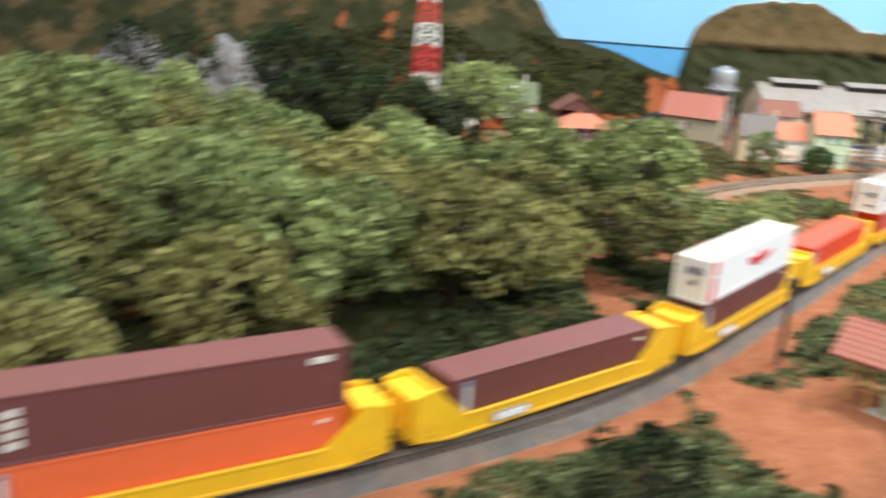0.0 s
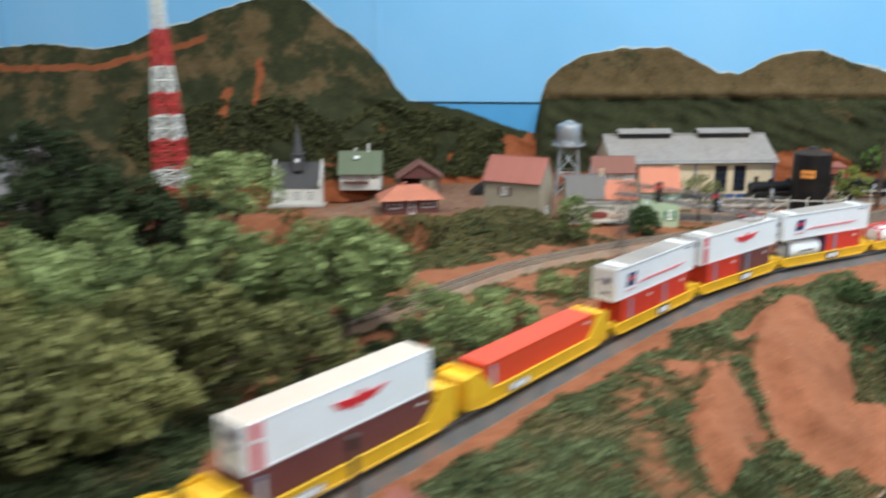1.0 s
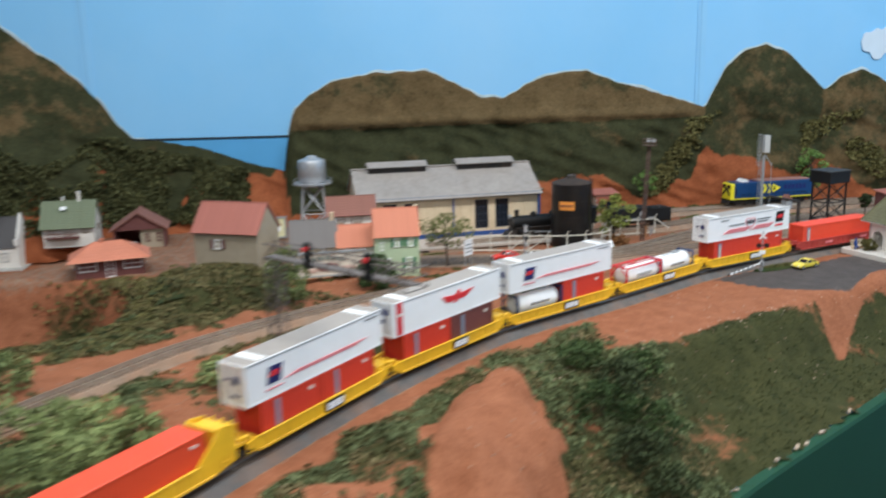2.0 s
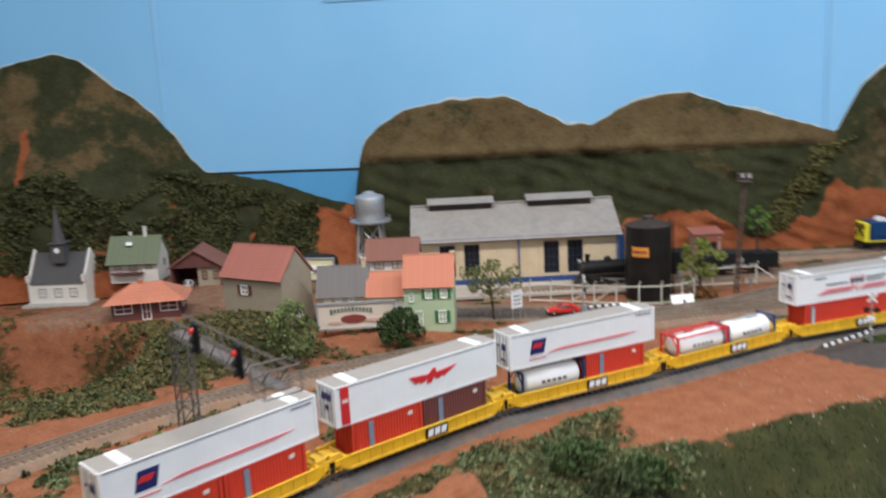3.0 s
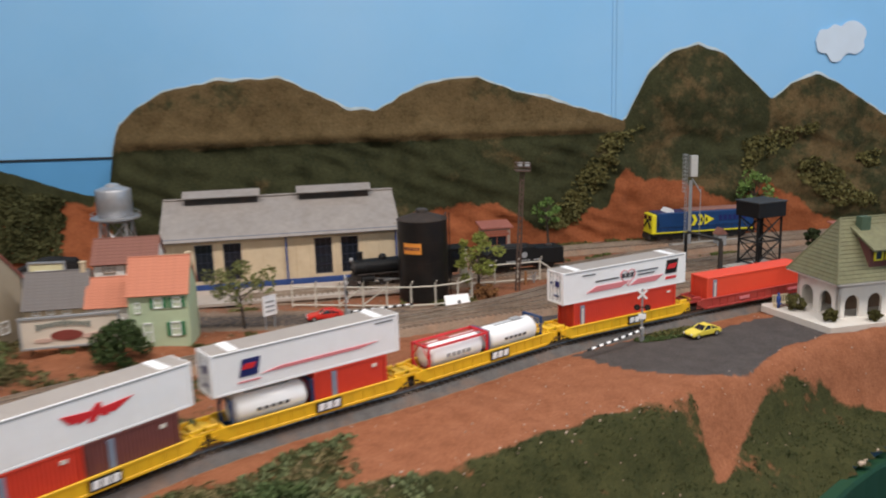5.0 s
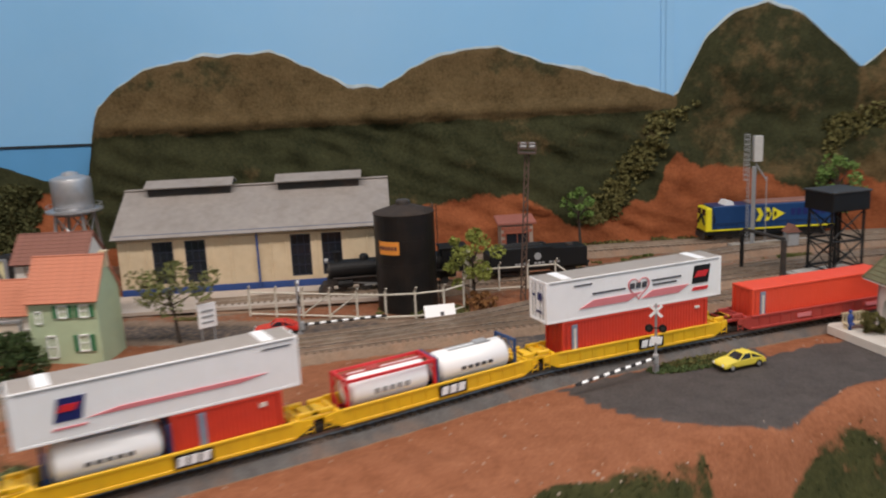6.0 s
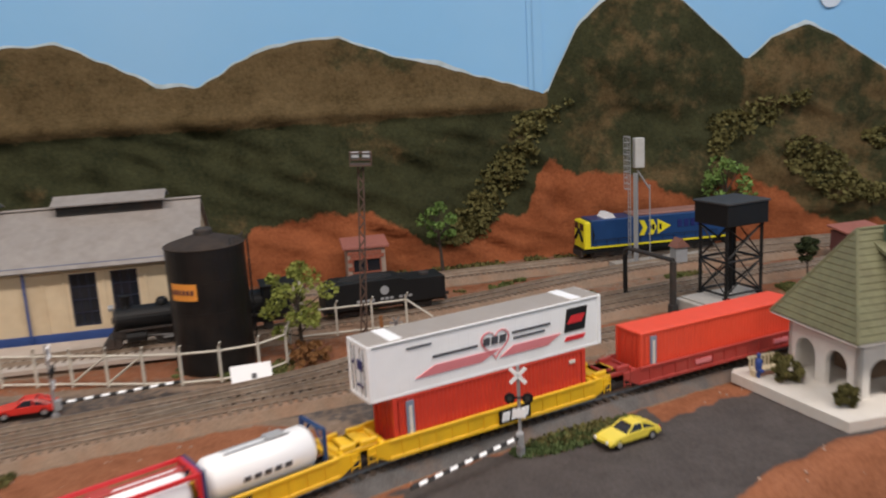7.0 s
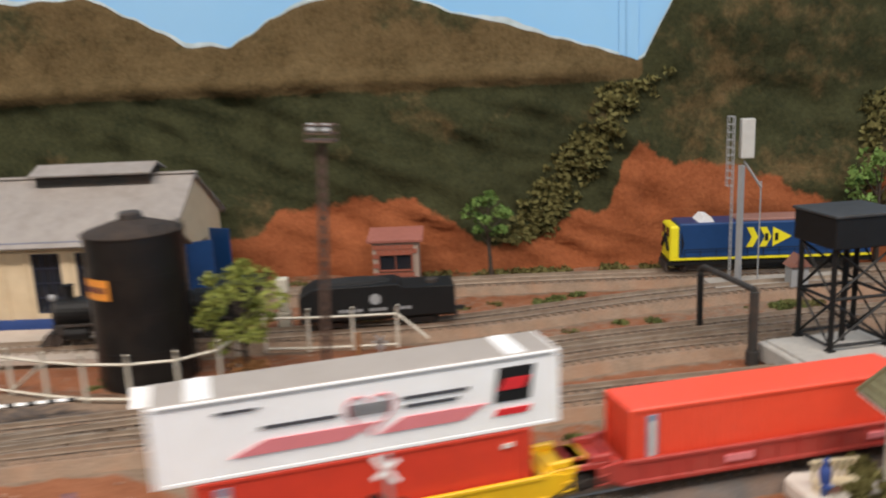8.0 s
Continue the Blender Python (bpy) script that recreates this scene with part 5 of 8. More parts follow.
cyl(bm, (0.002, -0.0235, 0.100), (0.002, -0.0250, 0.100), 0.0050, seg=16)
part("clock_face", bm, M_WHITE, turret)
structure("church_plinth", box(-0.006, 1.742, -0.033, 0.128, 0.096, 0.006, rz=2, bev=0.001), M_CONC, "low pale concrete plinth under the church", "pavement")

t = gable_house("alpine_house", pose(0.135, 1.765, 0.0, 0, 0, 3), 0.092, 0.060, 0.045, 0.084, M_WHITEWALL, M_GNTILE, "white alpine house with mossy green roof", "house", 0.007, 10,
                [("f", -0.030, 0.032, 0.011, 0.011, None), ("f", 0.0, 0.030, 0.013, 0.014, None), ("f", 0.030, 0.032, 0.011, 0.011, None), ("r", 0.006, 0.032, 0.010, 0.011, None)],
                [(-0.012, 0.004, 0.005, 0.012), (0.018, 0.0, 0.0055, 0.017)], win_mat=M_WOOD)
bm = box(-0.010, -0.036, 0.019, 0.060, 0.012, 0.0015)
for k in range(13):
    bx(bm, -0.038 + k * 0.0047, -0.0415, 0.023, 0.0016, 0.001, 0.008)
bx(bm, -0.010, -0.0415, 0.0275, 0.060, 0.0016, 0.0014)
part("balcony", bm, M_MAROON, t, "brown timber balcony")
part("skylight", box(-0.008, -0.018, 0.0725, 0.011, 0.007, 0.002, rx=52), M_WHITE, t)

t = thing("open_barn", pose(0.272, 1.722, 0, 0, 0, 8), "open maroon barn with a low gabled roof", "barn")
for x in (-0.044, 0.044):
    part("wall", box(x, 0, 0.020, 0.003, 0.074, 0.040), M_MAROON, t)
part("wall", box(0, 0.036, 0.020, 0.088, 0.003, 0.040), M_MAROON, t)
bm = bmesh.new()
prism(bm, [(-0.047, 0.036), (0.047, 0.036), (0.0, 0.066)], -0.037, -0.034)
part("gable", bm, M_MAROON, t)
for s in (-1, 1):
    place = pose(s * 0.052, 0, 0.0345, 0, 0, 90 if s > 0 else -90) @ pose(0, 0, 0, 32.5, 0, 0)
    roof_tiles(t, 0.084, 0.0635, place, M_BRTILE, 9)
part("partition", box(0.022, -0.030, 0.018, 0.040, 0.003, 0.036), M_TAN, t)
for x in (0.010, 0.030):
    window(t, pose(x + 0.004, -0.0318, 0.020), 0.008, 0.014, M_MAROON)

gable_house("low_house", pose(0.272, 1.500, 0.0, 0, 0, 14), 0.104, 0.058, 0.036, 0.054, M_MAROON, M_ORTILE, "low brick house with orange hipped roof", "house", 0.011, 7,
            [("f", -0.034, 0.020, 0.026, 0.015, None), ("f", 0.034, 0.020, 0.026, 0.015, None), ("f", 0.0, 0.014, 0.013, 0.026, None), ("r", 0.0, 0.019, 0.020, 0.012, None)], [(-0.010, 0.0, 0.006, 0.004)], hip=0.030, base=M_ORTILE, win_mat=M_WHITE)
gable_house("tan_house", pose(0.486, 1.440, -0.002, 0, 0, -24) @ Matrix.Diagonal((1.14, 1.14, 1.06, 1)), 0.098, 0.060, 0.077, 0.113, M_TAN, M_PINKTILE, "plain tan two-storey house with pink tiled roof", "house", 0.004, 12,
            [("f", -0.012, 0.056, 0.011, 0.013, M_MAROON), ("f", 0.030, 0.018, 0.012, 0.011, M_MAROON), ("r", 0.0, 0.022, 0.011, 0.014, None)])

# row of houses behind the large billboard
gable_house("grey_roof_house", pose(0.607, 1.418, 0, 0, 0, 4), 0.072, 0.050, 0.052, 0.088, M_CREAM, M_GYTILE, "cream terraced house with grey tiled roof", "house", 0.003, 12,
            [("f", -0.022, 0.046, 0.008, 0.008, None), ("f", -0.006, 0.046, 0.008, 0.008, None), ("f", 0.012, 0.046, 0.008, 0.008, None)], [(0.030, 0.0, 0.006, 0.010)], group="terraced houses", base=M_CREAM)
gable_house("middle_house", pose(0.672, 1.416, 0, 0, 0, 2), 0.058, 0.048, 0.050, 0.078, M_WHITEWALL, M_ORTILE, "white terraced house with orange tiled roof", "house", 0.003, 10,
            [("f", -0.014, 0.040, 0.008, 0.009, None), ("f", 0.010, 0.020, 0.010, 0.024, None)], group="terraced houses")
gable_house("green_house", pose(0.735, 1.390, 0, 0, 0, 1), 0.068, 0.056, 0.070, 0.106, M_GREENWALL, M_ORTILE, "pale green terraced house with green shutters", "house", 0.003, 12,
            [("f", -0.024, 0.052, 0.006, 0.012, None), ("f", 0.0, 0.057, 0.009, 0.012, M_SHUTTER), ("f", 0.021, 0.057, 0.009, 0.012, M_SHUTTER), ("f", 0.018, 0.025, 0.010, 0.016, M_SHUTTER), ("f", -0.014, 0.022, 0.009, 0.022, None)],
            [(0.033, 0.004, 0.006, 0.008)], group="terraced houses", base=M_CREAM)
gable_house("brown_roof_house", pose(0.668, 1.505, 0, 0, 0, 3), 0.078, 0.052, 0.086, 0.110, M_WHITEWALL, M_BRTILE, "white house with a low brown roof", "house", 0.005, 8,
            [("f", -0.020, 0.076, 0.014, 0.012, None), ("f", 0.008, 0.076, 0.016, 0.012, None)], group="terraced houses", win_mat=M_WOOD)


def billboard(m, w, h, lift, board, label, bars):
    t = thing("billboard", m, label, "billboard", "billboards of the village")
    part("board", box(0, 0, lift + h / 2, w, 0.003, h, bev=0.0004), board, t)
    bm = bmesh.new()
    for s in (-1, 1):
        bx(bm, 0, -0.0008, lift + h / 2 + s * h / 2, w + 0.003, 0.0045, 0.0022)
        bx(bm, s * w / 2, -0.0008, lift + h / 2, 0.0022, 0.0045, h)
    part("frame", bm, M_GREY, t)
    for k in range(4):
        x = -w * 0.42 + k * w * 0.28
        bm = bmesh.new()
        bar(bm, (x, 0.002, 0), (x, 0.002, lift + h * 0.9), 0.0014)
        bar(bm, (x, 0.014, 0), (x, 0.002, lift + h * 0.6), 0.0012)
        part("post", bm, M_WOOD, t)
    for x, z, ww, hh, material, shape in bars:
        plate("lettering" if shape is None else "emblem", x, lift + z, ww, hh, -0.0021, material, t, shape=shape)
    return t


OVAL = [(0.5 * math.cos(2 * math.pi * k / 20), 0.5 * math.sin(2 * math.pi * k / 20)) for k in range(20)]
M_BOARD = mat("cream_board", (0.68, 0.60, 0.50), 0.7, vary=0.06, scale=80)
M_SIGNGREY = mat("sign_grey_green", (0.16, 0.19, 0.17), 0.7, vary=0.1)
letters = [(-0.0345 + k * 0.0050, 0.0245 + 0.0035 * math.sin(math.pi * (k + 0.5) / 12), 0.0036, 0.0070 if k in (0, 6, 11) else 0.0052, M_SIGNGREY, None) for k in range(12)]
billboard(pose(0.632, 1.368, 0.0, 0, 0, 7), 0.108, 0.036, 0.010, M_BOARD, "wide cream billboard with grey lettering bars and dark red oval", letters + [(-0.004, 0.0135, 0.036, 0.0125, mat("oxblood_oval", (0.22, 0.045, 0.035), 0.6, vary=0.15), OVAL), (-0.030, 0.009, 0.020, 0.005, mat("faded_pink_print", (0.60, 0.42, 0.35), 0.7, vary=0.1), OVAL), (0.026, 0.011, 0.030, 0.006, MATS["faded_pink_print"], OVAL)])
billboard(pose(0.527, 1.60, 0.0, 0, 0, -3), 0.050, 0.036, 0.027, mat("pale_yellow_board", (0.72, 0.68, 0.42), 0.7, vary=0.06), "small pale yellow billboard with a dark shape", [(0.0, 0.018, 0.032, 0.014, M_WHITE, None), (0.0, 0.017, 0.024, 0.010, M_NAVY, [(-0.5, -0.5), (0.1, -0.5), (0.5, 0.5), (-0.1, 0.5)])])


def street_sign():
    t = thing("street_sign", pose(0.855, 1.425, 0, 0, 0, 40), "tilted white notice board on two posts", "sign")
    part("board", box(0, 0, 0.030, 0.020, 0.0018, 0.026, bev=0.0003), M_WHITE, t)
    for z in (0.023, 0.029, 0.035):
        plate("lettering", 0, z, 0.013, 0.0022, -0.0011, M_GREY, t)
    for x in (-0.007, 0.007):
        bm = bmesh.new()
        bar(bm, (x, 0.001, 0), (x, 0.001, 0.03), 0.0012)
        part("post", bm, M_GREY, t)


street_sign()


def notice_plate():
    t = thing("leaning_board", pose(1.098, 1.462, 0, 0, 0, 12), "white board leaning against the tank fence", "board")
    part("board", box(0, 0.004, 0.0095, 0.034, 0.0016, 0.021, rx=-32), M_WHITE, t)
    part("mark", box(0.002, 0.0030, 0.010, 0.004, 0.001, 0.004, rx=-32), M_INK, t)


notice_plate()
# ---------------------------------------------------------------- yard
FENCE = [(0.875, 1.520), (0.93, 1.508), (0.985, 1.494), (1.035, 1.484), (1.083, 1.486), (1.122, 1.508), (1.124, 1.548)]
FENCE_B = [(1.132, 1.588), (1.165, 1.590), (1.200, 1.594), (1.238, 1.600)]


def fence(points, tail, label):
    t = thing("yard_fence", Matrix(), label, "fence", "yard fences")
    M_F = mat("pale_fence_paint", (0.58, 0.54, 0.46), 0.7, vary=0.12)
    path = smooth_path(points, 0.02)
    total = sum((b - a).length for a, b in zip(path, path[1:]))
    n = max(2, int(total / 0.030))
    pts = [along(path, min(total - 1e-4, total * k / n))[0] for k in range(n + 1)]
    for p in pts:
        bm = bmesh.new()
        bx(bm, p.x, p.y, 0.0165, 0.0022, 0.0022, 0.033, bev=0.0003)
        bar(bm, (p.x, p.y, 0.032), (p.x + 0.002, p.y - 0.004, 0.037), 0.0016)
        part("post", bm, M_F, t)
    for a, b in zip(pts, pts[1:]):
        for z in (0.003, 0.0285):
            part("rail", bar(bmesh.new(), (a.x, a.y, z), (b.x, b.y, z), 0.0016), M_F, t)
    if tail:
        a = pts[-1]
        part("rail", bar(bmesh.new(), (a.x, a.y, 0.029), (a.x + 0.026, a.y - 0.006, 0.010), 0.0016), M_F, t)
    else:
        for a, b in list(zip(pts, pts[1:]))[2:4]:
            part("brace", bar(bmesh.new(), (a.x, a.y, 0.004), (b.x, b.y, 0.028), 0.0014), M_F, t)


fence(FENCE, False, "pale post and rail fence round the oil tank")
fence(FENCE_B, True, "pale post and rail fence beside the yard track")


def light_pole():
    t = thing("light_mast", pose(1.193, 1.545, 0, 0, 3.0, 0), "dark thin mast with a floodlight cage", "light mast")
    bm = bmesh.new()
    for sx in (-1, 1):
        for sy in (-1, 1):
            bar(bm, (sx * 0.0028, sy * 0.0028, 0), (sx * 0.0022, sy * 0.0022, 0.172), 0.0012)
    for k in range(20):
        z = 0.004 + k * 0.0084
        s = 1 if k % 2 else -1
        for sy in (-1, 1):
            bar(bm, (-0.0027 * s, sy * 0.0027, z), (0.0027 * s, sy * 0.0027, z + 0.0084), 0.0007)
            bar(bm, (sy * 0.0027, -0.0027 * s, z), (sy * 0.0027, 0.0027 * s, z + 0.0084), 0.0007)
    part("lattice", bm, mat("rusty_brown_steel", (0.10, 0.06, 0.045), 0.8, vary=0.2), t)
    bm = box(0, 0, 0.173, 0.020, 0.018, 0.0014)
    for sx in (-1, 1):
        for sy in (-1, 1):
            bar(bm, (sx * 0.0095, sy * 0.0085, 0.173), (sx * 0.0095, sy * 0.0085, 0.184), 0.0008)
    for z in (0.178, 0.184):
        for sy in (-1, 1):
            bar(bm, (-0.0095, sy * 0.0085, z), (0.0095, sy * 0.0085, z), 0.0008)
            bar(bm, (sy * 0.0095, -0.0085, z), (sy * 0.0095, 0.0085, z), 0.0008)
    part("platform", bm, MATS["rusty_brown_steel"], t)
    for x in (-0.005, 0.005):
        part("floodlight", box(x, -0.006, 0.182, 0.007, 0.004, 0.006, rx=-20, bev=0.0008), M_GREY, t)


light_pole()


def steam_engine():
    a, b = nearest_s(YARD_B, 0.95, 1.582), nearest_s(YARD_B, 1.132, 1.615)
    (p, _), (q, _) = along(YARD_B, a), along(YARD_B, b)
    u = q - p
    t = thing("steam_locomotive", pose(p.x, p.y, RAIL_TOP, 0, 0, math.degrees(math.atan2(u.y, u.x))), "black steam locomotive standing behind the oil tank", "locomotive")
    bm = bmesh.new()
    for x0, x1, r in ((0.010, 0.026, 0.0115), (0.026, 0.120, 0.0125), (0.120, 0.148, 0.0140)):
        cyl(bm, (x0, 0, 0.0260), (x1, 0, 0.0260), r, seg=24)
    part("boiler", bm, M_BLACK, t)
    for x in (0.026, 0.050, 0.075, 0.100):
        bm = bmesh.new()
        cyl(bm, (x - 0.0007, 0, 0.026), (x + 0.0007, 0, 0.026), 0.0130, seg=24)
        part("boiler_band", bm, M_BLACK, t)
    bm = bmesh.new()
    cyl(bm, (0.007, 0, 0.026), (0.011, 0, 0.026), 0.0105, seg=24)
    cyl(bm, (0.005, 0, 0.026), (0.008, 0, 0.026), 0.003, seg=12)
    part("smokebox_door", bm, M_DARK, t)
    bm = bmesh.new()
    lathe(bm, [(0.0045, 0.036), (0.0036, 0.040), (0.0042, 0.0475), (0.0050, 0.049), (0.0030, 0.049)], 14, (0.019, 0, 0))
    part("chimney", bm, M_BLACK, t)
    for x, r, h in ((0.052, 0.0060, 0.0445), (0.090, 0.0065, 0.0445)):
        bm = bmesh.new()
        lathe(bm, [(r * 1.1, 0.036), (r, 0.0385), (r * 0.95, h - 0.003), (r * 0.6, h - 0.0006), (0.001, h)], 16, (x, 0, 0))
        part("dome", bm, M_BLACK, t, "", True)
    bm = bmesh.new()
    bx(bm, 0.160, 0, 0.0300, 0.026, 0.033, 0.028)
    bx(bm, 0.1625, 0, 0.0452, 0.036, 0.0355, 0.0018, bev=0.0004)
    cab = part("cab", bm, M_BLACK, t)
    for sy in (-1, 1):
        part("cab_window", box(0.160, sy * 0.0167, 0.036, 0.013, 0.0006, 0.0085), M_GLASS, cab)
    for sy in (-1, 1):
        part("running_board", box(0.082, sy * 0.0145, 0.0185, 0.140, 0.0055, 0.0012), M_DARK, t)
        bm = bmesh.new()
        cyl(bm, (0.018, sy * 0.0140, 0.0115), (0.036, sy * 0.0140, 0.0115), 0.0050, seg=14)
        part("cylinder", bm, M_BLACK, t)
        for x in (0.052, 0.071, 0.090, 0.109):
            bm = bmesh.new()
            cyl(bm, (x, sy * 0.0082, 0.0090), (x, sy * 0.0104, 0.0090), 0.0090, seg=24)
            cyl(bm, (x, sy * 0.0104, 0.0090), (x, sy * 0.0112, 0.0090), 0.0020, seg=10)
            part("driving_wheel", bm, M_DARK, t)
        for x in (0.008, 0.024, 0.132, 0.150):
            bm = bmesh.new()
            cyl(bm, (x, sy * 0.0080, 0.0050), (x, sy * 0.0100, 0.0050), 0.0050, seg=18)
            part("small_wheel", bm, M_DARK, t)
        bm = bmesh.new()
        bar(bm, (0.050, sy * 0.0118, 0.0072), (0.111, sy * 0.0118, 0.0072), 0.0016)
        bar(bm, (0.036, sy * 0.0124, 0.0115), (0.075, sy * 0.0124, 0.0075), 0.0014)
        part("side_rod", bm, M_GREY, t)
        bm = bmesh.new()
        cyl(bm, (0.028, sy * 0.0150, 0.0325), (0.140, sy * 0.0155, 0.0335), 0.0004, seg=5)
        part("handrail", bm, M_DARK, t)
    bm = bmesh.new()
    prism(bm, [(-0.006, 0.0015), (0.006, 0.0015), (0.006, 0.0110), (0.001, 0.0110)], -0.012, 0.012)
    part("pilot", bm, M_DARK, t)
    bm = bmesh.new()
    bx(bm, 0.085, 0, 0.0125, 0.160, 0.013, 0.010)
    part("underframe", bm, M_DARK, t)
    bm = bmesh.new()
    cyl(bm, (0.0035, 0, 0.0385), (0.008, 0, 0.0385), 0.0030, seg=12)
    part("headlight", bm, M_GREY, t)
    # tender
    a, b = nearest_s(YARD_B, 1.150, 1.62), nearest_s(YARD_B, 1.275, 1.648)
    (p, _), (q, _) = along(YARD_B, a), along(YARD_B, b)
    u = q - p
    t = thing("tender", pose(p.x, p.y, RAIL_TOP, 0, 0, math.degrees(math.atan2(u.y, u.x))), "black coal tender with a round emblem and lettering bars", "tender")
    bm = bmesh.new()
    prism(bm, [(0.0, 0.010), (0.128, 0.010), (0.128, 0.0335), (0.086, 0.0335), (0.080, 0.0375), (0.012, 0.0375), (0.0, 0.031)], -0.0175, 0.0175)
    bmesh.ops.bevel(bm, geom=[e for e in bm.edges], offset=0.0006, segments=1, affect="EDGES")
    part("body", bm, M_BLACK, t)
    bm = bmesh.new()
    lathe(bm, [(0.0005, 0.0362), (0.0148, 0.0362), (0.0110, 0.0395), (0.004, 0.0405)], 18)
    bmesh.ops.transform(bm, matrix=Matrix.Translation((0.046, 0, 0)) @ Matrix.Diagonal((2.2, 1, 1, 1)), verts=bm.verts)
    part("coal_load", bm, mat("coal", (0.014, 0.013, 0.013), 0.9, bump=1.0, bscale=500, vary=0.4), t)
    bm = bmesh.new()
    cyl(bm, (0.110, 0, 0.0335), (0.110, 0, 0.0360), 0.0055, seg=14)
    part("water_hatch", bm, M_DARK, t)
    bm = bmesh.new()
    cyl(bm, (0.062, -0.0176, 0.0262), (0.062, -0.0183, 0.0262), 0.0046, seg=18)
    part("emblem", bm, M_GREY, t, "grey round emblem")
    for k in range(12):
        if k not in (4, 8):
            plate("lettering", 0.034 + k * 0.0050, 0.0175, 0.0036, 0.0024, -0.0178, M_GREY, t)
    part("underframe", box(0.064, 0, 0.0085, 0.130, 0.020, 0.004), M_DARK, t)
    for x in (0.026, 0.100):
        truck(t, x)
    part("coupler", box(0.132, 0, 0.0095, 0.010, 0.003, 0.003), M_DARK, t)
    bm = box(0.1285, 0, 0.009, 0.002, 0.034, 0.004)
    part("buffer_beam", bm, M_DARK, t)


steam_engine()


def diesel():
    a, b = nearest_s(YARD_C, 1.476, 1.802), nearest_s(YARD_C, 1.658, 1.815)
    (p, _), (q, _) = along(YARD_C, a), along(YARD_C, b)
    u = q - p
    L = 0.196
    t = thing("diesel_locomotive", pose(p.x, p.y, RAIL_TOP, 0, 0, math.degrees(math.atan2(u.y, u.x))) @ Matrix.Diagonal((1, 1.1, 1.2, 1)), "blue diesel locomotive with yellow nose and yellow sill stripe", "locomotive")
    part("hood", box(L / 2 + 0.0045, 0, 0.0275, L - 0.013, 0.0330, 0.0290, bev=0.0012), M_BLUE, t, "blue body")
    bm = box(0.0065, 0, 0.0265, 0.009, 0.0335, 0.0275, bev=0.0015)
    nose = part("nose", bm, M_LYELLOW, t, "yellow nose with black chevron")
    bm = bmesh.new()
    for s in (-1, 1):
        bar(bm, (0.0016, 0.0005 * s, 0.031), (0.0016, 0.012 * s, 0.020), 0.003)
    part("chevron", bm, M_BLACK, nose)
    for s in (-1, 1):
        part("windscreen", box(0.0018, s * 0.008, 0.0345, 0.0008, 0.011, 0.007), M_GLASS, nose)
    bm = bmesh.new()
    prism(bm, [(0.0130, 0.036), (0.0130, 0.016), (0.0155, 0.026)], -0.0172, -0.0165)
    part("side_chevron", bm, M_BLACK, nose)
    part("sill_stripe", box(L / 2, 0, 0.0128, L - 0.004, 0.0338, 0.0018), M_LYELLOW, t, "yellow stripe")
    part("underframe", box(L / 2, 0, 0.0095, L, 0.030, 0.0045), M_BLACK, t)
    part("roof", box(L / 2 + 0.03, 0, 0.0428, L - 0.075, 0.026, 0.003, bev=0.001), mat("reddish_roof", (0.30, 0.15, 0.12), 0.8, vary=0.15), t, "rusty reddish roof")
    bm = bmesh.new()
    prism(bm, [(0.030, 0.0415), (0.046, 0.0415), (0.042, 0.0465), (0.036, 0.0470)], -0.012, 0.012)
    part("roof_hatch", bm, M_WHITE, t)
    y = -0.0167
    xc = 0.098
    shapes = [[(-0.5, -0.5), (-0.15, -0.5), (0.12, 0.0), (-0.15, 0.5), (-0.5, 0.5), (-0.22, 0.0)], [(-0.5, -0.5), (-0.15, -0.5), (0.12, 0.0), (-0.15, 0.5), (-0.5, 0.5), (-0.22, 0.0)], [(-0.5, -0.5), (0.5, 0.0), (-0.5, 0.5)]]
    for k, sh in enumerate(shapes):
        plate("side_emblem", xc - 0.014 + k * 0.0125, 0.0295, 0.018, 0.016, y, M_LYELLOW, t, shape=sh, label="yellow arrow emblem")
    for k in range(2):
        plate("emblem_letter", xc - 0.004 + k * 0.0095, 0.0295, 0.0030, 0.0060, y - 0.0005, M_BLACK, t)
    for k in range(6):
        part("grille", box(0.130 + k * 0.009, -0.0167, 0.031, 0.006, 0.0008, 0.008), M_NAVY, t)
    for x in (0.040, 0.156):
        truck(t, x - 0.012)
        truck(t, x + 0.012)
    part("fuel_tank", box(L / 2, 0, 0.006, 0.050, 0.024, 0.006, bev=0.001), M_BLACK, t)
    bm = bmesh.new()
    for k in range(12):
        cyl(bm, (0.016 + k * 0.015, -0.0185, 0.014), (0.016 + k * 0.015, -0.0185, 0.021), 0.0003, seg=5)
    cyl(bm, (0.016, -0.0185, 0.021), (0.181, -0.0185, 0.021), 0.0003, seg=5)
    part("handrail", bm, M_BLACK, t)
    part("snow_plough", box(-0.0005, 0, 0.006, 0.002, 0.028, 0.006), M_DARK, t)


diesel()


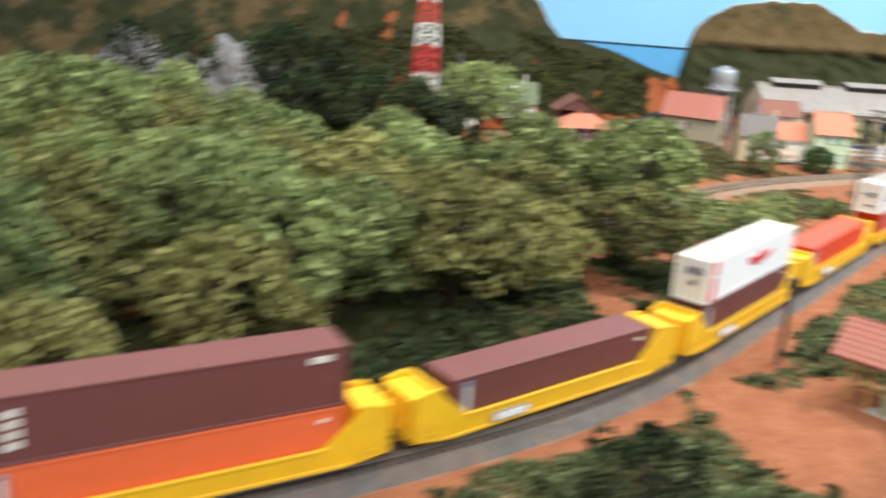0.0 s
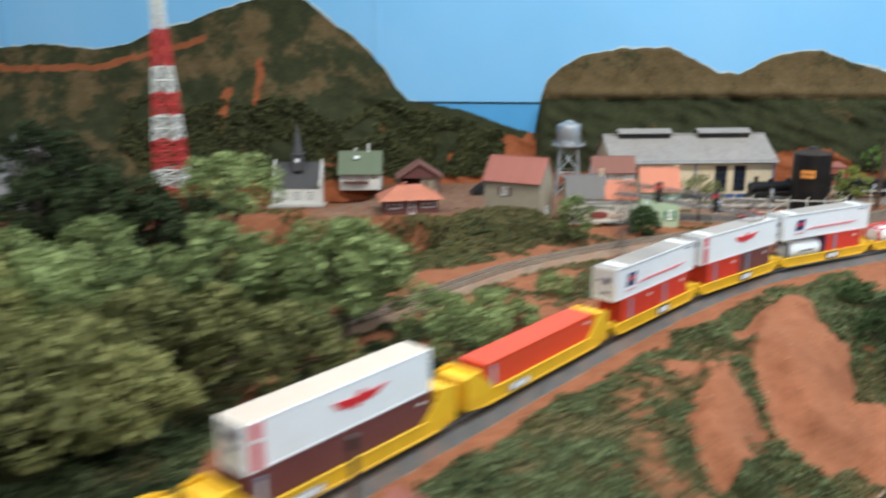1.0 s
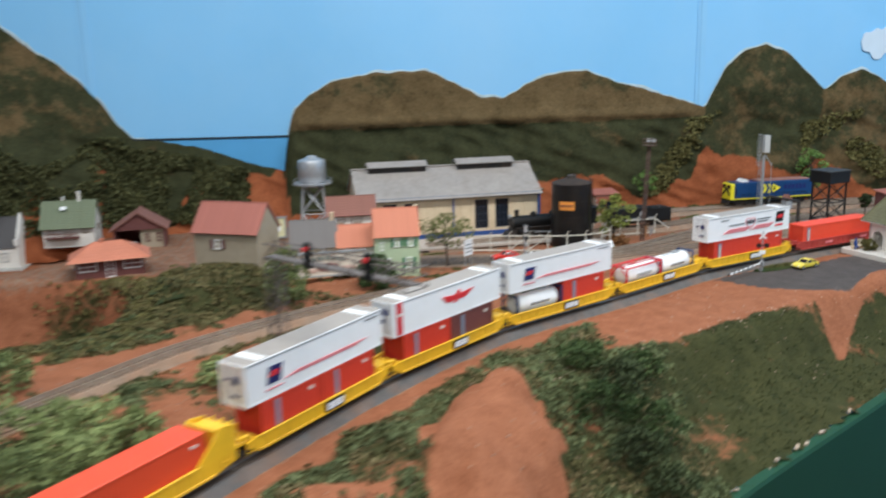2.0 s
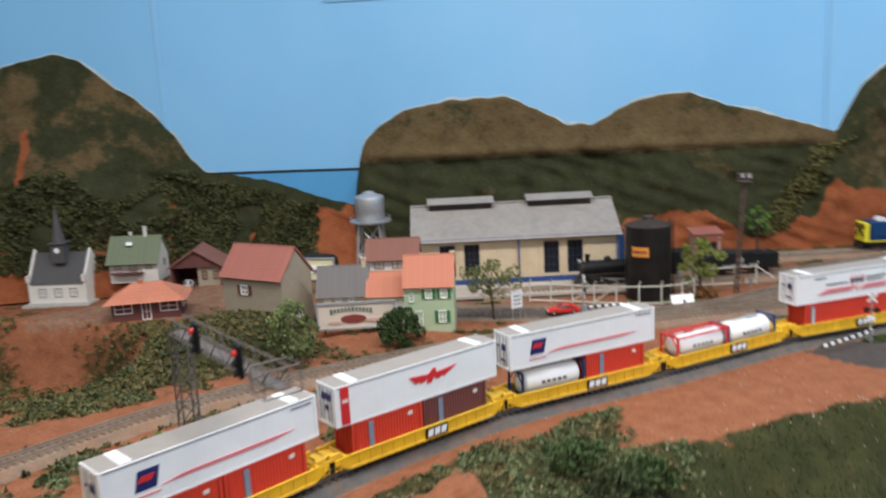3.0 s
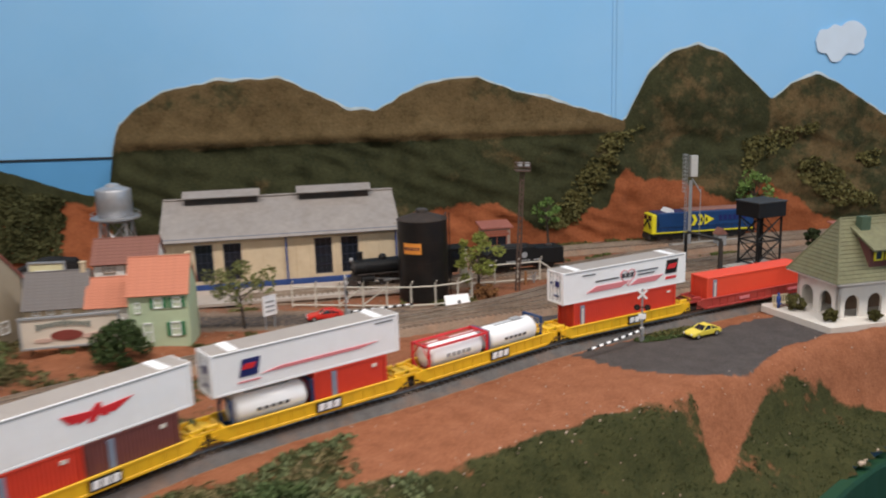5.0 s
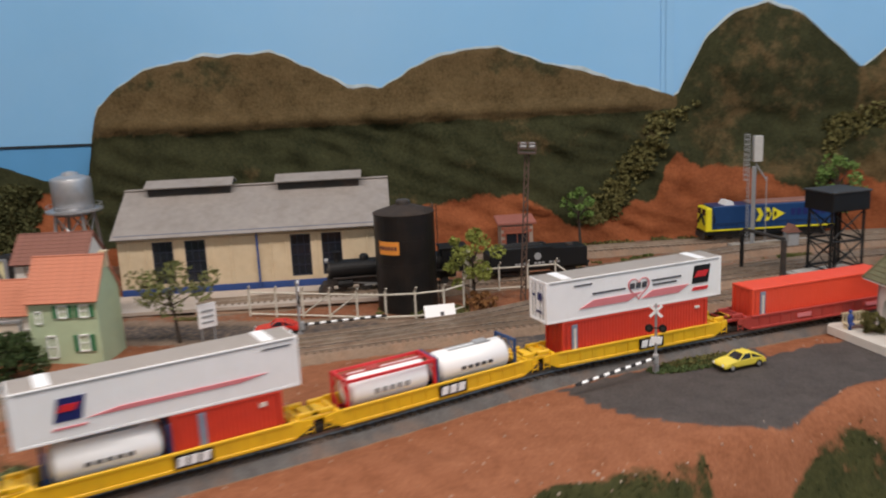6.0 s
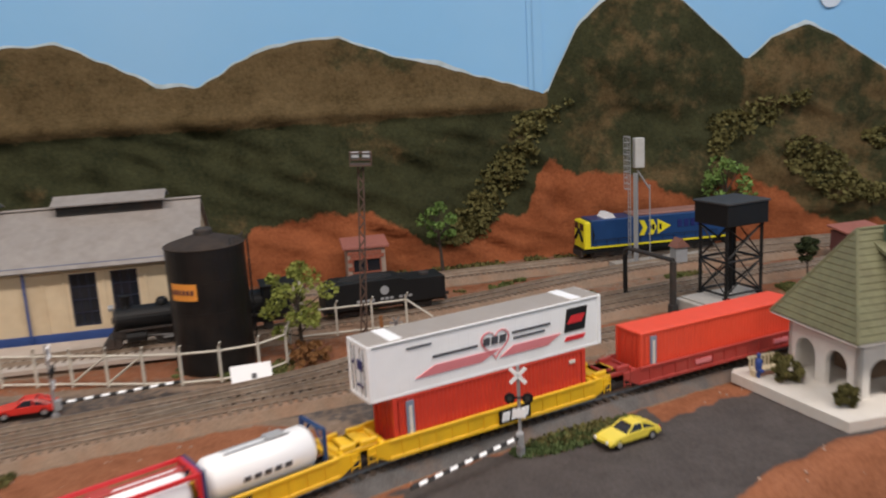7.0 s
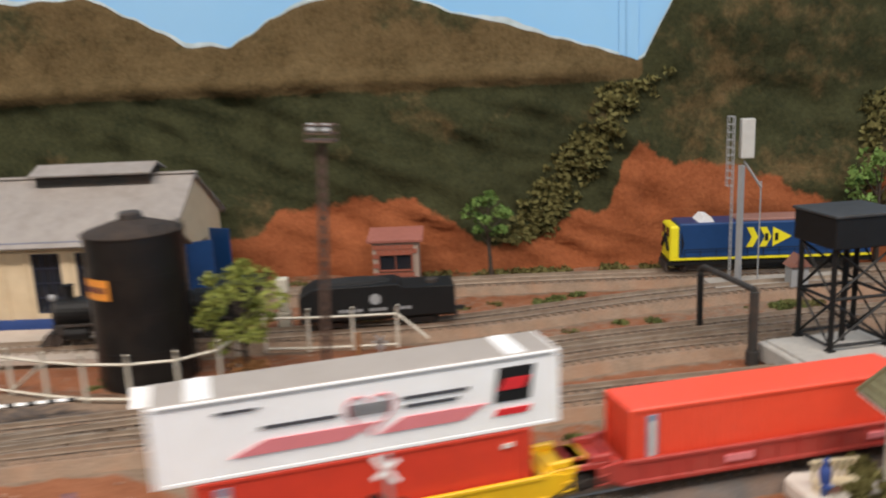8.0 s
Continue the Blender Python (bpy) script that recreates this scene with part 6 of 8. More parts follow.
def tank_tower():
    t = thing("tank_tower", pose(1.567, 1.572, 0, 0, 0, 18), "black square water tank on tall braced legs", "water tower")
    part("plinth", box(-0.012, -0.012, 0.007, 0.084, 0.064, 0.014, bev=0.001), M_CONC, t, "stained concrete plinth")
    part("plinth_top", box(-0.011, -0.011, 0.0145, 0.076, 0.056, 0.002), M_CONC, t)
    tank = part("tank", box(0, 0, 0.0995, 0.053, 0.047, 0.022, bev=0.0008), M_BLACK, t)
    part("tank_lid", box(0, 0, 0.1110, 0.0555, 0.0495, 0.0022, bev=0.0005), mat("dusty_black", (0.035, 0.035, 0.036), 0.6, vary=0.3), tank)
    cs = [(-0.0225, -0.0185), (0.0225, -0.0185), (0.0225, 0.0185), (-0.0225, 0.0185)]
    for x, y in cs:
        part("leg", bar(bmesh.new(), (x, y, 0.0145), (x, y, 0.090), 0.0034), M_BLACK, t)
        part("foot_plate", box(x, y, 0.0160, 0.0060, 0.0060, 0.0014, bev=0.0003), M_BLACK, t)
    for (ax, ay), (bx2, by2) in zip(cs, cs[1:] + cs[:1]):
        for z0, z1 in ((0.019, 0.051), (0.054, 0.087)):
            for (p, q) in (((ax, ay, z0), (bx2, by2, z1)), ((bx2, by2, z0), (ax, ay, z1))):
                part("brace", bar(bmesh.new(), p, q, 0.0014), M_BLACK, t)
        part("girt", bar(bmesh.new(), (ax, ay, 0.0525), (bx2, by2, 0.0525), 0.0018), M_BLACK, t)
        part("girt", bar(bmesh.new(), (ax, ay, 0.019), (bx2, by2, 0.019), 0.0018), M_BLACK, t)
    bm = bmesh.new()
    cyl(bm, (0, 0, 0.0145), (0, 0, 0.090), 0.0022, seg=10)
    part("pipe", bm, M_BLACK, t)


tank_tower()


def water_crane():
    t = thing("water_crane", Matrix(), "dark bent water pipe between two posts", "water crane")
    a, b = Vector((1.480, 1.640, 0)), Vector((1.504, 1.565, 0))
    bm = bmesh.new()
    cyl(bm, b, b + Vector((0, 0, 0.054)), 0.0034, seg=12)
    cyl(bm, b, b + Vector((0, 0, 0.010)), 0.0050, seg=12)
    part("column", bm, M_DARK, t)
    bm = bmesh.new()
    cyl(bm, a, a + Vector((0, 0, 0.048)), 0.0025, seg=10)
    part("post", bm, M_BLACK, t)
    bm = bmesh.new()
    pts = [a + Vector((0, 0, 0.046)), a + Vector((0, 0, 0.052)), a.lerp(b, 0.08) + Vector((0, 0, 0.0555)), b + Vector((0, 0, 0.0555))]
    for p, q in zip(pts, pts[1:]):
        cyl(bm, p, q, 0.0023, seg=10)
    part("arm", bm, M_DARK, t)
    part("base_slab", box(1.488, 1.532, 0.0015, 0.070, 0.026, 0.005, rz=18), M_WOOD, t)


water_crane()


def antenna():
    t = thing("antenna_mast", pose(1.538, 1.770, 0.004) @ Matrix.Diagonal((1, 1, 0.95, 1)), "grey steel mast with a caged ladder and cabinet", "mast")
    bm = bmesh.new()
    bar(bm, (0, 0, 0), (0, 0, 0.120), 0.0044)
    part("pole", bm, M_GREY, t)
    part("cabinet", box(0.004, 0, 0.146, 0.012, 0.010, 0.038, bev=0.0006), mat("light_grey_cabinet", (0.50, 0.50, 0.48), 0.5), t)
    bm = bmesh.new()
    for y in (-0.004, 0.004):
        cyl(bm, (-0.008, y, 0.0), (-0.008, y, 0.168), 0.0005, seg=6)
        cyl(bm, (-0.013, y, 0.100), (-0.013, y, 0.168), 0.0004, seg=6)
    for k in range(28):
        cyl(bm, (-0.008, -0.004, 0.004 + k * 0.006), (-0.008, 0.004, 0.004 + k * 0.006), 0.0004, seg=5)
    for k in range(10):
        z = 0.100 + k * 0.0075
        for y in (-0.004, 0.004):
            cyl(bm, (-0.008, y, z), (-0.013, y, z), 0.0004, seg=5)
        cyl(bm, (-0.013, -0.004, z), (-0.013, 0.004, z), 0.0004, seg=5)
    part("ladder", bm, M_GREY, t)
    bm = bmesh.new()
    bar(bm, (0.002, 0, 0.124), (0.018, 0, 0.098), 0.0016)
    bar(bm, (0.018, 0, 0.104), (0.018, 0, 0.0), 0.0010)
    part("stay", bm, M_GREY, t)


antenna()
structure("yard_slab", box(1.578, 1.777, 0.003, 0.135, 0.040, 0.006, rz=9), M_CONC, "pale concrete slab beside the yard track", "pavement")
t = thing("grey_kiosk", pose(1.588, 1.757, 0.006, 0, 0, 9), "small grey kiosk with a pitched roof", "kiosk")
part("wall", box(0, 0, 0.010, 0.016, 0.014, 0.020), M_GREY, t)
bm = bmesh.new()
prism(bm, [(-0.010, 0.019), (0.010, 0.019), (0.0, 0.030)], -0.009, 0.009)
part("roof", bm, M_BRTILE, t)


def brick_hut(m, label, w=0.036, tall=0.030, bricks=True):
    t = thing("brick_hut", m, label, "hut")
    part("wall", box(0, 0, tall / 2, w, 0.028, tall), M_MORTAR if bricks else M_MAROON, t)
    if bricks:
        me = None
        for r in range(10):
            for k in range(7):
                x = -w / 2 + 0.0028 + k * 0.0054 + (0.0026 if r % 2 else 0)
                z = 0.0022 + r * 0.0037
                if x > w / 2 - 0.002 or (0.012 < z < 0.027 and abs(x) < 0.0145) or z > tall - 0.001:
                    continue
                if me is None:
                    ob = part("brick", box(0, 0, 0, 0.0050, 0.0012, 0.0033), M_BRICK, t)
                    me = ob.data
                else:
                    ob = new("brick", me)
                    ob.parent = t
                ob.matrix_local = pose(x, -0.0143, z)
    window(t, pose(0, -0.0146, 0.0195), 0.026, 0.013, M_BRICK if bricks else M_WHITE, bars=1, cross=0)
    part("roof", box(0, 0, tall + 0.003, w + 0.008, 0.034, 0.0026, rx=8, bev=0.0004), M_PINKTILE, t, "red felt roof")


brick_hut(pose(1.202, 1.806, 0, 0, 0, 6) @ Matrix.Diagonal((1.3, 1.2, 1.3, 1)), "small red brick hut with a red roof", tall=0.036)
brick_hut(pose(1.80, 1.725, 0, 0, 0, 10), "dark hut with white window and red roof", 0.05, 0.036, False)

# ---------------------------------------------------------------- station
def station():
    t = thing("station", pose(1.535, 1.293, 0.008, 0, 0, 8) @ pose(0, 0.010, 0), "white arcaded station with a steep green tiled roof", "station building")
    w, d, h, th = 0.175, 0.075, 0.046, 0.004

    def arcade(name, length, arches, m):
        """A wall with arched openings; arches are (middle, width, height)."""
        out = [(0, 0)]
        for c, aw, ah in arches:
            out.append((c - aw / 2, 0))
            for k in range(9):
                a = math.pi * (1 - k / 8)
                out.append((c + aw / 2 * math.cos(a), ah - aw / 2 + aw / 2 * math.sin(a)))
            out.append((c + aw / 2, 0))
        out += [(length, 0), (length, h), (0, h)]
        bm = bmesh.new()
        prism(bm, out, 0, th)
        ob = part(name, bm, M_WHITEWALL, t, "white wall with round arches")
        ob.matrix_local = m

    arcade("front_wall", w, [(0.020, 0.020, 0.028), (0.052, 0.020, 0.028), (0.084, 0.020, 0.028), (0.116, 0.020, 0.028), (0.150, 0.020, 0.028)], pose(0, 0, 0))
    arcade("side_wall", d, [(0.0195, 0.0225, 0.030), (0.0530, 0.0225, 0.030)], pose(0, d, 0, 0, 0, -90))
    part("back_wall", box(w / 2, d - 0.002, h / 2, w, 0.004, h), M_WHITEWALL, t)
    part("far_wall", box(w - 0.002, d / 2, h / 2, 0.004, d - 0.008, h), M_WHITEWALL, t)
    # inner wall behind the arches; the arcade's shade is put into its dark brown
    part("inner_wall", box(w / 2 + 0.016, d / 2 + 0.010, h / 2, w - 0.036, d - 0.040, h - 0.001), mat("shade_painted_brown_wall", (0.20, 0.13, 0.085), 0.85, vary=0.1), t)
    # hipped roof in courses, with hips
    o, hz, rise, hip = 0.010, h - 0.001, 0.069, 0.026
    n = 16
    for k in range(n):
        f0, f1 = k / n, (k + 1.15) / n
        f1 = min(1, f1)

        def ring(f, lift):
            ins, end, z = (d / 2 + o) * f, (hip + o) * f, hz + rise * f + lift
            return [(-o + end, -o + ins, z), (w + o - end, -o + ins, z), (w + o - end, d + o - ins, z), (-o + end, d + o - ins, z)]
        bm = bmesh.new()
        lo, hi = [bm.verts.new(p) for p in ring(f0, 0.0011)], [bm.verts.new(p) for p in ring(f1, 0.0)]
        under = [bm.verts.new(p) for p in ring(f0, -0.0006)]
        for a in range(4):
            b = (a + 1) % 4
            bm.faces.new((lo[a], lo[b], hi[b], hi[a]))
            bm.faces.new((under[a], under[b], lo[b], lo[a]))
        part("tile_course", bm, M_OLIVETILE, t)
    bm = bmesh.new()
    for (x, y, x2, y2) in ((-o, -o, hip, d / 2), (-o, d + o, hip, d / 2), (w + o, -o, w - hip, d / 2), (w + o, d + o, w - hip, d / 2)):
        cyl(bm, (x, y, hz), (x2, y2, hz + rise), 0.0014, seg=6)
    cyl(bm, (hip, d / 2, hz + rise), (w - hip, d / 2, hz + rise), 0.0014, seg=6)
    part("hip_tiles", bm, M_OLIVETILE, t)
    part("ceiling_board", box(w / 2, d / 2, h - 0.0015, w + 0.020, d + 0.020, 0.002), M_WHITEWALL, t)
    # dormer with yellowish windows
    side = [(0.000, h + 0.014), (0.000, h + 0.040), (0.034, h + 0.057), (0.034, h + 0.040)]
    to_x = Matrix(((0, 1, 0, 0), (1, 0, 0, 0), (0, 0, 1, 0), (0, 0, 0, 1)))
    dm = part("dormer", prism(bmesh.new(), side, 0.040, 0.118, to_x), M_MAROON, t, "dark boarded dormer with yellow framed windows")
    part("dormer_roof", box(0.079, 0.012, h + 0.0485, 0.088, 0.054, 0.0024, rx=26.5), M_OLIVETILE, dm)
    for x in (0.051, 0.066, 0.079, 0.092, 0.107):
        part("dormer_window", box(x, -0.0008, h + 0.029, 0.009, 0.001, 0.011), M_GLASS, dm)
        bm = bmesh.new()
        for s in (-1, 1):
            bx(bm, x + s * 0.0050, -0.0014, h + 0.029, 0.0020, 0.0018, 0.014)
            bx(bm, x, -0.0014, h + 0.029 + s * 0.0062, 0.011, 0.0018, 0.0018)
        part("window_frame", bm, M_LYELLOW, dm)
    bm = box(0.050, 0.0265, h + 0.060, 0.013, 0.010, 0.022)
    part("chimney", bm, mat("dark_green_brick", (0.06, 0.10, 0.06), 0.8, vary=0.15), t)
    bm = bmesh.new()
    out = [(-0.046, 0.082), (-0.030, -0.028), (0.225, -0.028), (0.225, 0.094), (-0.040, 0.088)]
    a = [bm.verts.new((x, y, -0.008)) for x, y in out]
    b = [bm.verts.new((x, y, 0.0)) for x, y in out]
    bm.faces.new(b)
    bm.faces.new(a[::-1])
    for k in range(len(a)):
        bm.faces.new((a[k], a[(k + 1) % len(a)], b[(k + 1) % len(a)], b[k]))
    part("platform", bm, mat("pale_platform", (0.62, 0.59, 0.54), 0.85, vary=0.06, dirt=(0.4, 0.36, 0.3), dirt_amount=0.3), t, "pale station platform slab")
    m0 = pose(1.535, 1.293, 0.008, 0, 0, 8)
    # bench with slatted back
    bt = thing("platform_bench", m0 @ pose(-0.026, 0.080, 0, 0, 0, 5), "cream slatted bench on the station platform", "bench")
    M_B = mat("cream_timber", (0.66, 0.58, 0.40), 0.7, vary=0.08)
    part("seat", box(0, -0.002, 0.0052, 0.024, 0.007, 0.0012), M_B, bt)
    for k in range(7):
        part("slat", box(-0.0105 + k * 0.0035, 0.0025, 0.0095, 0.0016, 0.0008, 0.0090), M_B, bt)
    part("back_rail", box(0, 0.0025, 0.0142, 0.025, 0.0012, 0.0014), M_B, bt)
    for x in (-0.010, 0.010):
        part("leg", box(x, -0.001, 0.0025, 0.0014, 0.006, 0.005), M_B, bt)
    # plain blue figurine on the bench
    bm = bmesh.new()
    lathe(bm, [(0.0014, 0.0), (0.0020, 0.004), (0.0026, 0.0085), (0.0029, 0.0125), (0.0022, 0.0150), (0.0009, 0.0158), (0.0015, 0.0168), (0.0017, 0.0182), (0.0009, 0.0196)], 12)
    bx(bm, 0, -0.0022, 0.0062, 0.0040, 0.0052, 0.0022, bev=0.0006)
    fig = link("figurine", bm, mat("blue_figure_paint", (0.02, 0.06, 0.25), 0.6, vary=0.1), True)
    fig.matrix_world = m0 @ pose(-0.034, 0.0745, 0.0, 0, 0, 5)
    tagged(fig, "tiny plain blue painted figurine beside the bench", "figurine")


station()


# ---------------------------------------------------------------- road things
def model_car(name, m, paint, label):
    t = thing(name, m, label, "car", "model cars")
    bm = bmesh.new()
    out = [(-0.0255, 0.0036), (-0.0262, 0.0060), (-0.0245, 0.0080), (-0.0160, 0.0094), (-0.0060, 0.0102), (0.0120, 0.0106), (0.0215, 0.0100), (0.0256, 0.0086), (0.0262, 0.0060), (0.0254, 0.0036)]
    prism(bm, out, -0.0100, 0.0100)
    bmesh.ops.bevel(bm, geom=list(bm.edges), offset=0.0014, segments=3, affect="EDGES")
    part("body", bm, paint, t)
    bm = bmesh.new()
    lo = [(-0.0080, -0.0088, 0.0098), (0.0215, -0.0088, 0.0098), (0.0215, 0.0088, 0.0098), (-0.0080, 0.0088, 0.0098)]
    hi = [(-0.0005, -0.0068, 0.0150), (0.0085, -0.0068, 0.0152), (0.0085, 0.0068, 0.0152), (-0.0005, 0.0068, 0.0150)]
    a, b = [bm.verts.new(p) for p in lo], [bm.verts.new(p) for p in hi]
    for k in range(4):
        bm.faces.new((a[k], a[(k + 1) % 4], b[(k + 1) % 4], b[k]))
    bm.faces.new(b)
    part("window_glass", bm, M_GLASS, t, "dark car glass")
    bm = box(0.0040, 0, 0.0153, 0.0100, 0.0140, 0.0010, bev=0.0005)
    part("tailgate", box(0.0160, 0, 0.0127, 0.0125, 0.0070, 0.0009, ry=21, bev=0.0003), paint, t)
    for sy in (-1, 1):
        for (x0, z0), (x1, z1) in (((-0.0080, 0.0100), (-0.0005, 0.0152)), ((0.0215, 0.0100), (0.0085, 0.0154)), ((0.0080, 0.0100), (0.0075, 0.0152))):
            part("roof_pillar", bar(bmesh.new(), (x0, sy * 0.0089, z0), (x1, sy * 0.0071, z1), 0.0011), paint, t)
    part("roof", bm, paint, t)
    for x in (-0.0160, 0.0160):
        for sy in (-1, 1):
            bm = bmesh.new()
            cyl(bm, (x, sy * 0.0075, 0.0040), (x, sy * 0.0100, 0.0040), 0.0040, seg=16)
            wh = part("wheel", bm, M_BLACK, t)
            bm = bmesh.new()
            cyl(bm, (x, sy * 0.0098, 0.0040), (x, sy * 0.0104, 0.0040), 0.0021, seg=12)
            part("rim", bm, M_SILVER, wh)
    for s in (-1, 1):
        part("bumper", box(s * 0.0258, 0, 0.0048, 0.0012, 0.0185, 0.0016, bev=0.0003), M_BLACK, t)
        for sy in (-1, 1):
            bm = bmesh.new()
            cyl(bm, (s * 0.0252, sy * 0.0068, 0.0073), (s * 0.0260, sy * 0.0068, 0.0073), 0.0013, seg=10)
            part("headlight" if s < 0 else "tail_light", bm, M_WHITE if s < 0 else M_LOGORED, t)
    return t


model_car("yellow_car", pose(1.364, 1.294, 0.0005, 0, 0, 22) @ Matrix.Diagonal((0.88, 0.88, 0.88, 1)), mat("yellow_car_gloss", (0.78, 0.64, 0.08), 0.3, vary=0.05), "small yellow saloon car parked on the asphalt")
model_car("red_car", pose(0.922, 1.447, 0.001, 0, 0, 8) @ Matrix.Diagonal((0.92, 0.92, 0.92, 1)), mat("red_car_gloss", (0.72, 0.04, 0.03), 0.25, vary=0.06), "small red saloon car waiting on the road")

model_car("grey_car", pose(0.268, 1.672, height(0.268, 1.672) + 0.003, 0, 0, -75) @ Matrix.Diagonal((0.75, 0.75, 0.9, 1)), mat("grey_car_gloss", (0.45, 0.45, 0.43), 0.35, vary=0.06), "small pale grey car parked before the barn")
model_car("blue_car", pose(0.140, 1.655, height(0.140, 1.655) + 0.003, 0, 0, 4) @ Matrix.Diagonal((0.95, 0.9, 0.9, 1)), mat("blue_car_gloss", (0.03, 0.07, 0.14), 0.35, vary=0.06), "small dark blue car parked below the chalet")


def crossing_signal(x, y, turn, arm_to, label):
    t = thing("crossing_signal", pose(x, y, 0, 0, 0, turn), label, "crossing signal", "crossing signals")
    bm = bmesh.new()
    cyl(bm, (0, 0, 0), (0, 0, 0.062), 0.0012, seg=10)
    cyl(bm, (0, 0, 0), (0, 0, 0.006), 0.0030, seg=10)
    part("post", bm, M_SILVER, t)
    bm = bmesh.new()
    for a in (45, -45):
        bx(bm, 0, -0.0018, 0.056, 0.0145, 0.0008, 0.0024, ry=a)
    part("crossbuck", bm, M_WHITE, t, "white crossed boards")
    part("plate", box(0, -0.0018, 0.0300, 0.0085, 0.0008, 0.0060), M_WHITE, t)
    for s in (-1, 1):
        bm = bmesh.new()
        cyl(bm, (s * 0.0058, -0.0010, 0.0405), (s * 0.0058, -0.0026, 0.0405), 0.0036, seg=16)
        lamp = part("lamp", bm, M_BLACK, t)
        bm = bmesh.new()
        cyl(bm, (s * 0.0058, -0.0022, 0.0405), (s * 0.0058, -0.0030, 0.0405), 0.0016, seg=12)
        part("lens", bm, M_DARK, lamp)
    part("cross_arm", box(0, -0.0006, 0.0405, 0.014, 0.0012, 0.0012), M_BLACK, t)
    # striped lowered barrier
    a = pose(x, y, 0, 0, 0, turn).inverted() @ Vector((arm_to[0], arm_to[1], 0.0090))
    b0 = Vector((0, -0.003, 0.0140))
    n = 15
    gate = part("gate_box", box(0, -0.003, 0.0130, 0.0050, 0.0044, 0.0085, bev=0.0005), M_GREY, t)
    for k in range(n):
        p, q = b0.lerp(a, k / n), b0.lerp(a, (k + 1) / n)
        part("arm_stripe", bar(bmesh.new(), p, q, 0.0021), M_WHITE if k % 2 else M_BLACK, gate)


crossing_signal(1.290, 1.290, -14, (1.214, 1.243), "railway crossing signal with white crossbuck and lowered barrier")
crossing_signal(0.950, 1.430, 100, (1.038, 1.470), "railway crossing signal with striped barrier beside the red car")


def signal_gantry():
    t = thing("signal_gantry", pose(0.5925, 0.873, 0, 0, 0, -47), "grey lattice signal gantry reaching over the main line", "signal gantry")
    M_G = mat("weathered_grey_steel", (0.15, 0.13, 0.12), 0.7, 0.3, vary=0.2)
    H, L, r = 0.154, 0.172, 0.0065
    bm = bmesh.new()
    cs = [(-r, -r), (r, -r), (r, r), (-r, r)]
    for x, y in cs:
        bar(bm, (x, y, 0), (x, y, H), 0.0012)
    for k in range(11):
        z0, z1 = k * H / 11, (k + 1) * H / 11
        for (ax, ay), (bx2, by2) in zip(cs, cs[1:] + cs[:1]):
            bar(bm, (ax, ay, z0), (bx2, by2, z1), 0.0008)
    part("tower", bm, M_G, t)
    bm = bmesh.new()
    for y in (-r, r):
        for z in (H, H + 0.013):
            bar(bm, (-r, y, z), (L, y, z), 0.0012)
        for k in range(13):
            x0, x1 = -r + k * (L + r) / 13, -r + (k + 1) * (L + r) / 13
            bar(bm, (x0, y, H + 0.013 * (k % 2)), (x1, y, H + 0.013 * ((k + 1) % 2)), 0.0008)
    for k in range(14):
        x = -r + k * (L + r) / 13
        bar(bm, (x, -r, H), (x, r, H), 0.0008)
    part("boom", bm, M_G, t)
    part("walkway", box(L / 2, 0, H + 0.0005, L + 0.01, 0.009, 0.0008), M_G, t)
    for x in (0.057, 0.131):
        sg = part("signal_head", box(x, -0.0085, H + 0.010, 0.0075, 0.004, 0.024, bev=0.0012), M_BLACK, t, "black signal head")
        for k, c in enumerate((M_LOGORED, M_LYELLOW, M_SHUTTER)):
            bm = bmesh.new()
            cyl(bm, (x, -0.0100, H + 0.016 - k * 0.007), (x, -0.0130, H + 0.016 - k * 0.007), 0.0023, seg=12)
            part("lens_hood", bm, M_BLACK if k else c, sg)
    # caged platform at the end of the boom
    for x in (L - 0.014, L + 0.004):
        for y in (-0.013, 0.013):
            part("cage_post", bar(bmesh.new(), (x, y, H - 0.004), (x, y, H + 0.014), 0.0008), M_G, t)
    for z in (H - 0.004, H + 0.006, H + 0.014):
        for y in (-0.013, 0.013):
            part("cage_rail", bar(bmesh.new(), (L - 0.014, y, z), (L + 0.004, y, z), 0.0008), M_G, t)
        for x in (L - 0.014, L + 0.004):
            part("cage_rail", bar(bmesh.new(), (x, -0.013, z), (x, 0.013, z), 0.0008), M_G, t)


signal_gantry()


